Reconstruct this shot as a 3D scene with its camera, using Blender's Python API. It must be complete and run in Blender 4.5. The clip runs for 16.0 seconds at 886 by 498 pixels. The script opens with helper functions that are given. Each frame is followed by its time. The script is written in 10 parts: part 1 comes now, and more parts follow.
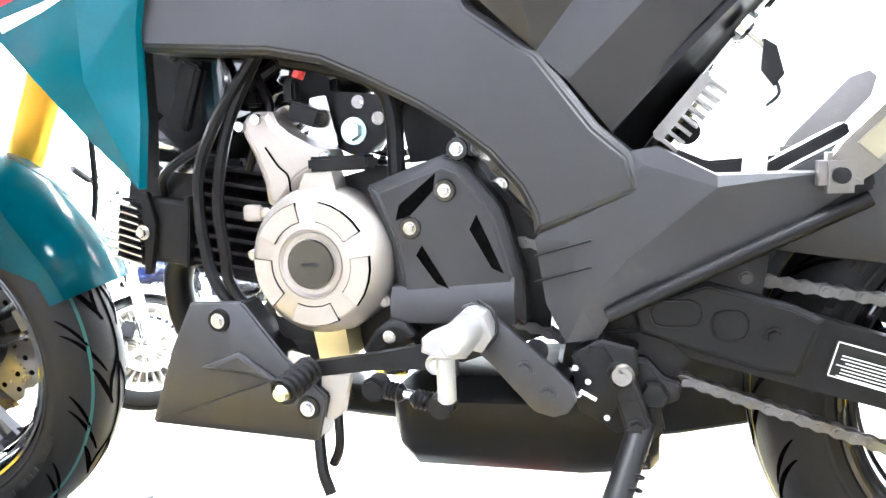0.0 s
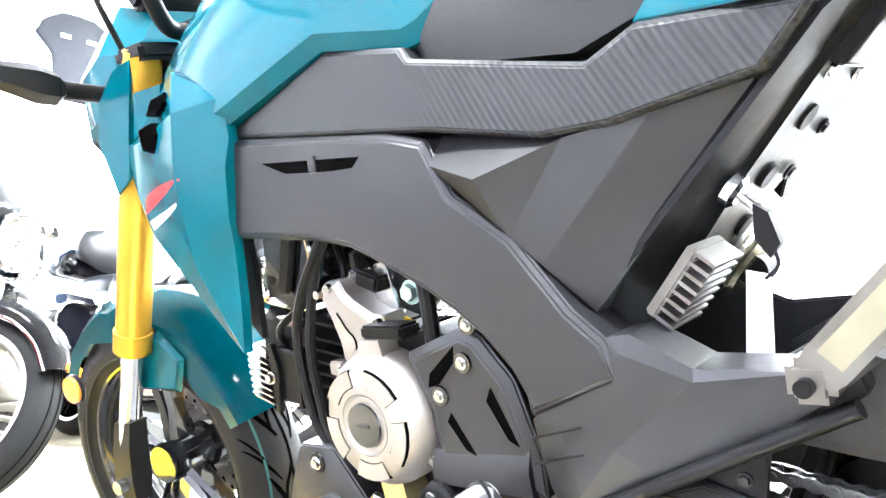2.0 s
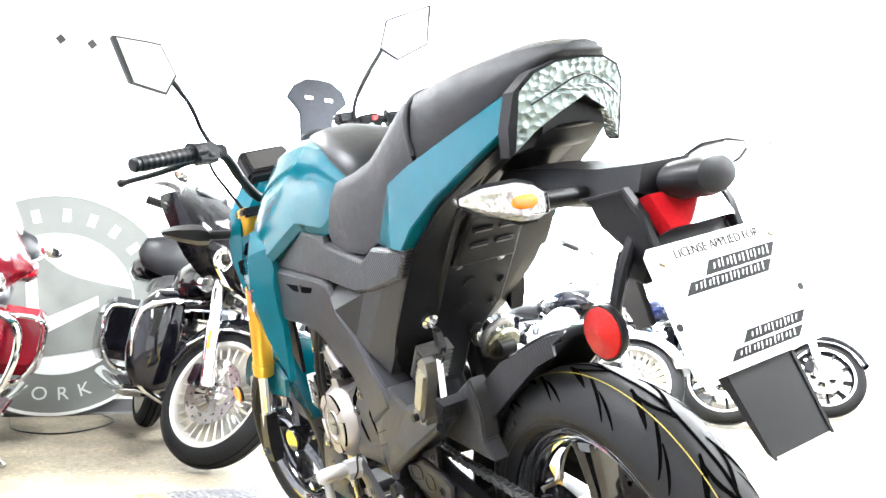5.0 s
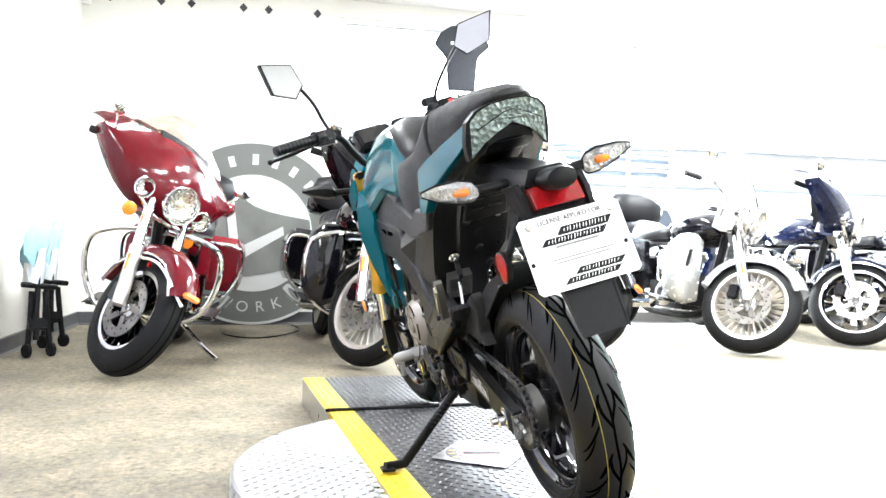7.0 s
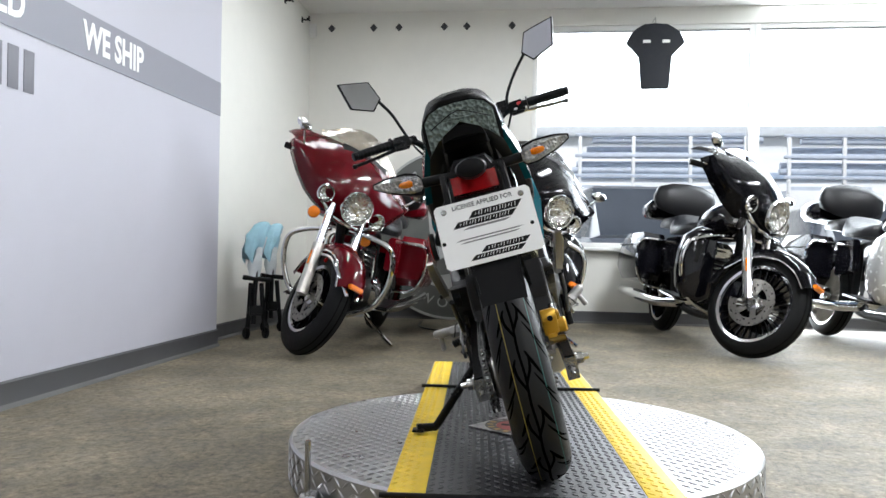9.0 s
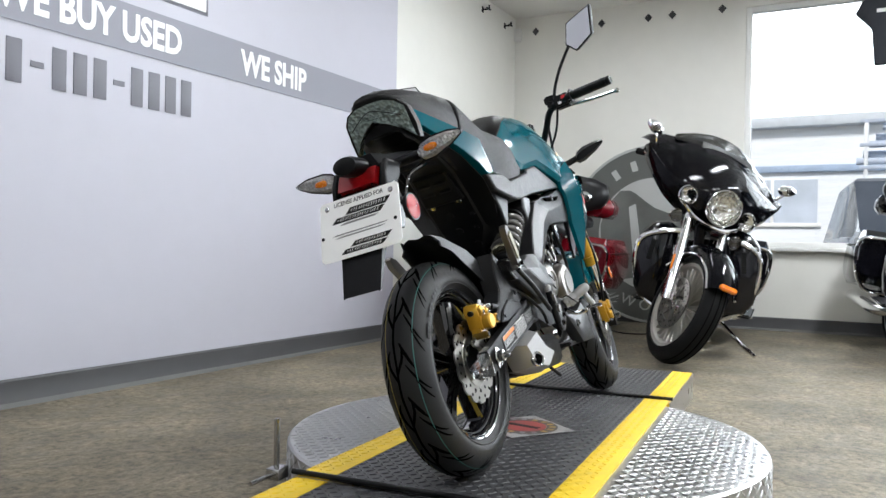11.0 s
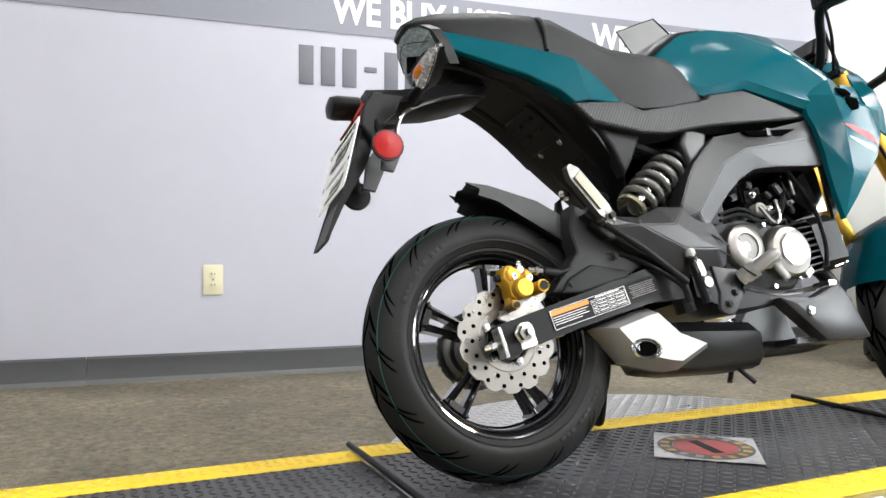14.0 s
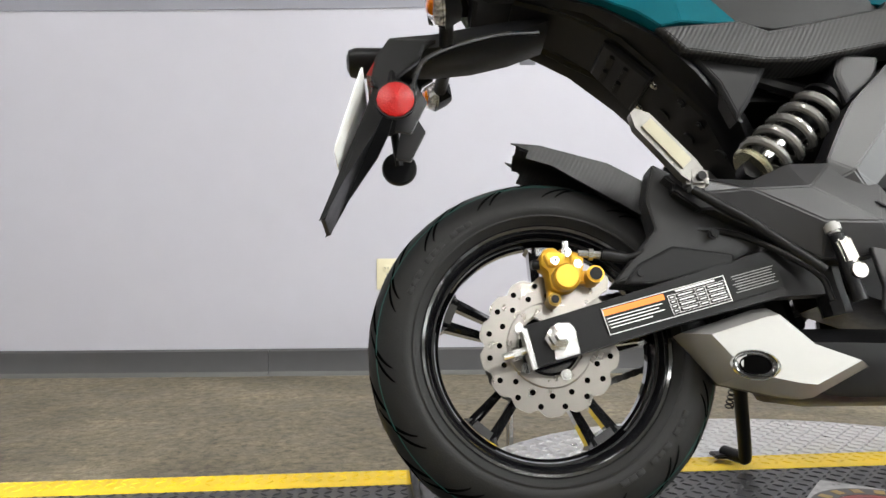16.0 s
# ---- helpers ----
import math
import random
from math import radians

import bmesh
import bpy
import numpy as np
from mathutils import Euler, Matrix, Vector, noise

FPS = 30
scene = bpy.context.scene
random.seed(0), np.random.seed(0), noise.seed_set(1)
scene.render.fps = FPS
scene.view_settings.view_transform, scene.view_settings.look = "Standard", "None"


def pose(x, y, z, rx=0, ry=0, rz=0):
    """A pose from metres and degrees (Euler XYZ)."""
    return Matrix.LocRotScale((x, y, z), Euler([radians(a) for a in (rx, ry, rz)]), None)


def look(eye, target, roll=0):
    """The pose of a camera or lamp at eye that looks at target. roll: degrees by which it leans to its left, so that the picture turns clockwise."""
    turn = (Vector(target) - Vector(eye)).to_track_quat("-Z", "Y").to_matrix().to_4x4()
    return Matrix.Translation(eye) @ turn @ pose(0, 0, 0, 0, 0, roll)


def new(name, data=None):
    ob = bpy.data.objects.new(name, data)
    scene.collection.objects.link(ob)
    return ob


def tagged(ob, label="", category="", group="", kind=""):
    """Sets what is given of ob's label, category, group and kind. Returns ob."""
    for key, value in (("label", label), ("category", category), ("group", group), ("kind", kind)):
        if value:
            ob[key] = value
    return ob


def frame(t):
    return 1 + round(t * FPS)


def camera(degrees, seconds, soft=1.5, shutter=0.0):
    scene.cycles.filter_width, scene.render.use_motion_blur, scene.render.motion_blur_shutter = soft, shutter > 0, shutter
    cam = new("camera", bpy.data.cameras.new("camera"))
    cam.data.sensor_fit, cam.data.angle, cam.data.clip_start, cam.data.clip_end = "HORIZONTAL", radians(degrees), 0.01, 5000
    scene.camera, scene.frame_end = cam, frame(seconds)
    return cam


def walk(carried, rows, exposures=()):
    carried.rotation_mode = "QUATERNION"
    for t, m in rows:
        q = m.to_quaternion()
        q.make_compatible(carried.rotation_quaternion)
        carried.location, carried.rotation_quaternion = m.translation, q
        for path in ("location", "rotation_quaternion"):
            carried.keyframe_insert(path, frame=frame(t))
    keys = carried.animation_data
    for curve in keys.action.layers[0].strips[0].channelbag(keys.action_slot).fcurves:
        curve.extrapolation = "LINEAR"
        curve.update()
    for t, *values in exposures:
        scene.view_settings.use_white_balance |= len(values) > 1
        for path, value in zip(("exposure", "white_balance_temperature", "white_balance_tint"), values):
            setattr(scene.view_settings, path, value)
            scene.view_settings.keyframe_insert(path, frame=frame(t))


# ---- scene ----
cam = camera(59.3, 16.0)
PATH = [
    (0, (0.327, -0.873, 0.263), (-0.335, 0.997, 0.513), 1.7),
    (0.5, (0.363, -0.856, 0.287), (-0.473, 0.941, 0.549), 1.6),
    (1, (0.421, -0.822, 0.329), (-0.614, 0.868, 0.598), 1.7),
    (1.5, (0.49, -0.787, 0.376), (-0.737, 0.772, 0.632), 1.4),
    (2, (0.593, -0.759, 0.412), (-0.802, 0.65, 0.67), 1.2),
    (2.5, (0.7, -0.757, 0.452), (-0.825, 0.512, 0.71), 1.1),
    (3, (0.813, -0.733, 0.471), (-0.832, 0.374, 0.732), 0.9),
    (3.5, (0.933, -0.723, 0.503), (-0.799, 0.242, 0.766), 1.0),
    (4, (1.09, -0.709, 0.503), (-0.673, 0.196, 0.772), 1.0),
    (4.2, (1.154, -0.713, 0.499), (-0.61, 0.19, 0.767), 1.0),
    (6.5, (1.968, -0.714, 0.56), (0.059, -0.117, 0.56), 1.2),
    (7, (2.114, -0.632, 0.551), (0.161, -0.199, 0.549), 1.1),
    (7.5, (2.246, -0.515, 0.535), (0.263, -0.256, 0.536), 1.1),
    (8, (2.322, -0.372, 0.537), (0.324, -0.279, 0.538), 1.0),
    (8.5, (2.37, -0.206, 0.53), (0.372, -0.287, 0.53), 1.0),
    (9, (2.384, -0.023, 0.516), (0.398, -0.263, 0.516), 1.0),
    (9.5, (2.396, 0.149, 0.498), (0.431, -0.222, 0.498), 1.0),
    (10, (2.362, 0.329, 0.513), (0.437, -0.213, 0.512), 0.7),
    (10.2, (2.348, 0.417, 0.518), (0.448, -0.206, 0.515), 0.8),
    (12.3, (1.702, 1.198, 0.493), (0.286, -0.214, 0.484), 0.7),
    (12.5, (1.633, 1.222, 0.484), (0.279, -0.249, 0.475), 0.6),
    (13, (1.482, 1.243, 0.457), (0.301, -0.371, 0.449), 0.5),
    (13.5, (1.33, 1.248, 0.432), (0.356, -0.499, 0.424), 0.4),
    (14, (1.18, 1.263, 0.423), (0.483, -0.612, 0.413), 0.2),
    (14.5, (1.017, 1.268, 0.424), (0.556, -0.678, 0.416), 0.0),
    (15, (0.919, 1.247, 0.411), (0.662, -0.737, 0.401), -0.1),
    (15.5, (0.825, 1.178, 0.393), (0.761, -0.821, 0.385), -0.4),
    (16, (0.737, 1.056, 0.392), (0.734, -0.944, 0.382), -0.5),
]
EXPOSURES = [(0.0, 2.84, 6200), (1.0, 2.84, 6150), (2.0, 3.06, 6250), (2.5, 3.38, 6400), (3.0, 3.28, 6400), (4.0, 2.85, 6450), (6.5, 1.75, 6450), (7.0, 1.45, 6500), (7.5, 0.85, 6500), (8.0, 0.4, 6500), (8.5, 0.0, 6450), (9.0, -0.42, 6450), (9.5, -0.6, 6450), (10.0, -0.72, 6450), (12.5, 0.08, 6550), (14.0, -0.13, 6750), (15.0, -0.20, 6900), (16.0, -0.20, 7000)]
walk(cam, [(t, look(eye, target, roll)) for t, eye, target, roll in PATH], EXPOSURES)

# ---- world and lamps ----
world = bpy.data.worlds.new("sky")
scene.world = world
world.use_nodes = True
_wn = world.node_tree.nodes
_sky = _wn.new("ShaderNodeTexSky")
_sky.sky_type, _sky.sun_disc = "NISHITA", False
_sky.sun_elevation, _sky.sun_rotation = radians(38), radians(90)
world.node_tree.links.new(_sky.outputs[0], _wn["Background"].inputs[0])
_wn["Background"].inputs[1].default_value = 0.15
_sun = bpy.data.lights.new("daylight_sun", "SUN")
_sun.energy, _sun.angle, _sun.color = 4.5, radians(12), (1.0, 0.97, 0.93)
new("daylight_sun", _sun).matrix_world = pose(0, 0, 30, 0, 52, 0)


def area_lamp(name, at, size_x, size_y, watts, turn, color=(1, 1, 1)):
    d = bpy.data.lights.new(name, "AREA")
    d.shape, d.size, d.size_y, d.energy, d.color = "RECTANGLE", size_x, size_y, watts, color
    ob = new(name, d)
    ob.matrix_world = Matrix.Translation(at) @ turn
    return ob


# ---- materials ----
def mat(name, color, rough=0.5, metal=0.0, var=0.12, scale=40.0, bump=0.0, bscale=200.0, coat=0.0, emit=0.0, spec=0.5, stretch=(1, 1, 1), rvar=0.1):
    """A procedural surface: base colour broken by two sizes of noise, roughness likewise, fine relief."""
    m = bpy.data.materials.new(name)
    m.use_nodes = True
    nt = m.node_tree
    n, l = nt.nodes, nt.links
    b = n["Principled BSDF"]
    b.inputs["Roughness"].default_value, b.inputs["Metallic"].default_value = rough, metal
    b.inputs["Specular IOR Level"].default_value = spec
    b.inputs["Coat Weight"].default_value, b.inputs["Coat Roughness"].default_value = coat, 0.04
    tc = n.new("ShaderNodeTexCoord")
    mp = n.new("ShaderNodeMapping")
    mp.inputs["Scale"].default_value = stretch
    l.new(tc.outputs["Object"], mp.inputs["Vector"])
    big, small = n.new("ShaderNodeTexNoise"), n.new("ShaderNodeTexNoise")
    big.inputs["Scale"].default_value, small.inputs["Scale"].default_value = scale * 0.15, scale
    big.inputs["Detail"].default_value, small.inputs["Detail"].default_value = 4, 6
    mx = n.new("ShaderNodeMath")
    mx.operation = "ADD"
    for t, k in ((big, 0), (small, 1)):
        l.new(mp.outputs[0], t.inputs["Vector"])
        l.new(t.outputs["Fac"], mx.inputs[k])
    ramp = n.new("ShaderNodeMapRange")
    ramp.inputs["From Min"].default_value, ramp.inputs["From Max"].default_value = 0.6, 1.4
    ramp.inputs["To Min"].default_value, ramp.inputs["To Max"].default_value = 1 - var, 1 + var
    l.new(mx.outputs[0], ramp.inputs["Value"])
    mul = n.new("ShaderNodeVectorMath")
    mul.operation = "SCALE"
    mul.inputs[0].default_value = color
    l.new(ramp.outputs[0], mul.inputs["Scale"])
    l.new(mul.outputs[0], b.inputs["Base Color"])
    rr = n.new("ShaderNodeMapRange")
    rr.inputs["From Min"].default_value, rr.inputs["From Max"].default_value = 0.3, 0.7
    rr.inputs["To Min"].default_value, rr.inputs["To Max"].default_value = rough * (1 - rvar), min(1, rough * (1 + rvar))
    l.new(small.outputs["Fac"], rr.inputs["Value"])
    l.new(rr.outputs[0], b.inputs["Roughness"])
    if bump:
        bt = n.new("ShaderNodeTexNoise")
        bt.inputs["Scale"].default_value, bt.inputs["Detail"].default_value = bscale, 3
        l.new(mp.outputs[0], bt.inputs["Vector"])
        bp = n.new("ShaderNodeBump")
        bp.inputs["Strength"].default_value, bp.inputs["Distance"].default_value = bump, 0.002
        l.new(bt.outputs["Fac"], bp.inputs["Height"])
        l.new(bp.outputs[0], b.inputs["Normal"])
    if emit:
        b.inputs["Emission Color"].default_value, b.inputs["Emission Strength"].default_value = (*color, 1), emit
    return m


def glass(name, color, rough=0.0, ior=1.45, trans=1.0):
    m = bpy.data.materials.new(name)
    m.use_nodes = True
    b = m.node_tree.nodes["Principled BSDF"]
    b.inputs["Base Color"].default_value, b.inputs["Roughness"].default_value = (*color, 1), rough
    b.inputs["Transmission Weight"].default_value, b.inputs["IOR"].default_value = trans, ior
    return m


def carbon(name, depth, start, full):
    """Moulded carbon weave: fine diagonal ribs that set in between two places along the part."""
    m = mat(name, (0.012, 0.012, 0.013), 0.42, var=0.1, scale=60, spec=0.32)
    nt = m.node_tree
    w = nt.nodes.new("ShaderNodeTexWave")
    w.wave_type, w.bands_direction = "BANDS", "X"
    w.inputs["Scale"].default_value, w.inputs["Distortion"].default_value = 52, 0.15
    tc, dt, cb = nt.nodes.new("ShaderNodeTexCoord"), nt.nodes.new("ShaderNodeVectorMath"), nt.nodes.new("ShaderNodeCombineXYZ")
    dt.operation = "DOT_PRODUCT"
    dt.inputs[1].default_value = (0.87, 0.0, 0.5)
    nt.links.new(tc.outputs["Object"], dt.inputs[0])
    nt.links.new(dt.outputs["Value"], cb.inputs[0])
    nt.links.new(cb.outputs[0], w.inputs["Vector"])
    fade, axes, rib = nt.nodes.new("ShaderNodeMapRange"), nt.nodes.new("ShaderNodeSeparateXYZ"), nt.nodes.new("ShaderNodeMath")
    fade.inputs["From Min"].default_value, fade.inputs["From Max"].default_value = start, full
    rib.operation = "MULTIPLY"
    nt.links.new(tc.outputs["Object"], axes.inputs[0])
    nt.links.new(axes.outputs[0], fade.inputs["Value"])
    nt.links.new(w.outputs["Fac"], rib.inputs[0])
    nt.links.new(fade.outputs[0], rib.inputs[1])
    bp = nt.nodes.new("ShaderNodeBump")
    bp.inputs["Strength"].default_value, bp.inputs["Distance"].default_value = depth, 0.0012
    nt.links.new(rib.outputs[0], bp.inputs["Height"])
    b = nt.nodes["Principled BSDF"]
    crest, tone = nt.nodes.new("ShaderNodeMapRange"), nt.nodes.new("ShaderNodeVectorMath")
    crest.inputs["From Min"].default_value, crest.inputs["From Max"].default_value = 0.2, 0.9
    crest.inputs["To Min"].default_value, crest.inputs["To Max"].default_value = 0.9, 0.9 + 1.4 * depth
    tone.operation = "SCALE"
    nt.links.new(rib.outputs[0], crest.inputs["Value"])
    nt.links.new(b.inputs["Base Color"].links[0].from_socket, tone.inputs[0])
    nt.links.new(crest.outputs[0], tone.inputs["Scale"])
    nt.links.new(tone.outputs[0], b.inputs["Base Color"])
    nt.links.new(bp.outputs[0], nt.nodes["Principled BSDF"].inputs["Normal"])
    return m


TEAL = mat("teal_paint", (0.0006, 0.070, 0.091), 0.13, var=0.05, scale=300, coat=0.05, rvar=0.15, spec=0.2)
DARK = mat("matt_grey_plastic", (0.0130, 0.0128, 0.0142), 0.36, var=0.08, scale=120, bump=0.12, bscale=900, spec=0.45)
BLACK = mat("black_plastic", (0.005, 0.005, 0.0055), 0.38, var=0.15, scale=90, bump=0.1, bscale=700, spec=0.17)
GLOSSB = mat("gloss_black_paint", (0.005, 0.005, 0.006), 0.1, var=0.1, scale=60, coat=1.0)
CARBON = carbon("carbon_trim", 0.42, 0.05, 0.22)
HUGC = carbon("carbon_hugger", 0.16, -2.0, -1.0)
RUBBER = mat("tyre_rubber", (0.0100, 0.0099, 0.0100), 0.50, spec=0.2, var=0.2, scale=70, bump=0.15, bscale=500)
# near-black without gloss: shade of grooves, slots and holes put into colour
SHADE_BLACK = mat("recess_shade_black", (0.002, 0.002, 0.002), 0.9, var=0.1, spec=0.0)
VINYL = mat("seat_vinyl", (0.020, 0.020, 0.021), 0.55, var=0.12, scale=80, bump=0.35, bscale=1500, spec=0.32)
# darker copy of seat_vinyl: the passenger seat's shade put into its colour
VINYL_SHADED = mat("shaded_seat_vinyl", (0.009, 0.009, 0.0095), 0.5, var=0.12, scale=80, bump=0.35, bscale=1500, spec=0.25)
ALLOYD = mat("dull_cast_alloy", (0.11, 0.107, 0.10), 0.42, metal=0.7, var=0.12, scale=90, bump=0.2, bscale=600)
ENGINE = mat("cast_alloy", (0.175, 0.168, 0.158), 0.33, metal=0.85, var=0.08, scale=90, bump=0.15, bscale=600)
BRONZE = mat("bronze_engine_cover", (0.31, 0.283, 0.257), 0.38, metal=0.6, var=0.06, scale=120, bump=0.12, bscale=700)
STEEL = mat("bright_steel", (0.50, 0.50, 0.49), 0.22, metal=1.0, var=0.08, scale=120)
CHROME = mat("chrome", (0.78, 0.78, 0.79), 0.07, metal=1.0, var=0.03, scale=60)
DISC = mat("brake_disc_steel", (0.225, 0.212, 0.195), 0.29, metal=1.0, var=0.07, scale=60)
GOLD = mat("gold_anodised", (0.56, 0.315, 0.03), 0.33, metal=0.55, var=0.03, scale=20)
SILVER = mat("silver_paint", (0.30, 0.295, 0.285), 0.40, metal=0.45, var=0.04, scale=60)
CHAINM = mat("oiled_chain_steel", (0.10, 0.10, 0.10), 0.35, metal=0.8, var=0.2, scale=200)
SPRING = mat("dark_spring_paint", (0.22, 0.215, 0.205), 0.22, metal=0.6, var=0.08, scale=100, coat=0.5)
REDREF = mat("red_reflector", (0.29, 0.004, 0.003), 0.22, var=0.18, scale=160, bump=0.3, bscale=300, spec=0.25)
AMBER = mat("amber_lens", (0.80, 0.20, 0.007), 0.15, var=0.15, scale=200, bump=0.3, bscale=400, coat=1.0)
REDLENS = mat("red_lens", (0.26, 0.006, 0.008), 0.1, var=0.2, scale=200, coat=1.0)
WHITEP = mat("white_card", (0.88, 0.88, 0.86), 0.45, var=0.02, scale=60)
# black print, and flat dark pieces that stand for the shade in holes
INK = mat("black_ink_and_holes", (0.008, 0.008, 0.008), 0.6, spec=0.2)
GREYINK = mat("grey_ink", (0.22, 0.22, 0.22), 0.6)
ORANGEINK = mat("orange_ink", (0.85, 0.22, 0.02), 0.5)
WHITEINK = mat("white_ink", (0.75, 0.75, 0.74), 0.5)
REDINK = mat("red_ink", (0.55, 0.02, 0.025), 0.4)
YELINK = mat("yellow_ink", (0.8, 0.5, 0.03), 0.5)
THINL = glass("thin_clear_lens", (0.97, 0.97, 0.96), 0.02, ior=1.14)
CLEARL = glass("clear_lens", (0.95, 0.95, 0.95), 0.02)
SMOKEL = glass("smoked_lens", (0.55, 0.66, 0.64), 0.03)
MIRROR = mat("mirror_glass", (0.62, 0.63, 0.62), 0.02, metal=1.0, var=0.0)
def mosaic(name, color, metal=0.3, cells=105):
    """Lamp reflector of small facets, each turned its own way."""
    m = mat(name, color, 0.12, metal=metal, var=0.1, scale=60, coat=0.4)
    n, l = m.node_tree.nodes, m.node_tree.links
    tc, vo, bp = n.new("ShaderNodeTexCoord"), n.new("ShaderNodeTexVoronoi"), n.new("ShaderNodeBump")
    vo.inputs["Scale"].default_value = cells
    bp.inputs["Strength"].default_value, bp.inputs["Distance"].default_value = 1.0, 0.006
    l.new(tc.outputs["Object"], vo.inputs["Vector"])
    l.new(vo.outputs["Distance"], bp.inputs["Height"])
    l.new(bp.outputs[0], n["Principled BSDF"].inputs["Normal"])
    return m


LAMPMO = mosaic("faceted_lamp_bowl", (0.17, 0.215, 0.20))
LAMPCL = mosaic("clear_lamp_bowl", (0.50, 0.495, 0.48), metal=0.35, cells=150)


# ---- mesh helpers ----
def part(name, bm, material, parent=None, label="", angle=32.0, kind="", m=None):
    """Links a bmesh as one mesh object under a thing or a part; edges sharper than the angle stay sharp."""
    if m is not None:
        bm.transform(m)
    bmesh.ops.recalc_face_normals(bm, faces=bm.faces)
    lim = radians(angle)
    for f in bm.faces:
        f.smooth = True
    for e in bm.edges:
        e.smooth = len(e.link_faces) == 2 and e.calc_face_angle(0) < lim
    me = bpy.data.meshes.new(name)
    bm.to_mesh(me)
    bm.free()
    me.materials.append(material)
    ob = new(name, me)
    ob.parent = parent
    if label or kind:
        tagged(ob, label=label, kind=kind)
    return ob


def shared(name, src, parent, m):
    ob = new(name, src.data)
    ob.parent = parent
    ob.matrix_basis = m
    return ob


def thing(name, m, label, category, group="", kind=""):
    ob = new(name)
    ob.empty_display_size = 0.1
    ob.matrix_world = m
    return tagged(ob, label, category, group, kind)


def box(sx, sy, sz, at=(0, 0, 0), bevel=0.0, bm=None, turn=None):
    b = bmesh.new()
    bmesh.ops.create_cube(b, size=1)
    bmesh.ops.scale(b, vec=(sx, sy, sz), verts=b.verts)
    if bevel:
        bmesh.ops.bevel(b, geom=b.edges[:], offset=bevel, segments=2, affect="EDGES", profile=0.5)
    if turn is not None:
        b.transform(turn)
    bmesh.ops.translate(b, vec=at, verts=b.verts)
    return merge(bm, b)


def merge(bm, b):
    if bm is None:
        return b
    me = bpy.data.meshes.new("tmp")
    b.to_mesh(me)
    b.free()
    bm.from_mesh(me)
    bpy.data.meshes.remove(me)
    return bm


def cyl(p, q, r, r2=None, seg=20, bevel=0.0, bm=None):
    """A rod from p to q."""
    p, q = Vector(p), Vector(q)
    b = bmesh.new()
    bmesh.ops.create_cone(b, cap_ends=True, segments=seg, radius1=r, radius2=r if r2 is None else r2, depth=(q - p).length)
    if bevel:
        bmesh.ops.bevel(b, geom=[e for e in b.edges if len(e.link_faces) == 2 and e.calc_face_angle(0) > 0.8], offset=bevel, segments=2, affect="EDGES")
    b.transform(Matrix.Translation((p + q) / 2) @ (q - p).to_track_quat("Z", "Y").to_matrix().to_4x4())
    return merge(bm, b)


def lathe(profile, p, axis, seg=36, bm=None, close=False):
    """Turns (radius, height) pairs about the axis through p."""
    b = bmesh.new()
    rings = []
    for r, h in profile:
        rings.append([b.verts.new((r * math.cos(2 * math.pi * k / seg), r * math.sin(2 * math.pi * k / seg), h)) for k in range(seg)] if r > 1e-6 else [b.verts.new((0, 0, h))])
    pairs = list(zip(rings, rings[1:])) + ([(rings[-1], rings[0])] if close else [])
    for a, c in pairs:
        for k in range(seg):
            j = (k + 1) % seg
            v = [a[k % len(a)], a[j % len(a)], c[j % len(c)], c[k % len(c)]]
            v = [x for i, x in enumerate(v) if x not in v[:i]]
            if len(v) > 2:
                b.faces.new(v)
    b.transform(Matrix.Translation(p) @ Vector(axis).to_track_quat("Z", "Y").to_matrix().to_4x4())
    return merge(bm, b)


def smooth_path(pts, n=6):
    """Catmull-Rom through the points."""
    p = [Vector(x) for x in pts]
    if len(p) < 3:
        return p
    p = [2 * p[0] - p[1]] + p + [2 * p[-1] - p[-2]]
    out = []
    for i in range(1, len(p) - 2):
        for k in range(n):
            t = k / n
            out.append(0.5 * (2 * p[i] + (p[i + 1] - p[i - 1]) * t + (2 * p[i - 1] - 5 * p[i] + 4 * p[i + 1] - p[i + 2]) * t * t + (3 * p[i] - p[i - 1] - 3 * p[i + 1] + p[i + 2]) * t**3))
    return out + [p[-2]]


def tube(pts, r, seg=10, n=6, bm=None, curved=True, radii=None):
    path = smooth_path(pts, n) if curved else [Vector(x) for x in pts]
    b = bmesh.new()
    up, rings = None, []
    for i, c in enumerate(path):
        d = (path[min(i + 1, len(path) - 1)] - path[max(i - 1, 0)]).normalized()
        if up is None:
            up = d.orthogonal().normalized()
        up = (up - d * up.dot(d)).normalized()
        side = d.cross(up)
        rad = r if radii is None else radii[0] + (radii[1] - radii[0]) * i / (len(path) - 1)
        rings.append([b.verts.new(c + rad * (math.cos(2 * math.pi * k / seg) * up + math.sin(2 * math.pi * k / seg) * side)) for k in range(seg)])
    for a, c in zip(rings, rings[1:]):
        for k in range(seg):
            b.faces.new((a[k], a[(k + 1) % seg], c[(k + 1) % seg], c[k]))
    b.faces.new(rings[0]), b.faces.new(rings[-1])
    return merge(bm, b)


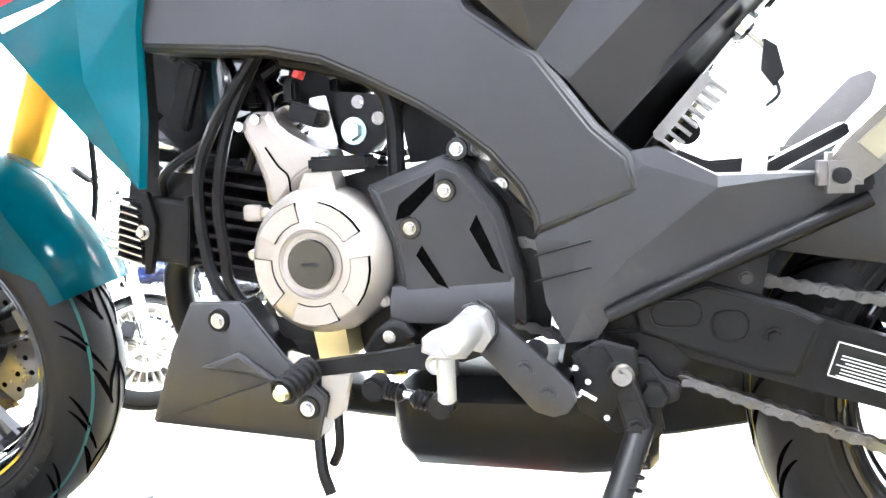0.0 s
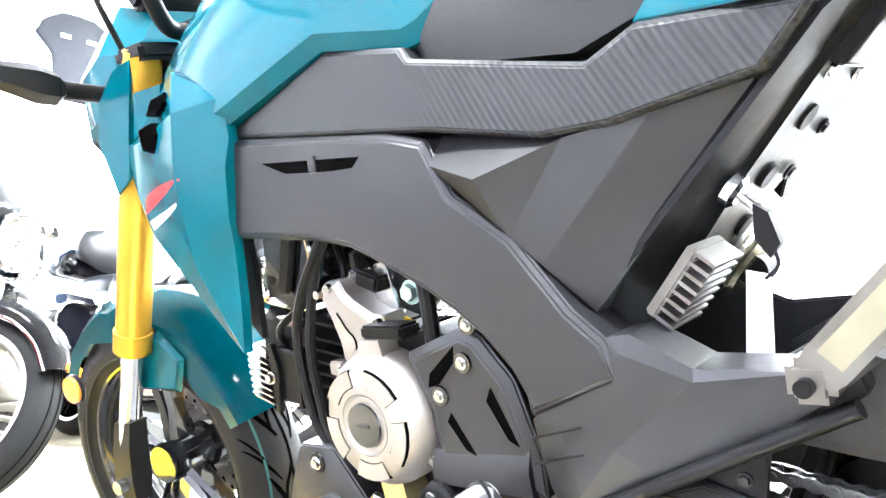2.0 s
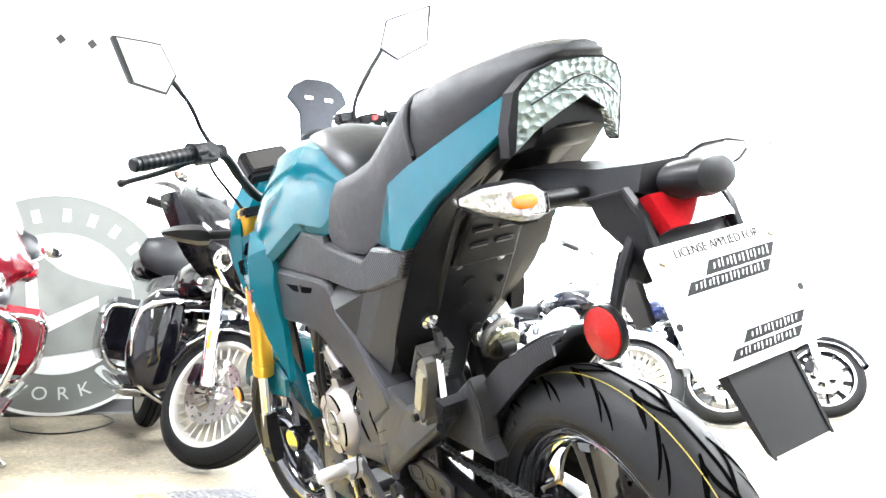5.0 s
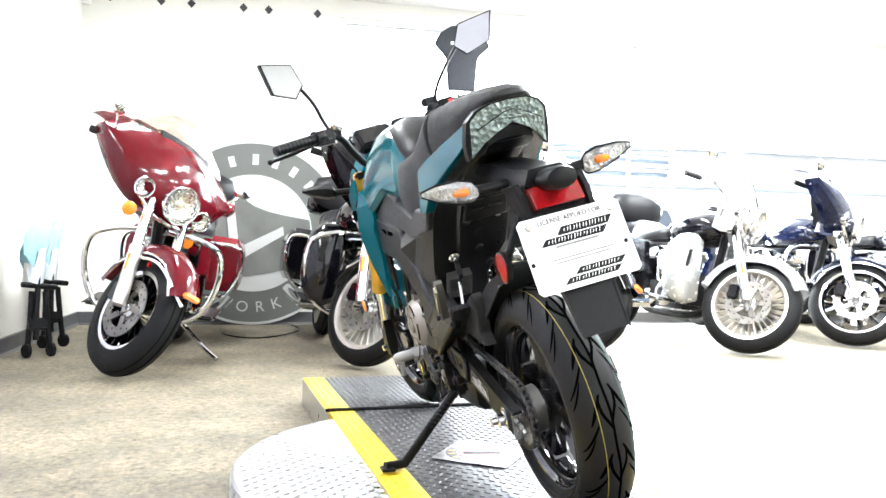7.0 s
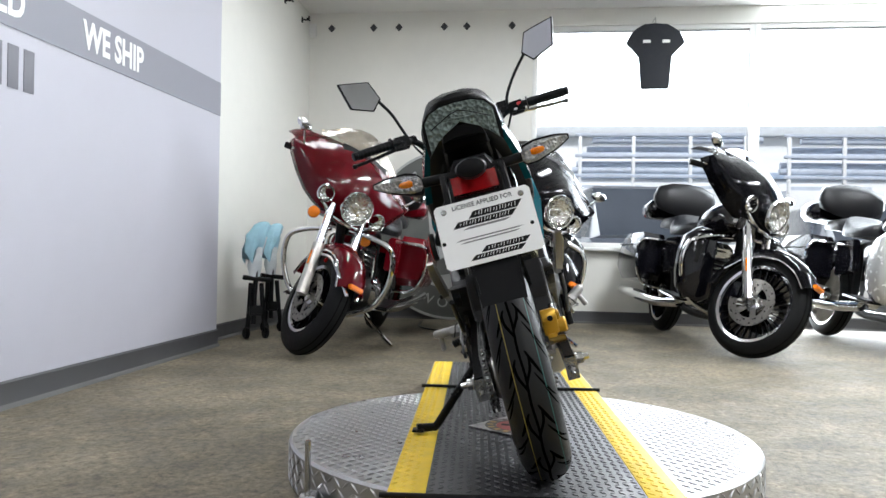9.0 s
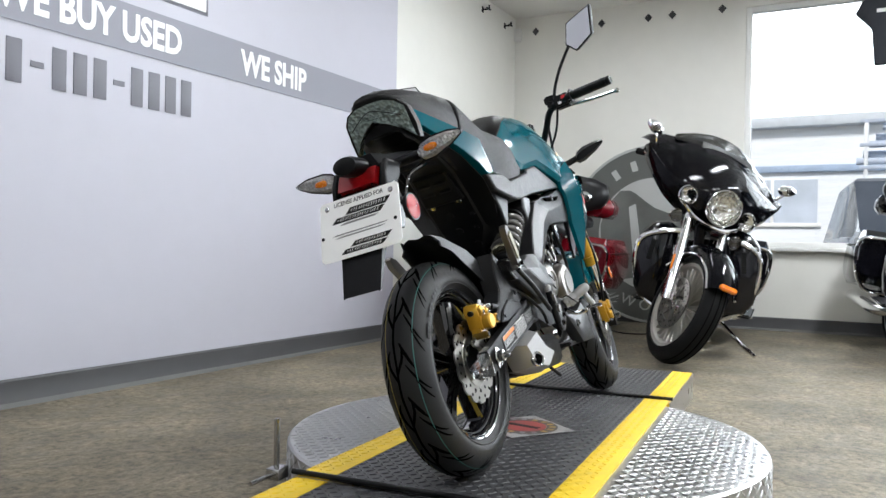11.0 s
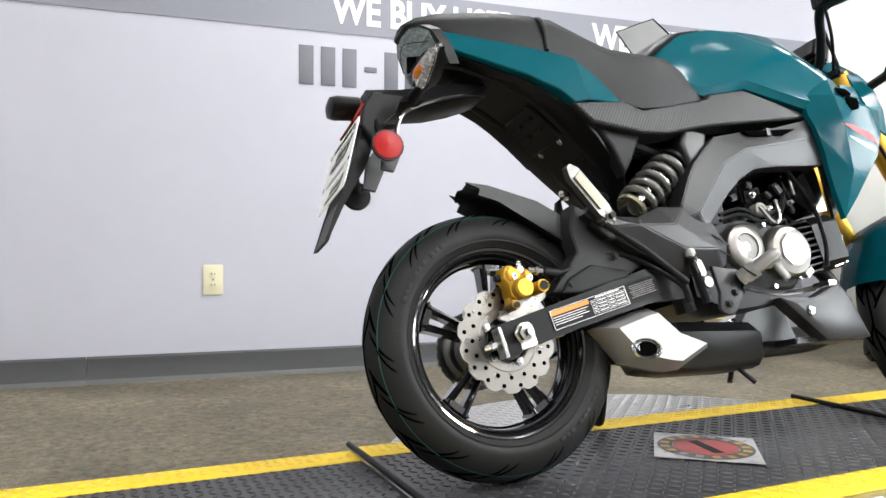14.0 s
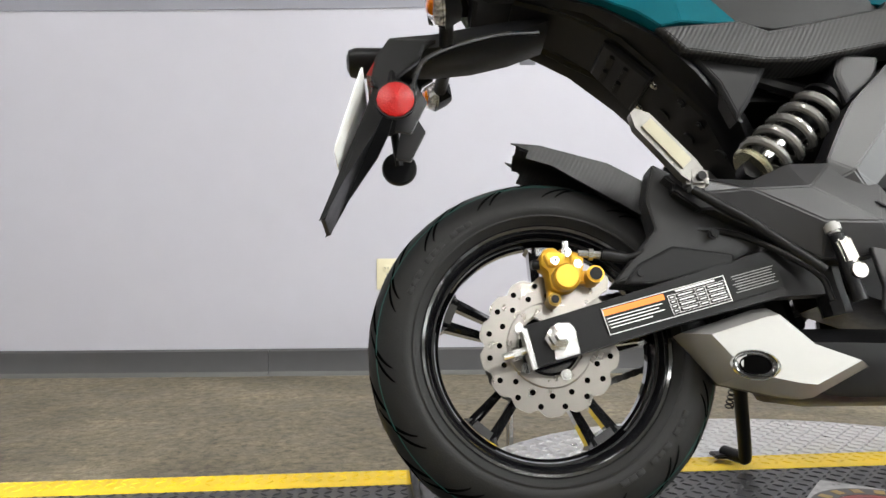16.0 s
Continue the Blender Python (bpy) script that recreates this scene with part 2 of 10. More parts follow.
def plate(outline, y0, y1, chamfer=0.0, lift=0.0, bm=None, plane="xz", edge=0.0):
    """A flat part cut to an outline in x and z, from y0 to y1; the y1 face is drawn in by chamfer and raised by lift."""
    b = bmesh.new()
    at = {"xz": lambda u, v, w: (u, w, v), "xy": lambda u, v, w: (u, v, w), "yz": lambda u, v, w: (w, u, v)}[plane]
    f = b.faces.new([b.verts.new(at(u, v, y0)) for u, v in outline])
    g = bmesh.ops.extrude_face_region(b, geom=[f])
    top = [v for v in g["geom"] if isinstance(v, bmesh.types.BMVert)]
    k = {"xz": 1, "xy": 2, "yz": 0}[plane]
    for v in top:
        v.co[k] = y1
    face = [x for x in g["geom"] if isinstance(x, bmesh.types.BMFace)]
    bmesh.ops.recalc_face_normals(b, faces=b.faces)
    if chamfer:
        r = bmesh.ops.inset_region(b, faces=face, thickness=chamfer, depth=lift, use_even_offset=True, use_boundary=True)
    if edge:
        bmesh.ops.bevel(b, geom=[e for e in b.edges if e.is_manifold and e.calc_face_angle(0) > 0.5], offset=edge, segments=2, affect="EDGES", clamp_overlap=True)
    return merge(bm, b)


def loft(sections, bm=None, cap=True, closed=True):
    """Skins rings of equally many points."""
    b = bmesh.new()
    rings = [[b.verts.new(p) for p in s] for s in sections]
    n = len(rings[0])
    for a, c in zip(rings, rings[1:]):
        for k in range(n if closed else n - 1):
            b.faces.new((a[k], a[(k + 1) % n], c[(k + 1) % n], c[k]))
    if cap and closed:
        b.faces.new(rings[0]), b.faces.new(rings[-1])
    return merge(bm, b)


def soften(bm, offset, angle=0.35, segments=2):
    bmesh.ops.bevel(bm, geom=[e for e in bm.edges if e.is_manifold and e.calc_face_angle(0) > angle], offset=offset, segments=segments, affect="EDGES", clamp_overlap=True)
    return bm


def bolt(p, axis, r=0.006, h=0.005, bm=None, washer=True):
    a = Vector(axis).normalized()
    p = Vector(p)
    if washer:
        bm = cyl(p - a * 0.001, p + a * 0.0015, r * 1.35, seg=18, bm=bm)
    return cyl(p, p + a * h, r, r * 0.9, seg=6 if washer else 16, bm=bm)


def words(text, size, m, material, parent, name="lettering", extrude=0.0004, scale_x=1.0, align="CENTER", bold=0.0):
    c = bpy.data.curves.new(name, "FONT")
    c.body, c.size, c.extrude, c.align_x, c.align_y, c.offset = text, size, extrude, align, "CENTER", bold
    c.resolution_u = 3
    tmp = bpy.data.objects.new(name, c)
    scene.collection.objects.link(tmp)
    dg = bpy.context.evaluated_depsgraph_get()
    dg.update()
    me = bpy.data.meshes.new_from_object(tmp.evaluated_get(dg))
    bpy.data.objects.remove(tmp)
    bpy.data.curves.remove(c)
    me.transform(m @ Matrix.Diagonal((scale_x, 1, 1, 1)))
    me.materials.clear()
    me.materials.append(material)
    ob = new(name, me)
    ob.parent = parent
    return ob

# ---- the room ----
FLOOR, CEIL = -0.115, 2.66
WALL_Y, FRONT_X = -2.01, -4.58
WALLG = mat("grey_lilac_wall_paint", (0.475, 0.47, 0.53), 0.55, var=0.03, scale=8, bump=0.06, bscale=260)
WALLW = mat("white_wall_paint", (0.76, 0.75, 0.70), 0.6, var=0.03, scale=8, bump=0.06, bscale=260)
# grey of the two assumed walls, set by what mirrors and metal should reflect
WALLD = mat("assumed_wall_grey", (0.62, 0.62, 0.63), 0.6, var=0.1, scale=4, bump=0.06, bscale=260)
BAND = mat("grey_wall_band", (0.235, 0.235, 0.275), 0.5, var=0.04, scale=10)
CEILM = mat("ceiling_paint", (0.74, 0.73, 0.70), 0.8, var=0.03, scale=10, bump=0.1, bscale=120)
BASEM = mat("grey_rubber_base", (0.062, 0.062, 0.066), 0.5, var=0.12, scale=12)
CAULK = mat("grey_base_toe", (0.10, 0.10, 0.098), 0.6, var=0.1, scale=30)
WHITEF = mat("white_window_frame", (0.78, 0.78, 0.76), 0.4, var=0.03)


def floor_material():
    """Worn beige aggregate floor: fine speckle, blotches, a few dark scuffs."""
    m = mat("worn_beige_floor", (0.156, 0.132, 0.090), 0.72, var=0.3, scale=11, bump=0.8, bscale=70, rvar=0.15)
    nt = m.node_tree
    n, l = nt.nodes, nt.links
    b = n["Principled BSDF"]
    old = b.inputs["Base Color"].links[0].from_socket
    tc = n.new("ShaderNodeTexCoord")
    sp = n.new("ShaderNodeTexNoise")
    sp.inputs["Scale"].default_value, sp.inputs["Detail"].default_value, sp.inputs["Roughness"].default_value = 34, 9, 0.9
    l.new(tc.outputs["Object"], sp.inputs["Vector"])
    r = n.new("ShaderNodeMapRange")
    r.inputs["From Min"].default_value, r.inputs["From Max"].default_value = 0.36, 0.64
    r.inputs["To Min"].default_value, r.inputs["To Max"].default_value = 0.22, 1.7
    l.new(sp.outputs["Fac"], r.inputs["Value"])
    sc = n.new("ShaderNodeVectorMath")
    sc.operation = "SCALE"
    l.new(old, sc.inputs[0]), l.new(r.outputs[0], sc.inputs["Scale"])
    big = n.new("ShaderNodeTexNoise")
    big.inputs["Scale"].default_value, big.inputs["Detail"].default_value, big.inputs["Roughness"].default_value = 3.2, 5, 0.7
    l.new(tc.outputs["Object"], big.inputs["Vector"])
    r2 = n.new("ShaderNodeMapRange")
    r2.inputs["From Min"].default_value, r2.inputs["From Max"].default_value = 0.35, 0.65
    r2.inputs["To Min"].default_value, r2.inputs["To Max"].default_value = 0.72, 1.18
    l.new(big.outputs["Fac"], r2.inputs["Value"])
    sc2 = n.new("ShaderNodeVectorMath")
    sc2.operation = "SCALE"
    l.new(sc.outputs[0], sc2.inputs[0]), l.new(r2.outputs[0], sc2.inputs["Scale"])
    l.new(sc2.outputs[0], b.inputs["Base Color"])
    return m


FLOORM = floor_material()


def setting(name, bm, material, label, category):
    return tagged(part(name, bm, material), label, category, kind="structure")


setting("floor", plate([(-4.9, -2.4), (4.2, -2.4), (4.2, 6.2), (-4.9, 6.2)], FLOOR - 0.1, FLOOR, plane="xy"), FLOORM, "worn beige speckled showroom floor with small scuffs", "floor")
setting("ceiling", plate([(-4.9, -2.4), (4.2, -2.4), (4.2, 6.2), (-4.9, 6.2)], CEIL, CEIL + 0.1, plane="xy"), CEILM, "plain white painted showroom ceiling", "ceiling")
wall_south = setting("wall_south", box(6.49, 0.13, CEIL - FLOOR, (0.955, WALL_Y - 0.065, (CEIL + FLOOR) / 2)), WALLG, "pale lilac grey painted wall with printed band", "wall")
setting("wall_south_recess", box(2.61, 0.12, CEIL - FLOOR, (-3.595, -2.19, (CEIL + FLOOR) / 2)), WALLW, "plain white painted wall in the corner", "wall")
# east and north walls are added to close the room and bounce light
setting("assumed_wall_east", box(0.1, 8.4, CEIL - FLOOR, (4.15, 2.0, (CEIL + FLOOR) / 2)), WALLD, "assumed plain grey end wall closing the room", "wall")
setting("assumed_wall_north", box(9.0, 0.1, CEIL - FLOOR, (-0.4, 6.15, (CEIL + FLOOR) / 2)), WALLD, "assumed plain grey long wall closing the room", "wall")
# front wall with its row of shop windows
SILL, HEAD, WIN_Y0, WIN_Y1 = 0.55, 2.51, -0.09, 5.7
_w = box(0.12, WIN_Y0 + 2.25, CEIL - FLOOR, (FRONT_X - 0.06, (WIN_Y0 - 2.25) / 2, (CEIL + FLOOR) / 2))
box(0.12, 6.1 - WIN_Y1, CEIL - FLOOR, (FRONT_X - 0.06, (6.1 + WIN_Y1) / 2, (CEIL + FLOOR) / 2), bm=_w)
box(0.12, WIN_Y1 - WIN_Y0, SILL - FLOOR, (FRONT_X - 0.06, (WIN_Y0 + WIN_Y1) / 2, (SILL + FLOOR) / 2), bm=_w)
box(0.12, WIN_Y1 - WIN_Y0, CEIL - HEAD, (FRONT_X - 0.06, (WIN_Y0 + WIN_Y1) / 2, (CEIL + HEAD) / 2), bm=_w)
setting("wall_west", _w, WALLW, "white front wall with a long row of shop windows", "wall")


def baseboard(name, p, q, side, depth=0.012, h=0.105):
    """Rubber cove base with its lighter toe strip, on the wall from p to q."""
    (x0, y0), (x1, y1) = p, q
    ln = math.hypot(x1 - x0, y1 - y0)
    turn = Matrix.Translation((x0, y0, FLOOR)) @ Matrix.Rotation(math.atan2(y1 - y0, x1 - x0), 4, "Z")
    s = side
    prof = [(0.002 * s, 0.0), (0.002 * s, h), (0.006 * s, h), (depth * s, h - 0.008), (depth * s, 0.02), (0.018 * s, 0.006), (0.022 * s, 0.0)]
    ob = setting(name, loft([[(0, y, z) for y, z in prof], [(ln, y, z) for y, z in prof]]), BASEM, "dark grey rubber baseboard along the wall", "baseboard")
    ob.matrix_world = turn
    toe = [(0.0145 * s, 0.0), (0.0145 * s, 0.017), (0.02 * s, 0.013), (0.026 * s, 0.0)]
    part("toe_strip", loft([[(0, y, z) for y, z in toe], [(ln, y, z) for y, z in toe]]), CAULK, ob, "lighter grey toe strip")
    return ob


baseboard("baseboard", (-2.29, WALL_Y), (1.42, WALL_Y), 1)
baseboard("baseboard", (1.422, WALL_Y + 0.001), (4.1, WALL_Y + 0.001), 1)
baseboard("baseboard", (-4.58, -2.13), (-2.29, -2.13), 1)
baseboard("baseboard", (FRONT_X, 6.1), (FRONT_X, -2.13), 1)

# printed band and lettering on the long wall
def wall_sheet(name, x0, x1, z0, z1, material, label, lift=0.004):
    return tagged(part(name, box(x1 - x0, lift, z1 - z0, ((x0 + x1) / 2, WALL_Y + lift / 2, (z0 + z1) / 2)), material), label, "wall graphic", kind="structure")


band = wall_sheet("wall_band", -2.288, 4.09, 1.325, 1.53, BAND, "grey printed band along the pale wall")
TXT = lambda x, z, lift: Matrix.Translation((x, WALL_Y + lift, z)) @ pose(0, 0, 0, 90, 0, 180)
WLET = mat("white_vinyl_letters", (0.82, 0.82, 0.82), 0.45, var=0.02)
GLET = mat("grey_vinyl_letters", (0.15, 0.15, 0.175), 0.5, var=0.04)
words("WE BUY USED", 0.172, TXT(0.03, 1.424, 0.0055), WLET, band, scale_x=0.80, bold=0.0055)
words("WE SHIP", 0.172, TXT(-1.06, 1.424, 0.0055), WLET, band, scale_x=0.80, bold=0.0055)


def wall_bars():
    """Plain bars in place of the number below the band and of the name above it."""
    sign = tagged(new("wall_number_bars"), "row of dark grey plain bars below the band", "wall graphic", kind="structure")
    for k in range(12):
        if k in (3, 7):
            part("dash_bar", box(0.055, 0.003, 0.022, (0.58 - 0.093 * k, WALL_Y + 0.0016, 1.18)), GLET, sign)
        else:
            part("digit_bar", box(0.062, 0.003, 0.165, (0.58 - 0.093 * k, WALL_Y + 0.0016, 1.18), bevel=0.001), GLET, sign)
    name = tagged(new("wall_name_bars"), "outlined plain bars of a shop name above the band", "wall graphic", kind="structure")
    for k, w in enumerate((0.5, 0.42, 0.3)):
        part("name_outline", box(w, 0.003, 0.13, (0.5 - 0.46 * k, WALL_Y + 0.0016, 1.66), bevel=0.001), GLET, name)
        part("name_bar", box(w - 0.03, 0.006, 0.1, (0.5 - 0.46 * k, WALL_Y + 0.0032, 1.66), bevel=0.001), WLET, name)


wall_bars()


def outlet():
    ob = thing("wall_outlet", Matrix.Translation((0.955, WALL_Y, 0.28)), "cream duplex outlet on the lilac grey wall", "outlet")
    cream = mat("cream_plastic", (0.72, 0.66, 0.46), 0.4, var=0.03)
    part("cover_plate", box(0.078, 0.007, 0.122, (0, 0.0035, 0), bevel=0.003), cream, ob)
    for z in (-0.022, 0.022):
        part("socket", lathe([(0, 0.0), (0.016, 0.0), (0.016, 0.003), (0.014, 0.004), (0, 0.004)], (0, 0.006, z), (0, 1, 0), seg=20), cream, ob)
        s = box(0.0025, 0.003, 0.008, (-0.006, 0.0095, z + 0.002))
        box(0.0025, 0.003, 0.008, (0.006, 0.0095, z + 0.002), bm=s)
        part("slots", s, INK, ob)
    part("screw", cyl((0, 0.006, 0), (0, 0.0085, 0), 0.003, seg=12), STEEL, ob)


outlet()


def windows():
    y, k = WIN_Y0, 1
    clear = glass("window_glass", (0.97, 0.98, 0.98), 0.0, 1.02)
    for w in (1.906, 1.94, 1.944):
        win = tagged(new("window_%d" % k), "tall white framed shop window in daylight", "window", kind="structure")
        k += 1
        z0, z1, t = SILL, HEAD, 0.045
        fr = bmesh.new()
        for sy, sz, at in ((t, z1 - z0, (FRONT_X - 0.05, y + t / 2, (z0 + z1) / 2)), (t, z1 - z0, (FRONT_X - 0.05, y + w - t / 2, (z0 + z1) / 2)),
                           (w - 2 * t, t, (FRONT_X - 0.05, y + w / 2, z0 + t / 2)), (w - 2 * t, t, (FRONT_X - 0.05, y + w / 2, z1 - t / 2))):
            fr = box(0.07, sy, sz, at, bevel=0.004, bm=fr)
        part("window_frame", fr, WHITEF, win)
        p = part("pane", box(0.006, w - 2 * t, z1 - z0 - 2 * t, (FRONT_X - 0.05, y + w / 2, (z0 + z1) / 2)), clear, win)
        p.visible_shadow = False
        part("window_sill", box(0.09, w - 0.02, 0.03, (FRONT_X + 0.02, y + w / 2, z0 - 0.012), bevel=0.006), WHITEF, win)
        y += w


windows()
GLOWSKY = mat("overcast_glow", (0.88, 0.94, 1.0), 1.0, var=0.0, emit=7.0)
setting("backdrop", box(0.1, 60, 16, (-26, 4, 7.5)), GLOWSKY, "bright overcast sky far outside the windows", "backdrop")
setting("ground", plate([(-60, -40), (-4.9, -40), (-4.9, 45), (-60, 45)], FLOOR - 0.3, FLOOR - 0.2, plane="xy"), mat("car_park_asphalt", (0.2, 0.2, 0.2), 0.8, var=0.2, scale=6), "pale asphalt car park outside the windows", "ground")

# daylight in the window openings, and ceiling tubes added as fill
area_lamp("window_daylight", (FRONT_X + 0.02, (WIN_Y0 + WIN_Y1) / 2, (SILL + HEAD) / 2), 5.6, 1.9, 680, pose(0, 0, 0, 0, -90, 0), (0.86, 0.935, 1.0))


# fill light added on the ceiling with a fixture made up for it
def added_ceiling_light(x, y, watts):
    ob = thing("added_ceiling_light", Matrix.Translation((x, y, CEIL)), "added white ceiling fill light with a long bright diffuser", "ceiling light", "ceiling lights")
    part("housing", box(1.24, 0.3, 0.05, (0, 0, -0.025), bevel=0.006), WHITEF, ob)
    part("diffuser", box(1.18, 0.24, 0.012, (0, 0, -0.055), bevel=0.004), mat("lit_diffuser", (1.0, 0.98, 0.95), 0.5, emit=4.0), ob)
    area_lamp("fill_tube_light", (x, y, CEIL - 0.07), 1.18, 0.24, watts, pose(0, 0, 0, 0, 0, 0), (0.91, 0.955, 1.0))


# spots and watts chosen to brighten the bike, floor and walls
for _x, _w1, _w2 in ((-2.6, 112, 112), (-0.4, 70, 70), (1.8, 44, 30), (3.4, 8, 8)):
    added_ceiling_light(_x, 1.5, _w1)
    added_ceiling_light(_x, 3.9, _w2)
for _x, _y, _w in ((0.1, -1.35, 35), (-2.7, -0.9, 25), (2.5, -1.35, 14)):
    added_ceiling_light(_x, _y, _w)

# ---- the turntable and its deck ----
PLAT = pose(0.12, -0.062, 0, 0, 0, 4.5)
DIAMP = mat("bright_tread_plate", (0.50, 0.50, 0.50), 0.30, metal=1.0, var=0.06, scale=14)
DECKB = mat("black_deck_paint", (0.028, 0.028, 0.03), 0.42, var=0.25, scale=30, bump=0.15, bscale=300)
YELLOW = mat("yellow_edge_paint", (0.74, 0.5, 0.015), 0.5, var=0.18, scale=25, bump=0.2, bscale=200)


def lugs(inside, x0, x1, y0, y1, z, pitch, size, height):
    """Raised tread lugs on a grid, turned left and right by turns."""
    verts, faces = [], []
    nx, ny = int((x1 - x0) / pitch), int((y1 - y0) / pitch)
    for i in range(nx):
        for j in range(ny):
            cx, cy = x0 + (i + 0.5) * pitch, y0 + (j + 0.5) * pitch
            if not inside(cx, cy):
                continue
            a = radians(45 if (i + j) % 2 else -45)
            c, s = math.cos(a), math.sin(a)
            base = len(verts)
            for u, v, w in ((size, 0, 0), (0, size * 0.34, 0), (-size, 0, 0), (0, -size * 0.34, 0), (size * 0.55, 0, height), (0, size * 0.12, height), (-size * 0.55, 0, height), (0, -size * 0.12, height)):
                verts.append((cx + u * c - v * s, cy + u * s + v * c, z + w))
            for k in range(4):
                faces.append((base + k, base + (k + 1) % 4, base + 4 + (k + 1) % 4, base + 4 + k))
            faces.append((base + 4, base + 5, base + 6, base + 7))
    me = bpy.data.meshes.new("tread_lugs")
    me.from_pydata(verts, [], faces)
    b = bmesh.new()
    b.from_mesh(me)
    bpy.data.meshes.remove(me)
    return b


def turntable():
    t = thing("turntable", PLAT, "round tread-plate turntable with a yellow-edged black deck", "turntable")
    R = 0.655
    part("disc", lathe([(0, FLOOR), (R - 0.012, FLOOR), (R, FLOOR + 0.006), (R, -0.014), (R - 0.006, -0.008), (0, -0.008)], (0, 0, 0), (0, 0, 1), seg=96), DIAMP, t, "bright aluminium tread plate disc")
    part("disc_tread", lugs(lambda x, y: math.hypot(x, y) < R - 0.015 and abs(y) > 0.325, -R, R, -R, R, -0.008, 0.021, 0.0125, 0.0024), DIAMP, t, kind="stuff")
    # tread lugs round the rim of the disc
    v, f = [], []
    for i in range(138):
        for j in range(4):
            a, z = 2 * math.pi * (i + 0.5 * (j % 2)) / 138, FLOOR + 0.014 + j * 0.025
            s = 1 if (i + j) % 2 else -1
            b = len(v)
            for du, dz, r in ((0.0125, 0.0105 * s, R), (-0.0026, 0.0032 * s, R), (-0.0125, -0.0105 * s, R), (0.0026, -0.0032 * s, R), (0.006, 0.005 * s, R + 0.0024), (-0.006, -0.005 * s, R + 0.0024)):
                v.append(((r) * math.cos(a + du / R), r * math.sin(a + du / R), z + dz))
            f += [(b, b + 1, b + 4), (b + 1, b + 2, b + 5, b + 4), (b + 2, b + 3, b + 5), (b + 3, b, b + 4, b + 5)]
    me = bpy.data.meshes.new("rim_tread")
    me.from_pydata(v, [], f)
    bm = bmesh.new()
    bm.from_mesh(me)
    part("rim_tread", bm, DIAMP, t, kind="stuff")
    W, S = 0.318, 0.082
    for name, x0, x1, zt in (("deck", -0.648, 0.648, 0.0), ("front_ramp", -1.36, -0.652, -0.006), ("rear_ramp", 0.652, 1.42, -0.006)):
        low = -0.0075 if name == "deck" else FLOOR
        d = part(name, box(x1 - x0, 2 * (W - S), zt - low - 0.002, ((x0 + x1) / 2, 0, (zt + low) / 2 - 0.001), bevel=0.0015), DECKB, t, "black painted tread plate")
        part("deck_tread", lugs(lambda x, y: True, x0 + 0.006, x1 - 0.006, -(W - S), W - S, zt - 0.0022, 0.0205, 0.0105, 0.0022), DECKB, d, kind="stuff")
        for s in (-1, 1):
            e = part("yellow_edge", box(x1 - x0, S, zt - low - 0.001, ((x0 + x1) / 2, s * (W - S / 2), (zt + low) / 2 - 0.0005), bevel=0.0012), YELLOW, d, "yellow painted edge strip")
            part("edge_tread", lugs(lambda x, y: True, x0 + 0.006, x1 - 0.006, s * (W - S / 2) - S / 2, s * (W - S / 2) + S / 2, zt - 0.0012, 0.0205, 0.0105, 0.002), YELLOW, e, kind="stuff")
            if name != "deck":
                part("side_plate", box(x1 - x0, 0.004, zt - low - 0.006, ((x0 + x1) / 2, s * (W + 0.0022), (zt + low) / 2 - 0.002)), DIAMP, d, "bright tread plate side")
    for x in (-0.65, 0.65):
        part("hinge_bar", cyl((x, -W - 0.012, 0.003), (x, W + 0.012, 0.003), 0.0065, seg=12), BLACK, t, "black hinge bar across the deck")
    # lock handle beside the disc
    part("lock_pin", cyl((0.44, -0.525, FLOOR + 0.02), (0.44, -0.525, 0.06), 0.0075, seg=14, bevel=0.002), STEEL, t, "steel locking pin standing beside the disc")
    lb = box(0.05, 0.04, 0.03, (0.44, -0.52, FLOOR + 0.035), bevel=0.003)
    part("lock_bracket", cyl((0.44, -0.53, FLOOR + 0.03), (0.54, -0.53, FLOOR + 0.03), 0.006, seg=12, bm=lb), STEEL, t)
    # worn emblem sheet stuck on the deck
    WORNY = mat("worn_yellow_print", (0.30, 0.20, 0.05), 0.5, var=0.5, scale=60)
    E = pose(-0.022, -0.004, 0, 0, 0, 50)
    em = part("emblem_sheet", box(0.208, 0.208, 0.0012, (0, 0, 0.0026)), mat("scuffed_film", (0.30, 0.295, 0.29), 0.3, var=0.6, scale=60), t, "worn printed emblem sheet on the deck", m=E)
    part("emblem_red", lathe([(0.0, 0.0034), (0.066, 0.0034), (0.066, 0.0038), (0, 0.0038)], (0, 0, 0), (0, 0, 1), seg=40), mat("worn_red_print", (0.24, 0.035, 0.03), 0.5, var=0.4, scale=50), em, "worn red disc", m=E)
    part("emblem_ring", lathe([(0.067, 0.0034), (0.098, 0.0034), (0.098, 0.0038), (0.067, 0.0038)], (0, 0, 0), (0, 0, 1), seg=40, close=True), mat("worn_dark_print", (0.05, 0.045, 0.04), 0.5, var=0.4, scale=50), em, "worn dark ring", m=E)
    for k in range(16):
        a = 2 * math.pi * (k + 0.5) / 16
        part("emblem_bar", box(0.015, 0.018, 0.0004, (0, 0, 0.0042)), WORNY if k % 8 < 6 else GREYINK, em, m=E @ Matrix.Translation((0.083 * math.cos(a), 0.083 * math.sin(a), 0)) @ Matrix.Rotation(a + 1.57, 4, "Z"))
    part("emblem_mark", box(0.10, 0.022, 0.0004, (0, 0, 0.0042), turn=Matrix.Rotation(0.5, 4, "Z")), INK, em, m=E)
    return t


turntable()

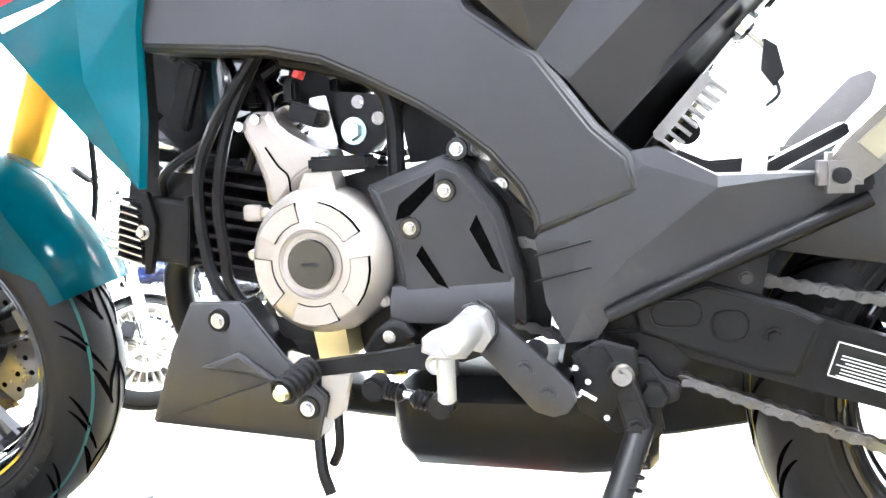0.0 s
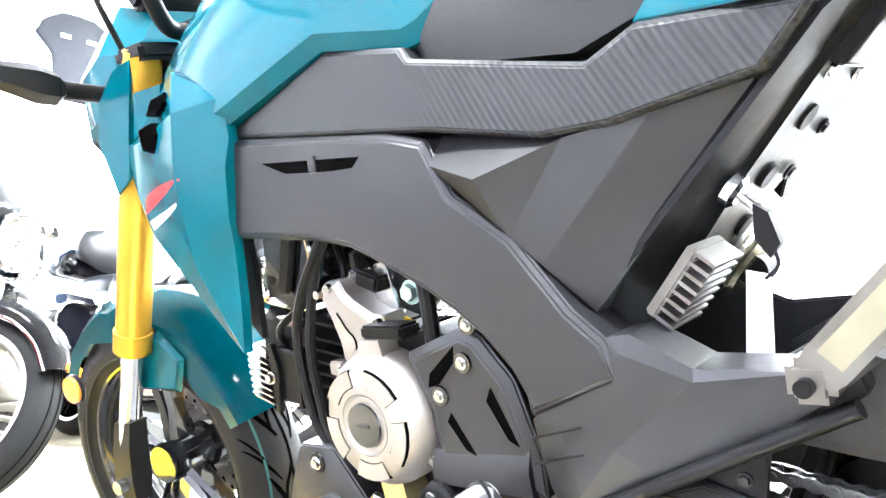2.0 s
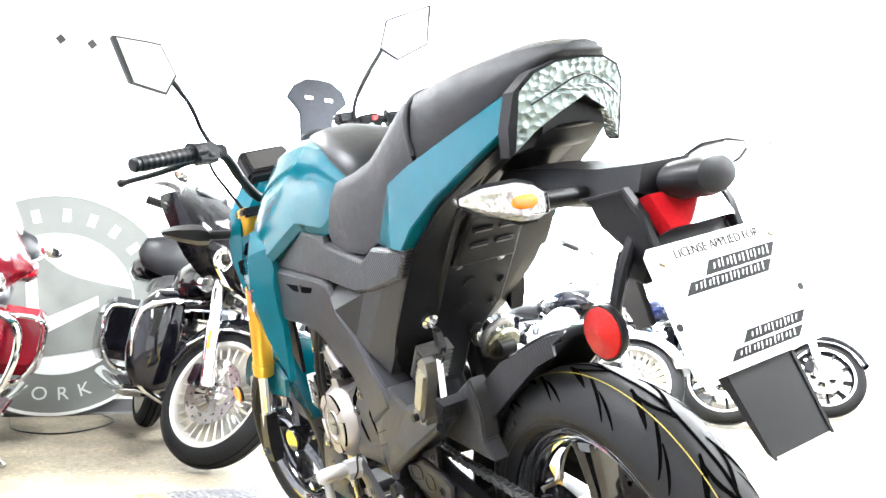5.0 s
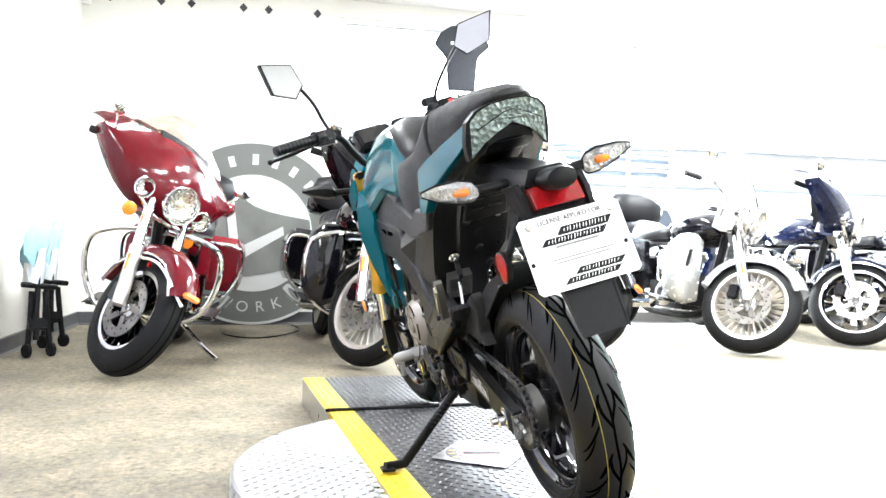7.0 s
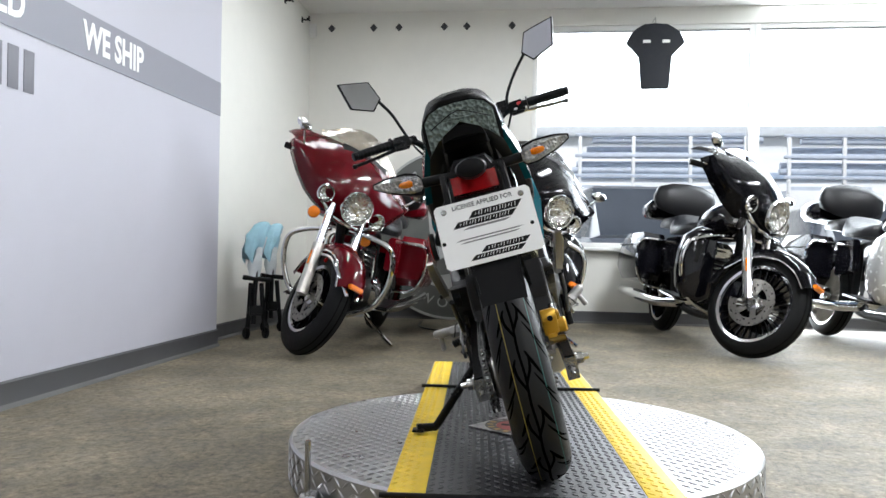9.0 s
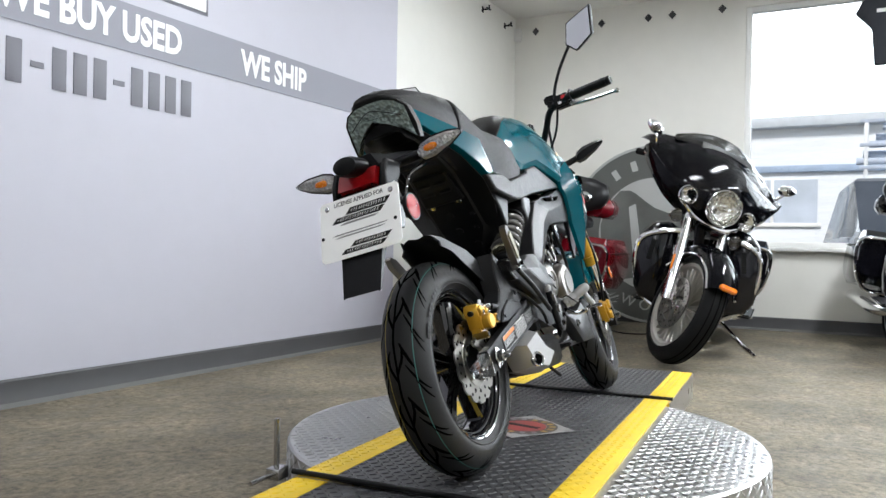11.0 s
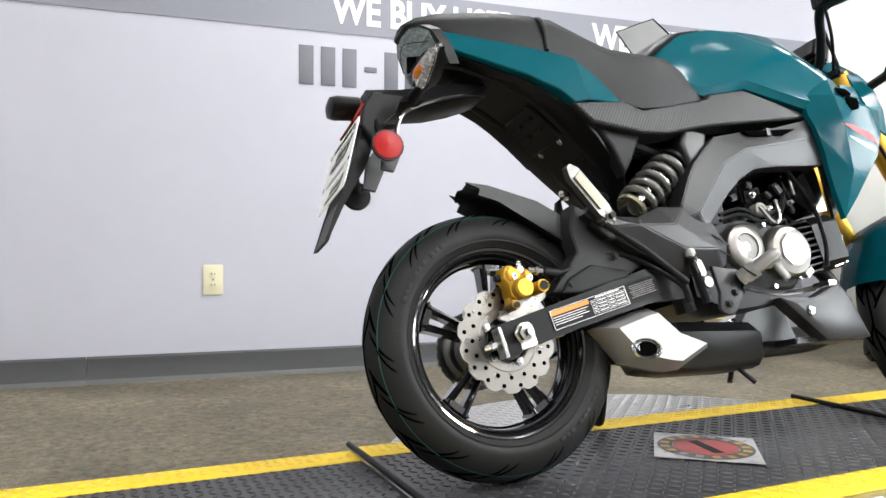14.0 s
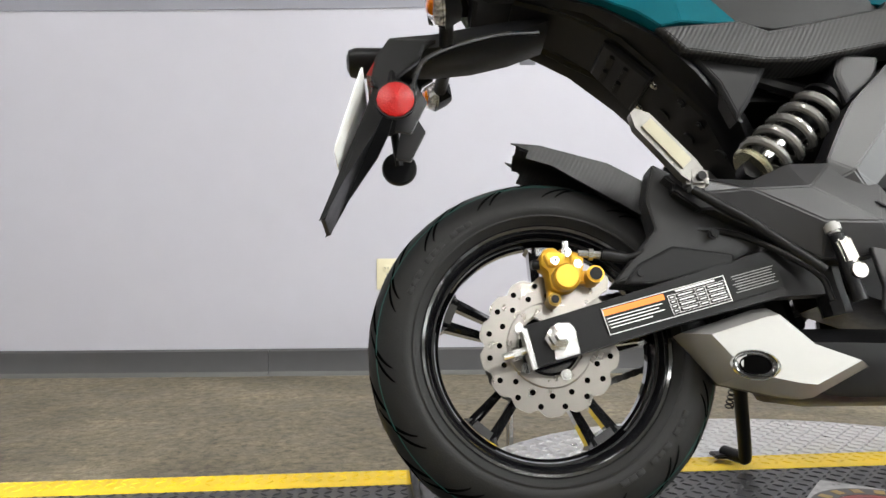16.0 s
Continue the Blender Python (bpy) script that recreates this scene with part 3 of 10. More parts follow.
# ---- the small teal motorcycle on the deck (x towards its rear, y to its right, z up) ----
bike = thing("motorcycle", pose(0, -0.007, 0.002, 0, 0, 2.6) @ pose(0, 0, 0, 15.5, 0, 0), "small teal naked motorcycle leaning on its side stand", "motorcycle")
RX, FX, AZ, TR = 0.5935, -0.63, 0.2475, 0.2458
HEAD_P = Vector((-0.40, 0, 0.76))
STEER_AX = Vector((0.43, 0, 0.90)).normalized()
STEER = Matrix.Translation(HEAD_P + Vector((0, -0.02, 0))) @ Matrix.Rotation(radians(8.0), 4, STEER_AX) @ Matrix.Translation(-HEAD_P)


def tyre_grooves(cx, cz, R, mirror=1, lead=1):
    """Tread cuts as near-black sheets just over the crown, for the shade inside: a middle groove that throws hooked
    arms, and slanting cuts to both shoulders.
    """
    v, f = [], []

    def cut(points):
        base = len(v)
        for aa, w, h in points:
            for d in (-h, h):
                v.append((aa, w, d))
        f.extend((base + 2 * k, base + 2 * k + 1, base + 2 * k + 3, base + 2 * k + 2) for k in range(len(points) - 1))

    n = 14
    p = 2 * math.pi / n
    for i in range(n):
        for s in (-1, 1):
            a0 = p * (i + (0.12 if s > 0 else 0.0))
            # arm out of the middle groove, hooked along the tread
            cut([(a0 + p * q, s * w, h) for q, w, h in ((0.0, 0.001, 0.0026), (0.12, 0.007, 0.0028), (0.22, 0.0125, 0.0030), (0.30, 0.0150, 0.0028), (0.45, 0.0158, 0.0020), (0.58, 0.0145, 0.0005))])
            # slanting cuts
            for q0, w0, w1, sl, h in ((0.58, 0.011, 0.036, 0.50, 0.0034), (0.16, 0.020, 0.0522, 0.56, 0.0021), (0.86, 0.034, 0.0524, 0.46, 0.0015)):
                cut([(a0 + p * (q0 - sl * u), s * (w0 + (w1 - w0) * u), h * (0.18 + 0.82 * math.sin(math.pi * (0.10 + 0.86 * u)))) for u in (0, 0.2, 0.4, 0.6, 0.75, 0.87, 0.95, 1.0)])
    verts = []
    for k in range(0, len(v), 2):
        a, w, h = v[k][0], v[k][1], v[k + 1][2]
        j = k + 2 if k + 2 < len(v) and abs(v[k + 2][0] - a) < p and abs(v[k + 2][1] - w) < 0.02 else k - 2
        t = Vector(((v[j][0] - a) * R, v[j][1] - w)) * (1 if j > k else -1)
        t = t.normalized() if t.length else Vector((1, 0))
        for d in (-h, h):
            ww, aa = w + t.x * d, lead * (a - t.y * d / R)
            rr = crown(abs(ww)) + 0.0006
            verts.append((cx + rr * math.cos(aa), ww, cz + rr * math.sin(aa)))
    # middle groove
    m = 96
    base = len(verts)
    for k in range(m):
        a = 2 * math.pi * k / m
        wob = 0.0012 * math.sin(n * a)
        for d in (-0.0026, 0.0026):
            rr = crown(abs(d)) + 0.0006
            verts.append((cx + rr * math.cos(a), d + wob, cz + rr * math.sin(a)))
    f += [(base + 2 * k, base + 2 * k + 1, base + (2 * k + 3) % (2 * m), base + (2 * k + 2) % (2 * m)) for k in range(m)]
    me = bpy.data.meshes.new("g")
    me.from_pydata(verts, [], f)
    b = bmesh.new()
    b.from_mesh(me)
    return b


def crown(w):
    """Tyre radius at the distance w from its middle."""
    return TR - 0.055 + math.sqrt(max(0.055**2 - (w * 0.97) ** 2, 0.0004))


def tyre_line(cx, cz, w, width, material, parent, label):
    """A painted ring on the tread."""
    part("tread_stripe", lathe([(crown(w) + 0.0006, w), (crown(w + width) + 0.0006, w + width)], (cx, 0, cz), (0, 1, 0), seg=96), material, parent, label)


YSTRIPE = mat("yellow_tread_paint", (0.30, 0.24, 0.04), 0.6)
TSTRIPE = mat("green_tread_paint", (0.006, 0.075, 0.065), 0.6)


def wheel(cx, name, front):
    """Cast wheel: black rim with five split spokes, tyre and petal disc."""
    cz = AZ
    w = 0.036
    side = [(0.151, 0.012), (0.158, w - 0.002), (0.1635, w + 0.004), (0.1655, w + 0.003), (0.1675, w + 0.0065), (0.1715, w + 0.008), (0.1745, w + 0.006), (0.1745, w - 0.002), (0.160, w - 0.010), (0.148, 0.008)]
    rim = lathe([(r, -h) for r, h in side] + [(r, h) for r, h in reversed(side)], (cx, 0, cz), (0, 1, 0), seg=96, close=True)
    ob = part(name, rim, GLOSSB, bike, "gloss black cast alloy wheel")
    pro = [(0.171, -0.040)]
    for k in range(19):
        a = math.pi * k / 18
        pro.append((TR - 0.055 + 0.055 * math.sin(a) if 3 < k < 15 else TR - 0.055 + 0.055 * math.sin(a) - 0.002, -0.0565 * math.cos(a)))
    pro += [(0.171, 0.040), (0.155, 0.030), (0.155, -0.030)]
    ty = part("tyre", lathe(pro, (cx, 0, cz), (0, 1, 0), seg=96, close=True), RUBBER, ob, "black rubber tyre with slanting tread cuts", angle=50)
    # dark sheets over the rubber give the tread cuts their shade
    part("tread_pattern", tyre_grooves(cx, cz, TR, lead=-1 if front else 1), SHADE_BLACK, ty, kind="stuff")
    if front:
        tyre_line(cx, cz, -0.038, 0.003, TSTRIPE, ty, "green painted line")
    else:
        tyre_line(cx, cz, 0.036, 0.0016, TSTRIPE, ty, "green painted line")
        tyre_line(cx, cz, -0.023, 0.0014, YSTRIPE, ty, "yellow painted line")
    for s in (-1, 1):
        part("sidewall_ring", lathe([(0.1815, s * 0.0540), (0.1835, s * 0.0556), (0.1860, s * 0.0550)], (cx, 0, cz), (0, 1, 0), seg=72), RUBBER, ty)
        for k in range(22):
            a = (0.55 + 0.062 * k if k < 11 else 3.6 + 0.062 * (k - 11)) * (1 if s > 0 else -1)
            if k % 11 not in (3, 7):
                part("moulded_bar", box(0.012, 0.0012, 0.0075, (0, s * 0.0568, 0.2005), bevel=0.0004), RUBBER, ty, m=Matrix.Translation((cx, 0, cz)) @ Matrix.Rotation(a, 4, "Y"))
    hub = lathe([(0, -0.045), (0.03, -0.045), (0.034, -0.035), (0.034, 0.035), (0.03, 0.045), (0, 0.045)], (cx, 0, cz), (0, 1, 0), seg=32)
    part("hub", hub, GLOSSB, ob)
    for i in range(5):
        a = 2 * math.pi * i / 5 + (0.35 if front else 0.38)
        for s in (-1, 1):
            da = 0.105 * s
            p = Vector((cx + 0.03 * math.cos(a + 2.2 * da), 0, cz + 0.03 * math.sin(a + 2.2 * da)))
            q = Vector((cx + 0.146 * math.cos(a + da * 1.15), 0, cz + 0.146 * math.sin(a + da * 1.15)))
            d = (q - p).normalized()
            n = Vector((-d.z, 0, d.x))
            secs = []
            for c, t, hw in ((p, 0.007, 0.026), (p * 0.55 + q * 0.45, 0.0055, 0.018), (q, 0.0075, 0.022)):
                secs.append([c + n * t + Vector((0, hw * 0.6, 0)), c + Vector((0, hw, 0)), c - n * t + Vector((0, hw * 0.6, 0)), c - n * t - Vector((0, hw * 0.6, 0)), c - Vector((0, hw, 0)), c + n * t - Vector((0, hw * 0.6, 0))])
            part("spoke", loft(secs), GLOSSB, ob)
        foot = [(0.147 * math.cos(a + e), 0.147 * math.sin(a + e)) for e in (-0.2, -0.1, 0.0, 0.1, 0.2)] + [(0.136 * math.cos(a + e), 0.136 * math.sin(a + e)) for e in (0.13, -0.13)]
        part("spoke_foot", soften(loft([[(cx + u, y, cz + v) for u, v in foot] for y in (-0.018, 0.018)]), 0.002, 0.4), GLOSSB, ob)
    return ob


def petal_disc(cx, cz, y, R, parent, holes=16, side=1):
    """Wave-edged brake disc; its drilled holes are dark plugs, not cut through."""
    n = 160
    outer, inner = [], []
    b = bmesh.new()
    cells = []
    for k in range(n):
        a = 2 * math.pi * k / n
        r = R * (1.01 - 0.075 * (0.5 + 0.5 * math.cos(a * 14)) ** 3)
        outer.append((r, a))
    rings = [[(cx + rr(k) * math.cos(2 * math.pi * k / n), cz + rr(k) * math.sin(2 * math.pi * k / n)) for k in range(n)] for rr in (lambda k: outer[k][0], lambda k: R * 0.44)]
    for yy in (y - 0.0018, y + 0.0018):
        vs = [[b.verts.new((x, yy, z)) for x, z in r] for r in rings]
        cells.append(vs)
        for k in range(n):
            j = (k + 1) % n
            b.faces.new((vs[0][k], vs[0][j], vs[1][j], vs[1][k]))
    for r in (0, 1):
        for k in range(n):
            j = (k + 1) % n
            b.faces.new((cells[0][r][k], cells[0][r][j], cells[1][r][j], cells[1][r][k]))
    d = part("brake_disc", b, DISC, parent, "wavy steel brake disc with drilled holes")
    # drilled holes as dark plugs a hair proud of both faces, for the shade inside
    proto = None
    for i in range(holes):
        for rr, off in ((0.72, 0.0), (0.88, 0.5)):
            a = 2 * math.pi * (i + off) / holes
            m = Matrix.Translation((cx + R * rr * math.cos(a), y, cz + R * rr * math.sin(a)))
            if proto is None:
                proto = part("drilled_hole", cyl((0, -0.0022, 0), (0, 0.0022, 0), 0.0039, seg=16), SHADE_BLACK, d)
                proto.matrix_basis = m
            else:
                shared("drilled_hole", proto, d, m)
    part("disc_carrier", lathe([(R * 0.45, y + side * 0.0019), (R * 0.47, y + side * 0.0034), (R * 0.60, y + side * 0.0034), (R * 0.62, y + side * 0.0019)], (cx, 0, cz), (0, 1, 0), seg=64), DISC, d, "raised inner band")
    part("disc_hub", lathe([(0, y + side * 0.001), (R * 0.40, y + side * 0.001), (R * 0.45, y - side * 0.003), (R * 0.40, y - side * 0.02), (0, y - side * 0.02)], (cx, 0, cz), (0, 1, 0), seg=40), GLOSSB, d)
    return d


rear_wheel = wheel(RX, "rear_wheel", False)
petal_disc(RX, AZ, 0.058, 0.094, rear_wheel)
for i in range(5):
    a = 2 * math.pi * i / 5 + 0.5
    part("disc_bolt", bolt((RX + 0.045 * math.cos(a), 0.064, AZ + 0.045 * math.sin(a)), (0, 1, 0), 0.0055, 0.004), STEEL, rear_wheel)
front_wheel = wheel(FX, "front_wheel", True)
petal_disc(FX, AZ, 0.062, 0.1, front_wheel)
front_wheel.matrix_basis = STEER


def pair(name, fn, material, label="", **kw):
    """Left and right copies of one panel; fn(s) returns a bmesh for the side s."""
    return [part(name, fn(s), material, bike, label, **kw) for s in (-1, 1)]


# frame covers: the strut and the pivot cover below it
STRUT = [(-0.205, 0.700), (0.057, 0.664), (0.103, 0.650), (0.124, 0.600), (0.181, 0.558), (0.226, 0.497), (0.254, 0.472),
         (0.262, 0.440), (0.172, 0.405), (0.170, 0.424), (0.159, 0.446), (0.134, 0.475), (0.105, 0.498), (0.076, 0.517), (0.025, 0.544), (-0.016, 0.563), (-0.066, 0.574), (-0.197, 0.587), (-0.212, 0.64)]


def strut(s):
    b = plate(STRUT, s * 0.085, s * 0.1315, chamfer=0.006, lift=0.0055)
    return soften(b, 0.002, 0.3)


part("frame_cover", strut(-1), DARK, bike, "matt dark grey angular frame cover")


def faceted(outline, ridge, faces, y0, y1):
    """Panel on the right side: rim at y1, ridge points as given, faces by index (ridge after the outline)."""
    b = bmesh.new()
    n = len(outline)
    inn = [b.verts.new((x, y0, z)) for x, z in outline]
    out = [b.verts.new((x, y1, z)) for x, z in outline] + [b.verts.new(p) for p in ridge]
    for k in range(n):
        b.faces.new((inn[k], inn[(k + 1) % n], out[(k + 1) % n], out[k]))
    b.faces.new(inn)
    for f in faces:
        b.faces.new([out[k] for k in f])
    bmesh.ops.recalc_face_normals(b, faces=b.faces)
    return soften(b, 0.0022, 0.12)


STRUT_R = [(-0.205, 0.699), (-0.060, 0.662), (0.022, 0.650), (0.098, 0.634), (0.125, 0.608), (0.164, 0.570), (0.180, 0.545), (0.212, 0.485), (0.215, 0.450), (0.155, 0.430), (0.150, 0.447), (0.085, 0.514), (0.043, 0.549), (0.003, 0.569), (-0.050, 0.577), (-0.197, 0.587), (-0.212, 0.640)]
part("frame_cover", faceted(STRUT_R, [(-0.150, 0.138, 0.640), (0.030, 0.143, 0.606), (0.096, 0.144, 0.572), (0.182, 0.140, 0.466)],
     [(0, 1, 17), (1, 2, 18, 17), (2, 3, 18), (3, 4, 19, 18), (4, 5, 19), (5, 6, 7, 20, 19), (7, 8, 20), (8, 9, 20), (9, 10, 20), (10, 11, 19, 20), (11, 12, 19), (12, 13, 18, 19), (13, 14, 18), (14, 15, 17, 18), (15, 16, 17), (16, 0, 17)], 0.085, 0.130), DARK, bike, "matt dark grey angular frame cover", angle=6)
SHIELD = [(0.252, 0.474), (0.272, 0.477), (0.318, 0.452), (0.398, 0.452), (0.420, 0.470), (0.440, 0.462), (0.409, 0.436), (0.355, 0.400), (0.279, 0.364), (0.240, 0.345), (0.222, 0.318), (0.196, 0.314), (0.180, 0.348), (0.172, 0.404)]


def shield(s):
    b = bmesh.new()
    n = len(SHIELD)
    inn = [b.verts.new((x, s * 0.085, z)) for x, z in SHIELD]
    out = [b.verts.new((x, s * 0.131, z)) for x, z in SHIELD]
    ridge = [b.verts.new(p) for p in ((0.262, s * 0.1340, 0.463), (0.318, s * 0.1340, 0.443), (0.395, s * 0.133, 0.452), (0.250, s * 0.1385, 0.388), (0.212, s * 0.1375, 0.345), (0.200, s * 0.1345, 0.402))]
    for k in range(n):
        b.faces.new((inn[k], inn[(k + 1) % n], out[(k + 1) % n], out[k]))
    b.faces.new(inn)
    a, c, d, e, g, h = ridge
    for f in ((out[0], out[1], a), (out[1], out[2], c, a), (out[2], out[3], d, c), (out[3], out[4], out[5], d), (out[5], out[6], d), (out[6], out[7], c, d), (out[7], out[8], e, c), (c, e, a), (out[8], out[9], g, e), (out[9], out[10], g), (out[10], out[11], g), (out[11], out[12], g), (out[12], out[13], h, g), (out[13], out[0], a, h), (a, e, g, h)):
        b.faces.new(f)
    return soften(b, 0.0018, 0.06)


sh = part("pivot_cover", shield(-1), DARK, bike, "matt dark grey faceted pivot cover", angle=5)
for k in range(2):
    part("cooling_line", box(0.05, 0.003, 0.0016, (0.196, -0.1362, 0.396 - 0.022 * k), turn=Matrix.Rotation(radians(-15), 4, "Y")), BLACK, sh)
SHIELD_R = [(0.210, 0.480), (0.268, 0.479), (0.318, 0.456), (0.398, 0.460), (0.420, 0.470), (0.440, 0.462), (0.409, 0.436), (0.358, 0.404), (0.279, 0.366), (0.240, 0.345), (0.200, 0.345), (0.140, 0.358), (0.128, 0.363), (0.117, 0.404), (0.144, 0.448)]
sh = part("pivot_cover", faceted(SHIELD_R, [(0.250, 0.148, 0.440), (0.330, 0.146, 0.438), (0.238, 0.150, 0.392), (0.160, 0.146, 0.392)],
          [(0, 1, 15), (1, 2, 16, 15), (2, 3, 16), (3, 4, 5, 6, 16), (6, 7, 16), (7, 8, 17, 16), (16, 17, 15), (8, 9, 17), (9, 10, 17), (10, 11, 18, 17), (11, 12, 13, 18), (13, 14, 18), (14, 0, 15, 18), (15, 17, 18)], 0.085, 0.130), DARK, bike, "matt dark grey faceted pivot cover", angle=6)
for k in range(2):
    part("cooling_line", box(0.044, 0.003, 0.0018, (0.142 + 0.002 * k, 0.1405, 0.410 - 0.022 * k), turn=Matrix.Rotation(radians(-29), 4, "Y")), BLACK, sh)

# carbon-look seat trim
TRIM = [(-0.205, 0.700), (-0.023, 0.757), (0.082, 0.736), (0.092, 0.723), (0.268, 0.680), (0.308, 0.698), (0.43, 0.685), (0.392, 0.646), (0.280, 0.631), (0.219, 0.632), (0.107, 0.656)]

def seat_trim(s):
    """Flat below, leaning in towards its upper edge under the tank."""
    b = soften(plate(TRIM, s * 0.08, s * 0.131, chamfer=0.004, lift=0.004), 0.0012, 0.3)
    for v in b.verts:
        v.co.y -= s * 0.20 * max(0.0, v.co.z - 0.680)
    return b


pair("seat_trim", seat_trim, CARBON, "dark carbon-textured trim below the seat")


# side panels under the seat: a base, a pale facet and a long sloping one
SIDE = [(0.108, 0.655), (0.245, 0.633), (0.388, 0.646), (0.368, 0.622), (0.296, 0.552), (0.250, 0.508), (0.236, 0.486), (0.178, 0.556), (0.124, 0.602)]


def side_body(s):
    """Base panel with two raised facets."""
    b = plate(SIDE, s * 0.05, s * 0.088, chamfer=0.006, lift=0.004)
    return soften(b, 0.0015, 0.3)


part("side_panel", side_body(-1), DARK, bike, "matt grey panel behind the frame cover")


def side_shell(s):
    """The faceted panel: a pale facet under the seat, its underside, and two long sloping planes down to the pivot."""
    pts = dict(a=(0.108, 0.114, 0.652), b=(0.236, 0.127, 0.629), c=(0.168, 0.157, 0.609), d=(0.108, 0.138, 0.627), e=(0.178, 0.133, 0.558), d2=(0.122, 0.108, 0.601),
               g=(0.312, 0.125, 0.637), h=(0.203, 0.129, 0.533), i=(0.390, 0.114, 0.645), j=(0.236, 0.111, 0.490), k=(0.236, 0.098, 0.476))
    b = bmesh.new()
    v = {n: b.verts.new((x, s * y, z)) for n, (x, y, z) in pts.items()}
    w = {n: b.verts.new((x, s * 0.085, z)) for n, (x, y, z) in pts.items()}
    for q in ("abcd", "dce", "bec", "bghe", "gijh"):
        b.faces.new([v[n] for n in q])
    b.faces.new([v["d"], v["e"], v["d2"]])
    b.faces.new([v["h"], v["j"], v["k"]])
    ring = ["a", "b", "g", "i", "j", "k", "h", "e", "d2", "d"]
    for n, m in zip(ring, ring[1:] + ring[:1]):
        b.faces.new([v[n], v[m], w[m], w[n]])
    return b


part("side_shell", side_shell(-1), DARK, bike, "matt grey faceted side panel", angle=8)
part("side_panel", soften(plate([(0.392, 0.668), (0.345, 0.606), (0.322, 0.548), (0.303, 0.575), (0.270, 0.632), (0.30, 0.655)], 0.085, 0.112, chamfer=0.006, lift=0.004), 0.0015, 0.3), BLACK, bike, "black panel beside the under-tail")
LUG = [(0.106, 0.646), (0.164, 0.654), (0.176, 0.618), (0.163, 0.574), (0.116, 0.612)]
part("side_lug", soften(plate(LUG, 0.07, 0.118, chamfer=0.006, lift=0.004), 0.0015, 0.3), DARK, bike, "matt grey frame lug above the shock")


# under-tail guard: sloping sides from a seam under the seat down to a narrow rear face
SEAM = [(0.207, 0.481, 0.098), (0.255, 0.520, 0.110), (0.300, 0.562, 0.116), (0.372, 0.629, 0.120), (0.423, 0.679, 0.120), (0.500, 0.734, 0.106), (0.600, 0.776, 0.086), (0.665, 0.804, 0.064)]
KEEL = [(0.238, 0.450, 0.052), (0.288, 0.511, 0.058), (0.342, 0.575, 0.062), (0.412, 0.651, 0.063), (0.465, 0.706, 0.061), (0.530, 0.746, 0.056), (0.620, 0.775, 0.050), (0.676, 0.790, 0.040)]


def guard():
    """Full depth on the left; cut back low on the right, where the shock stands."""
    secs = []
    for k, ((x, z, y), (u, w, v)) in enumerate(zip(SEAM, KEEL)):
        r = (0.018, 0.018, 0.085, 0.116, 0.120, 0.106, 0.086, 0.064)[k]
        q = min(v, r)
        mx, mz = (x + u) / 2, (z + w) / 2
        secs.append([(x - 0.022, -y + 0.035, z + 0.026), (x, -y, z), (x + 0.004, -y - 0.001, z - 0.004), (mx + 0.002, -(y * 0.52 + v * 0.48), mz - 0.002), (u - 0.004, -v - 0.003, w + 0.003), (u, -v + 0.004, w),
                     (u, q - 0.004, w), (u - 0.004, q + 0.002, w + 0.003), (mx + 0.002, r * 0.52 + q * 0.48, mz - 0.002), (x + 0.004, r + 0.001, z - 0.004), (x, r, z), (x - 0.022, max(r - 0.035, 0.005), z + 0.026)])
    return loft(secs)


g = part("under_tail", guard(), BLACK, bike, "black plastic under-tail guard", angle=24)


def on_guard(t, y, out=0.0):
    """A place on the sloping rear face, t along it from its lower end."""
    p = Vector((0.238, y, 0.450)).lerp(Vector((0.412, y, 0.651)), t)
    return p + Vector((0.758, 0, -0.652)) * out


GN = (0.758, 0, -0.652)
for t, y, m in ((0.97, -0.041, STEEL), (0.97, 0.034, STEEL), (0.78, 0.048, BLACK), (0.62, 0.040, BLACK)):
    part("guard_bolt", bolt(on_guard(t, y), GN, 0.0055, 0.004), m, g)
# holes as dark discs on the uncut face, their shade put into colour
for t, y in ((0.82, -0.012), (0.62, -0.010), (0.42, 0.02)):
    part("drain_hole", cyl(on_guard(t, y, -0.004), on_guard(t, y, 0.0012), 0.011, seg=18), INK, g, "dark disc standing for a round hole")
# raised pad with pressed slots above the bolts
PAD = Matrix.Translation((0.4385, -0.002, 0.6785)) @ Matrix.Rotation(radians(-46.1), 4, "Y")
pd = part("guard_pad", soften(plate([(-0.040, -0.056), (0.054, -0.047), (0.054, 0.047), (-0.040, 0.056)], 0.004, -0.008, plane="xy", chamfer=0.004, lift=0.003), 0.001, 0.4), BLACK, g, "raised pad of the guard", m=PAD)
for k in range(2):
    for s in (-1, 1):
        part("pad_slot", soften(box(0.011, 0.034, 0.006, (0.0 + 0.028 * k, s * 0.022, -0.0115), turn=Matrix.Rotation(0.35, 4, "Y")), 0.002, 0.4), BLACK, pd, m=PAD)


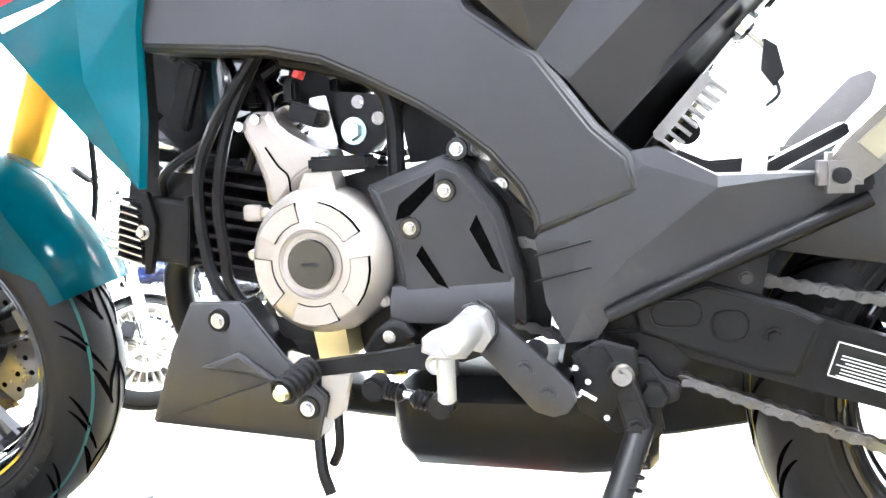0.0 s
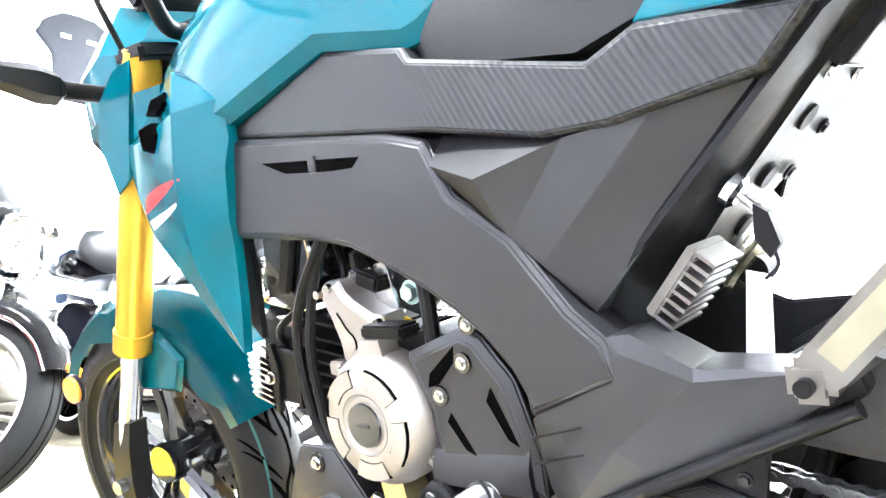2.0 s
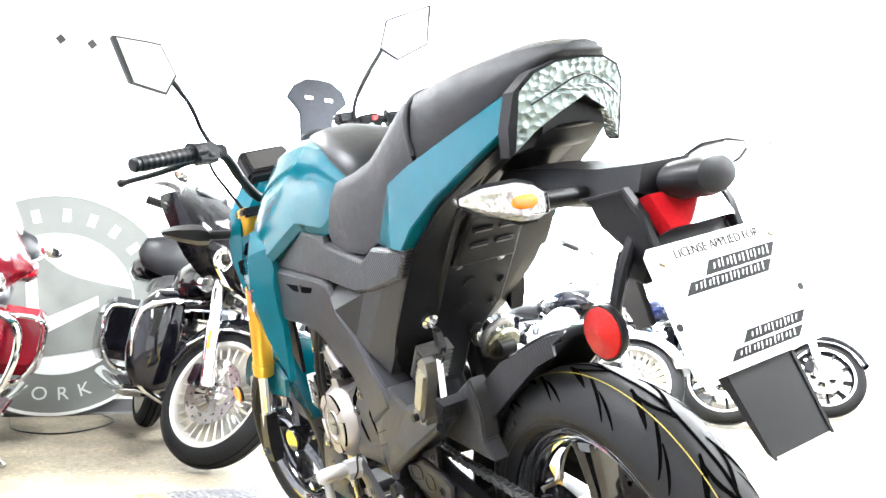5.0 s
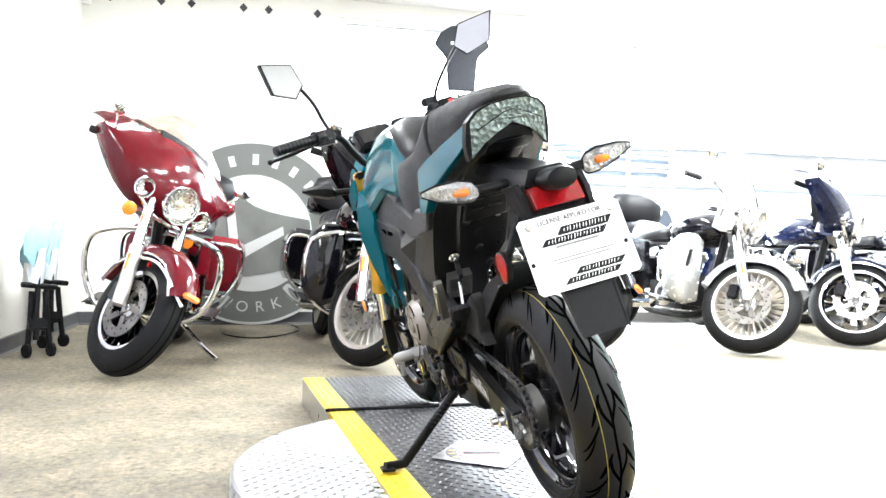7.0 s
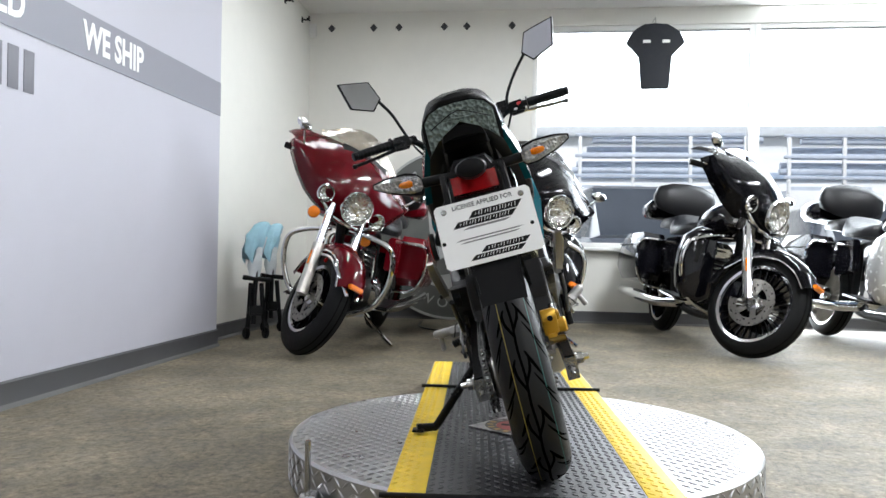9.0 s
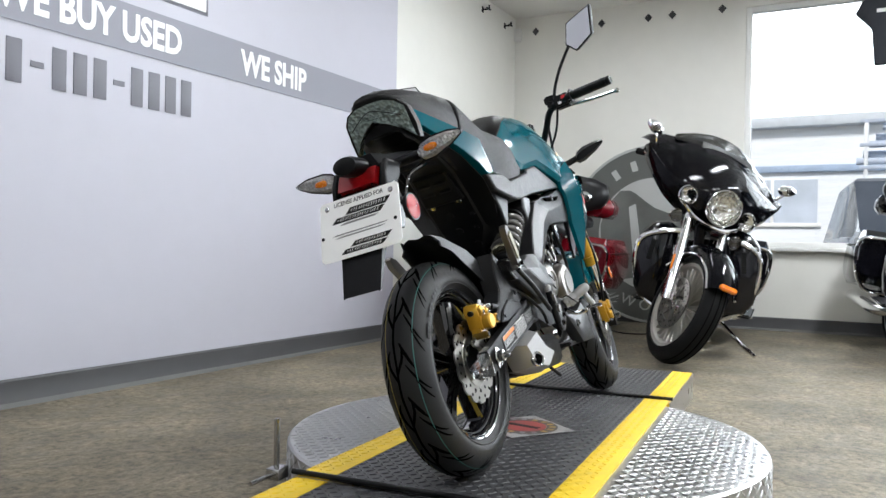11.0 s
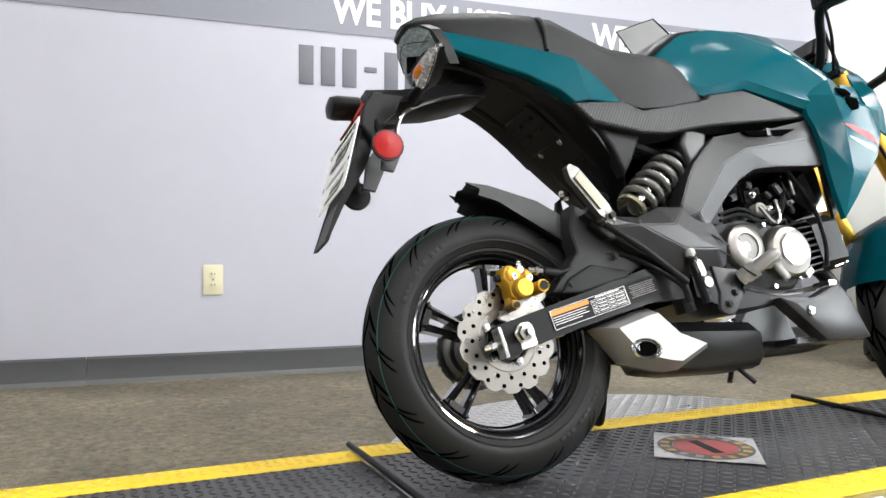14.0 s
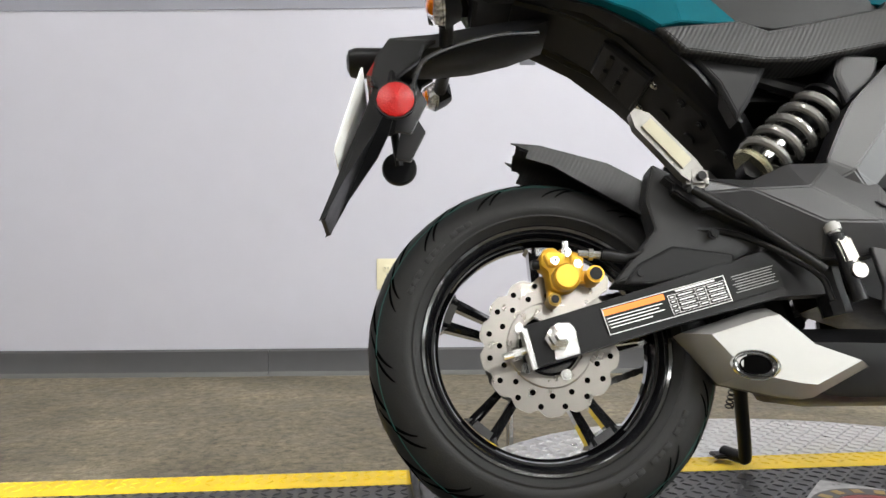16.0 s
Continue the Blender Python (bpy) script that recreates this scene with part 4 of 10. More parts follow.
# teal tail panels
def tail(s):
    """Nearly flat blade with a bright triangular facet at its front end."""
    low = [(0.396, 0.690, 0.139), (0.425, 0.684, 0.137), (0.454, 0.710, 0.131), (0.514, 0.743, 0.118), (0.590, 0.772, 0.102), (0.655, 0.800, 0.083)]
    top = [(0.406, 0.782, 0.126), (0.455, 0.797, 0.116), (0.540, 0.816, 0.098), (0.620, 0.833, 0.081), (0.684, 0.849, 0.063)]
    b = bmesh.new()
    at = lambda x, z, y: b.verts.new((x, s * y, z))
    lo, up = [at(*p) for p in low], [at(*p) for p in top]
    tip, rise = at(0.298, 0.701, 0.112), at(0.342, 0.748, 0.111)
    b.faces.new((tip, lo[0], up[0], rise))
    b.faces.new((lo[0], lo[1], lo[2], up[1], up[0]))
    for k in range(3):
        b.faces.new((lo[k + 2], lo[k + 3], up[k + 2], up[k + 1]))
    ring = [tip] + lo + list(reversed(up)) + [rise]
    inn = [b.verts.new((v.co.x, v.co.y - s * 0.028, v.co.z)) for v in ring]
    n = len(ring)
    for k in range(n):
        b.faces.new((ring[k], ring[(k + 1) % n], inn[(k + 1) % n], inn[k]))
    bmesh.ops.recalc_face_normals(b, faces=b.faces)
    return soften(b, 0.0016, 0.10)


pair("tail_panel", tail, TEAL, "gloss teal tail panel", angle=9)


# seats
def seat(profile, width, round_top=0.028):
    """Cross-sections (x, bottom z, top z, half width) with padded shoulders."""
    secs = []
    for x, zb, zt, w in profile:
        r = min(round_top, (zt - zb) * 0.45)
        pts = []
        for y, z in ((-w, zb), (-w - 0.004, zb + (zt - zb) * 0.35), (-w + 0.002, zt - r), (-w + r * 0.45, zt - r * 0.28), (-w + r * 1.3, zt), (-w * 0.35, zt + 0.004)):
            pts.append((x, y, z))
        secs.append(pts + [(x, -y, z) for x, y, z in reversed(pts)])
    return loft(secs)


SEATF = [(0.050, 0.738, 0.746, 0.070), (0.068, 0.728, 0.758, 0.094), (0.10, 0.716, 0.790, 0.108), (0.13, 0.710, 0.812, 0.113), (0.165, 0.704, 0.826, 0.117), (0.21, 0.697, 0.826, 0.121), (0.255, 0.690, 0.828, 0.120), (0.30, 0.705, 0.838, 0.109), (0.345, 0.738, 0.856, 0.106), (0.39, 0.765, 0.876, 0.104), (0.425, 0.785, 0.894, 0.100), (0.445, 0.797, 0.894, 0.098)]
SEATR = [(0.450, 0.800, 0.888, 0.094), (0.462, 0.803, 0.898, 0.097), (0.53, 0.815, 0.900, 0.091), (0.60, 0.830, 0.898, 0.081), (0.66, 0.846, 0.893, 0.066), (0.700, 0.860, 0.884, 0.046), (0.718, 0.866, 0.876, 0.028)]
fs = part("rider_seat", seat(SEATF, 0.1), VINYL, bike, "black vinyl rider seat", angle=60)
part("passenger_seat", seat(SEATR, 0.1), VINYL_SHADED, bike, "black vinyl passenger seat", angle=60)
part("seat_piping", tube([(0.447, -0.099, 0.81), (0.447, -0.097, 0.865), (0.447, -0.068, 0.895), (0.447, 0, 0.900), (0.447, 0.068, 0.895), (0.447, 0.097, 0.865), (0.447, 0.099, 0.81)], 0.0045, seg=8), VINYL, fs)

# tank
TANK = [(0.200, 0.790, 0.815, 0.836, 0.088, 0.096, 0.090), (0.150, 0.765, 0.855, 0.878, 0.100, 0.106, 0.094), (0.100, 0.738, 0.887, 0.910, 0.110, 0.116, 0.094), (0.082, 0.734, 0.892, 0.915, 0.112, 0.118, 0.094), (0.020, 0.747, 0.910, 0.932, 0.117, 0.124, 0.092), (-0.023, 0.756, 0.914, 0.938, 0.121, 0.129, 0.091), (-0.080, 0.738, 0.918, 0.943, 0.129, 0.138, 0.090),
        (-0.160, 0.713, 0.918, 0.941, 0.140, 0.149, 0.086), (-0.220, 0.697, 0.902, 0.925, 0.146, 0.155, 0.082), (-0.290, 0.705, 0.862, 0.886, 0.142, 0.150, 0.074), (-0.345, 0.720, 0.815, 0.834, 0.120, 0.126, 0.060)]


def tank():
    """Nearly flat flanks above a narrow chamfer along the seat trim; the crown glides between the stations, the lower edge runs straight."""
    rows = []
    for i in range(len(TANK) - 1):
        p = [TANK[max(i - 1, 0)], TANK[i], TANK[i + 1], TANK[min(i + 2, len(TANK) - 1)]]
        for u in (0, 0.5):
            soft = [b + (c - b) * u + 0.5 * u * (1 - u) * ((b - a) - (d - c)) * 0.5 for a, b, c, d in zip(*p)]
            line = [b + (c - b) * u for b, c in zip(p[1], p[2])]
            rows.append([line[0], line[1], soft[2], soft[3], line[4], line[5], soft[6]])
    rows.append(TANK[-1])
    secs = []
    for x, z0, z2, z3, y0, y1, y2 in rows:
        h = z2 - z0 - 0.018
        left = [(x, -y0 + 0.012, z0), (x, -y0, z0 + 0.001), (x, -y1, z0 + 0.018)]
        left += [(x, -(y1 * (1 - k) + y2 * k), z0 + 0.018 + h * v) for v, k in ((0.28, 0.08), (0.52, 0.24), (0.74, 0.50), (0.91, 0.82))]
        left += [(x, -y2, z2), (x, -y2 * 0.75, z2 + (z3 - z2) * 0.5), (x, -y2 * 0.45, z3 - 0.003)]
        secs.append(left + [(x, 0, z3)] + [(x, -y, z) for x, y, z in reversed(left)])
    return loft(secs)


tk = part("fuel_tank", tank(), TEAL, bike, "gloss teal fuel tank with flat flanks", angle=22)
pad = []
for x, z, w in ((0.205, 0.836, 0.092), (0.150, 0.880, 0.097), (0.100, 0.912, 0.093), (0.030, 0.934, 0.080), (-0.050, 0.945, 0.062), (-0.130, 0.947, 0.046), (-0.200, 0.935, 0.032)):
    pad.append([(x, -w, z - 0.026), (x, -w * 0.97, z - 0.017), (x, -w * 0.6, z - 0.002), (x, 0, z + 0.006), (x, w * 0.6, z - 0.002), (x, w * 0.97, z - 0.017), (x, w, z - 0.026)])
part("tank_cover", loft(pad), BLACK, bike, "matt black plastic cover along the tank top", angle=60)
part("fuel_cap", lathe([(0, 0.012), (0.026, 0.012), (0.03, 0.006), (0.03, -0.004)], (-0.15, 0, 0.948), (-0.1, 0, 1), seg=32), BLACK, bike)


# shrouds beside the radiator space
RIM = [(-0.165, 0.742, 0.145), (-0.170, 0.697, 0.143), (-0.176, 0.668, 0.150), (-0.192, 0.610, 0.146), (-0.197, 0.580, 0.142), (-0.197, 0.520, 0.146), (-0.203, 0.458, 0.150), (-0.250, 0.505, 0.152), (-0.341, 0.606, 0.157), (-0.377, 0.660, 0.149), (-0.403, 0.723, 0.140), (-0.335, 0.765, 0.128), (-0.24, 0.785, 0.155)]


def surface_y(bm, x, z):
    """How far out the panel stands at x, z."""
    best = 0.0
    for f in bm.faces:
        p = [v.co for v in f.verts]
        for k in range(1, len(p) - 1):
            a, b, c = p[0], p[k], p[k + 1]
            d = (b.z - c.z) * (a.x - c.x) + (c.x - b.x) * (a.z - c.z)
            if abs(d) < 1e-9:
                continue
            u = ((b.z - c.z) * (x - c.x) + (c.x - b.x) * (z - c.z)) / d
            v = ((c.z - a.z) * (x - c.x) + (a.x - c.x) * (z - c.z)) / d
            if u > -1e-4 and v > -1e-4 and u + v < 1.0001:
                best = max(best, abs(u * a.y + v * b.y + (1 - u - v) * c.y))
    return best


def decal(bm, s, upper, lower, n=14, out=0.0009):
    """Thin film between two edge lines, lying on the panel."""
    def along(line, t):
        t *= len(line) - 1
        k = min(int(t), len(line) - 2)
        return [line[k][q] + (line[k + 1][q] - line[k][q]) * (t - k) for q in (0, 1)]
    b = bmesh.new()
    rows = []
    for k in range(n + 1):
        p, q = along(upper, k / n), along(lower, k / n)
        rows.append([b.verts.new((x, s * (surface_y(bm, x, z) + out), z)) for x, z in ([p[0] + (q[0] - p[0]) * j / 4, p[1] + (q[1] - p[1]) * j / 4] for j in range(5))])
    for r0, r1 in zip(rows, rows[1:]):
        for j in range(4):
            b.faces.new((r0[j], r1[j], r1[j + 1], r0[j + 1]))
    return b


def shroud(s):
    rim = RIM
    mid = [(-0.222, 0.735, 0.176), (-0.285, 0.715, 0.180), (-0.222, 0.662, 0.187), (-0.236, 0.560, 0.170)]
    b = bmesh.new()
    o = [b.verts.new((x, s * y, z)) for x, z, y in rim]
    m = [b.verts.new((x, s * y, z)) for x, z, y in mid]
    back = [b.verts.new((x, s * (y - 0.012), z)) for x, z, y in rim]
    n = len(rim)
    for f in ((o[0], o[1], m[0]), (o[1], o[2], m[2], m[0]), (o[2], o[3], m[3], m[2]), (o[3], o[4], m[3]), (o[4], o[5], m[3]), (o[5], o[6], m[3]), (o[6], o[7], m[3]), (o[7], o[8], m[2], m[3]), (o[8], o[9], m[1], m[2]), (o[9], o[10], m[1]), (o[10], o[11], m[1]), (o[11], o[12], m[0], m[1]), (o[12], o[0], m[0]), (m[0], m[1], m[2])):
        b.faces.new(f)
    for k in range(n):
        b.faces.new((o[k], o[(k + 1) % n], back[(k + 1) % n], back[k]))
    return soften(b, 0.002, 0.15)


for s, sh in zip((-1, 1), pair("tank_shroud", shroud, TEAL, "gloss teal angular shroud with vents and red flash", angle=24)):
    for x, z, w, h, y0, dz, dx in ((-0.275, 0.752, 0.040, 0.026, 0.1612, -0.57, 0.05), (-0.268, 0.713, 0.036, 0.032, 0.1815, -0.03, 0.03)):
        o = [(x - w / 2, z + h * 0.45), (x + w * 0.35, z + h * 0.55), (x + w / 2, z + h * 0.1), (x + w * 0.25, z - h / 2), (x - w * 0.4, z - h * 0.3)]
        v = loft([[(u, s * (y0 + dz * (q - z) + dx * (u - x) + lift), q) for u, q in o] for lift in (-0.006, 0.002)])
        part("vent", v, SHADE_BLACK, sh, "black patch standing for a vent opening")
    skin = shroud(s)
    part("red_flash", decal(skin, s, [(-0.216, 0.663), (-0.258, 0.662), (-0.305, 0.657), (-0.336, 0.651)], [(-0.217, 0.661), (-0.252, 0.651), (-0.300, 0.641), (-0.352, 0.632)]), REDINK, sh, "red decal flash")
    part("white_flash", decal(skin, s, [(-0.236, 0.638), (-0.275, 0.632), (-0.315, 0.627), (-0.340, 0.624)], [(-0.238, 0.634), (-0.270, 0.625), (-0.303, 0.618), (-0.332, 0.612)]), WHITEINK, sh, "white decal flash")
    skin.free()
    part("shroud_liner", loft([[(-0.27 + (x + 0.27) * 0.94, s * y, 0.63 + (z - 0.63) * 0.94) for x, z, w in RIM] for y in (0.112, 0.120)]), BLACK, sh, "black plastic inner shell of the shroud")
# slot in each frame cover: a dark inlay gives its shade, nothing is cut
for s in (-1, 1):
    sl = plate([(-0.128, 0.663), (0.022, 0.648), (0.010, 0.639), (-0.02, 0.640), (-0.09, 0.647)], s * 0.130, s * (0.1378 if s < 0 else 0.1395))
    part("cover_slot", sl, SHADE_BLACK, bike, "dark inlay standing for a slot in the frame cover")
    part("slot_bridge", box(0.010, 0.003, 0.016, (-0.045, s * (0.1382 if s < 0 else 0.1400), 0.650)), DARK, bike)

# tail light, plate carrier and rear lamps
def chevron(grow, out):
    """Bat-shaped lens on the sloping tail end, grown about its middle and moved out."""
    half = [(0.708, 0.0, 0.862), (0.706, 0.036, 0.860), (0.696, 0.062, 0.852), (0.682, 0.078, 0.836), (0.664, 0.082, 0.800), (0.654, 0.080, 0.770), (0.672, 0.060, 0.789), (0.690, 0.036, 0.804), (0.702, 0.0, 0.820)]
    ring = half + [(x, -y, z) for x, y, z in reversed(half[1:-1])]
    f = lambda o: [(0.69 + (x - 0.69) * grow + o, y * grow, 0.827 + (z - 0.827) * grow - o * 0.15) for x, y, z in ring]
    return loft([f(out - 0.02), f(out)])


tl = part("tail_light", chevron(1.06, 0.004), BLACK, bike, "faceted clear tail light")
part("reflector_bowl", chevron(0.98, 0.0062), LAMPMO, tl, "pale faceted reflector", angle=20)
part("lamp_divider", tube([(0.690, -0.066, 0.818), (0.704, -0.040, 0.829), (0.711, -0.016, 0.839), (0.7145, 0, 0.842), (0.711, 0.016, 0.839), (0.704, 0.040, 0.829), (0.690, 0.066, 0.818)], 0.0012, seg=6, curved=False), BLACK, tl)
end = loft([[(0.680, y * 0.9, 0.826 - 0.5 * abs(y)), (0.676, y, 0.800 - 0.3 * abs(y)), (0.655, y, 0.775), (0.62, y * 1.1, 0.772), (0.60, y * 1.25, 0.79), (0.64, y * 1.1, 0.815)] for y in (-0.048, -0.02, 0.02, 0.048)])
part("tail_end", soften(end, 0.003, 0.4), BLACK, bike, "black tail end below the lamp")

arm = loft([[(x, -w, z0), (x, -w * 0.7, z1), (x, w * 0.7, z1), (x, w, z0), (x, w * 0.6, z0 - 0.012), (x, -w * 0.6, z0 - 0.012)] for x, w, z0, z1 in ((0.565, 0.050, 0.744, 0.758), (0.62, 0.052, 0.722, 0.752), (0.68, 0.050, 0.706, 0.742), (0.74, 0.048, 0.699, 0.730), (0.808, 0.046, 0.697, 0.724))])
carrier = part("plate_carrier", soften(arm, 0.004, 0.5), BLACK, bike, "black plastic plate carrier and mudguard")
part("lamp_hood", soften(lathe([(0, 0.0), (0.017, 0.0), (0.021, 0.005), (0.022, 0.045), (0.019, 0.056), (0.010, 0.060), (0, 0.061)], (0, 0, 0), (0, 0, 1), seg=28), 0.001, 0.6), BLACK, carrier, "rounded black number lamp hood", m=Matrix.Translation((0.814, 0, 0.700)) @ pose(0, 0, 0, 0, 92, 0) @ Matrix.Diagonal((0.95, 1.45, 1, 1)))
part("red_reflector_bar", soften(loft([[(0.806, y, 0.690), (0.822, y, 0.692), (0.842, y, 0.655), (0.825, y, 0.650)] for y in (-0.046, 0.046)]), 0.003, 0.5), REDLENS, carrier, "red rear reflector lens")
flap = loft([[(0.79, -w1, 0.69), (0.80, -w1, 0.70), (0.80, w1, 0.70), (0.79, w1, 0.69)] if k == 0 else [(x - 0.006, -w, z), (x, -w, z), (x, w, z), (x - 0.006, w, z)] for k, (x, z, w, w1) in enumerate(((0, 0, 0, 0.05), (0.822, 0.648, 0.054, 0), (0.872, 0.515, 0.050, 0), (0.905, 0.432, 0.040, 0)))])
mf = part("mud_flap", soften(flap, 0.002, 0.5), BLACK, carrier, "black tapering mud flap")
for s in (-1, 1):
    fl = [(0.824, 0.648), (0.846, 0.585), (0.874, 0.515), (0.907, 0.430), (0.899, 0.436), (0.872, 0.490), (0.828, 0.562), (0.812, 0.600), (0.800, 0.645)]
    part("flap_side", soften(loft([[(x, s * (0.054 - 0.06 * max(0.0, 0.60 - z) - d), z) for x, z in fl] for d in (0.0, 0.004)]), 0.001, 0.4), BLACK, mf, "folded side of the mud flap")
    part("reflector_bracket", soften(plate([(0.738, 0.702), (0.808, 0.704), (0.828, 0.672), (0.834, 0.640), (0.812, 0.604), (0.792, 0.612), (0.798, 0.640), (0.764, 0.668), (0.756, 0.690)], s * 0.056, s * 0.066, chamfer=0.003, lift=0.002), 0.001, 0.4), BLACK, carrier, "black folded reflector bracket")
    part("bracket_gusset", soften(plate([(0.772, 0.640), (0.790, 0.618), (0.800, 0.560), (0.776, 0.556), (0.752, 0.606)], s * 0.050, s * 0.058), 0.001, 0.4), DARK, carrier)
for s in (-1, 1):
    rx, ry, rz = (0.798, 0.088, 0.590) if s > 0 else (0.795, -0.108, 0.568)
    r = part("side_reflector", lathe([(0, 0.0), (0.027, 0.0), (0.029, 0.004), (0.029, 0.010), (0.0, 0.010)], (rx, ry, rz), (0, s, 0), seg=32), BLACK, carrier)
    part("reflector_lens", lathe([(0.027, 0.009), (0.0262, 0.0115), (0, 0.0165)], (rx, ry, rz), (0, s, 0), seg=16), REDREF, r, "round red reflector", angle=1)
    part("reflector_arm", tube([(rx, ry - s * 0.002, rz + 0.002), (0.802, ry * 0.6 + s * 0.02, 0.618), (0.804, s * 0.06, 0.655)], 0.007, seg=8), BLACK, carrier)
part("carrier_brace", tube([(0.585, 0.070, 0.712), (0.66, 0.078, 0.700), (0.745, 0.080, 0.668), (0.768, 0.078, 0.640), (0.772, 0.070, 0.610)], 0.004, seg=8), GLOSSB, carrier)

# the white paper plate
PLM = Matrix.Translation((0.8635, 0.004, 0.577)) @ pose(0, 0, 0, 0, -16.2, 0) @ pose(0, 0, 0, 90, 0, 90)
plt = part("paper_plate", soften(plate([(-0.097, -0.060), (-0.090, -0.067), (0.090, -0.067), (0.097, -0.060), (0.097, 0.060), (0.090, 0.067), (-0.090, 0.067), (-0.097, 0.060)], -0.0008, 0.0008, plane="xy"), 0.0, 9), WHITEP, bike, "white paper dealer plate with black print", m=PLM)
words("LICENSE APPLIED FOR", 0.0135, PLM @ Matrix.Translation((0, 0.055, 0.0013)), INK, plt, scale_x=0.92)
for k, (x, y, w, h) in enumerate(((0.022, 0.034, 0.098, 0.014), (-0.002, 0.019, 0.118, 0.012), (0.0, 0.0085, 0.085, 0.004), (0.0, -0.013, 0.125, 0.0025), (0.0, -0.019, 0.11, 0.0025), (0.026, -0.040, 0.088, 0.011), (0.008, -0.053, 0.10, 0.010))):
    bar = plate([(-w / 2 - 0.006, -h / 2), (w / 2 - 0.006, -h / 2), (w / 2 + 0.006, h / 2), (-w / 2 + 0.006, h / 2)], 0.0009, 0.0014, plane="xy")
    p = part("print_bar", bar, INK if h > 0.005 else GREYINK, plt, m=PLM @ Matrix.Translation((x, y, 0)))
    if h > 0.009:
        for q in range(int(w / 0.006) - 2):
            e = 0.20 + 0.16 * ((q * 0.37) % 1)
            gap = plate([(-0.0010, -h * e), (0.0003, -h * e * 0.8), (0.0030, h * e), (0.0015, h * e)], 0.0015, 0.0018, plane="xy")
            part("print_gap", gap, WHITEP, p, m=PLM @ Matrix.Translation((x - w / 2 + 0.006 * (q + 1.5) + 0.0015 * ((q * 0.61) % 1), y + 0.001 * ((q * 0.43) % 1), 0)))
for x, y in ((-0.078, 0.052), (0.078, 0.052)):
    part("plate_screw", lathe([(0, 0.0025), (0.0045, 0.0025), (0.006, 0.0009), (0.006, 0)], PLM @ Vector((x, y, 0.0009)), PLM.to_3x3() @ Vector((0, 0, 1)), seg=14), STEEL, plt)
for x in (-0.088, 0.088):
    part("plate_hole", cyl(PLM @ Vector((x - 0.003, -0.012, 0.0009)), PLM @ Vector((x - 0.003, -0.012, 0.0016)), 0.004, seg=12), INK, plt)


def indicator(s, base, tip, name, clear):
    """Turn signal: rubber stalk, black shell, clear faceted lens with an amber bulb."""
    base, tip = Vector(base), Vector(tip)
    st = part(name, tube([base, base * 0.45 + tip * 0.55], 0.011, seg=12, curved=False), BLACK, bike, "turn signal on a black stalk")
    d = (tip - base).normalized()
    a = base + d * (tip - base).length * 0.38
    up = Vector((0.15, 0, 1)).normalized()
    bk = d.cross(up) * (1 if (d.cross(up).x > 0) == clear else -1)
    secs, lens = [], []
    for t, h, w in ((0.0, 0.010, 0.012), (0.08, 0.0195, 0.019), (0.30, 0.0225, 0.021), (0.72, 0.0150, 0.016), (1.0, 0.0035, 0.006)):
        c = a + d * 0.105 * t + up * (0.012 * t)
        secs.append([c + up * (h + 0.0022) + bk * 0.004, c + up * h * 0.6 - bk * w, c - up * h * 0.6 - bk * w, c - up * (h + 0.0022) + bk * 0.004])
        lens.append([c + up * h * 0.96 + bk * 0.002, c + up * h * 0.45 + bk * (w * 1.15), c - up * h * 0.55 + bk * (w * 1.15), c - up * h * 0.96 + bk * 0.002])
    part("shell", loft(secs), BLACK, st)
    part("reflector_bowl", loft([[p - bk * 0.004 for p in q] for q in lens]), LAMPCL, st)
    part("bulb", lathe([(0, 0.017), (0.005, 0.014), (0.0075, 0.006), (0.0080, -0.008), (0.005, -0.014), (0, -0.015)], a + d * 0.034 + up * 0.004 + bk * 0.0185, d, seg=16), AMBER, st, "amber bulb")
    part("lens", loft([[p + bk * 0.005 for p in q] for q in lens]), THINL if clear else SMOKEL, st, "clear faceted lens")
    return st


for s in (-1, 1):
    indicator(s, (0.722, s * 0.045, 0.706), (0.729, s * 0.213, 0.714), "rear_indicator", True)

# hugger over the rear tyre
HUGM = mat("grained_grey_plastic", (0.018, 0.018, 0.019), 0.5, var=0.12, scale=100, bump=0.3, bscale=1200, spec=0.3)
hs = []
for k in range(15):
    u = k / 14
    a = radians(8 + 87 * u)
    r, w, dip = 0.262 + 0.037 * u**2.2, 0.062 - 0.020 * u**2, 0.030 - 0.020 * u**2
    hs.append([(RX - math.cos(a) * r, y, AZ + math.sin(a) * r + dz) for y, dz in ((-w, -dip), (-w * 0.97, -0.006), (-w * 0.82, 0.002), (-0.022, 0.007), (0, 0.002), (0.022, 0.007), (w * 0.82, 0.002), (w * 0.97, -0.006), (w, -dip))])
hb = loft(hs, closed=False)
bmesh.ops.solidify(hb, geom=hb.faces[:], thickness=0.004)
part("rear_hugger", hb, HUGC, bike, "black carbon-textured rear tyre hugger", angle=40)
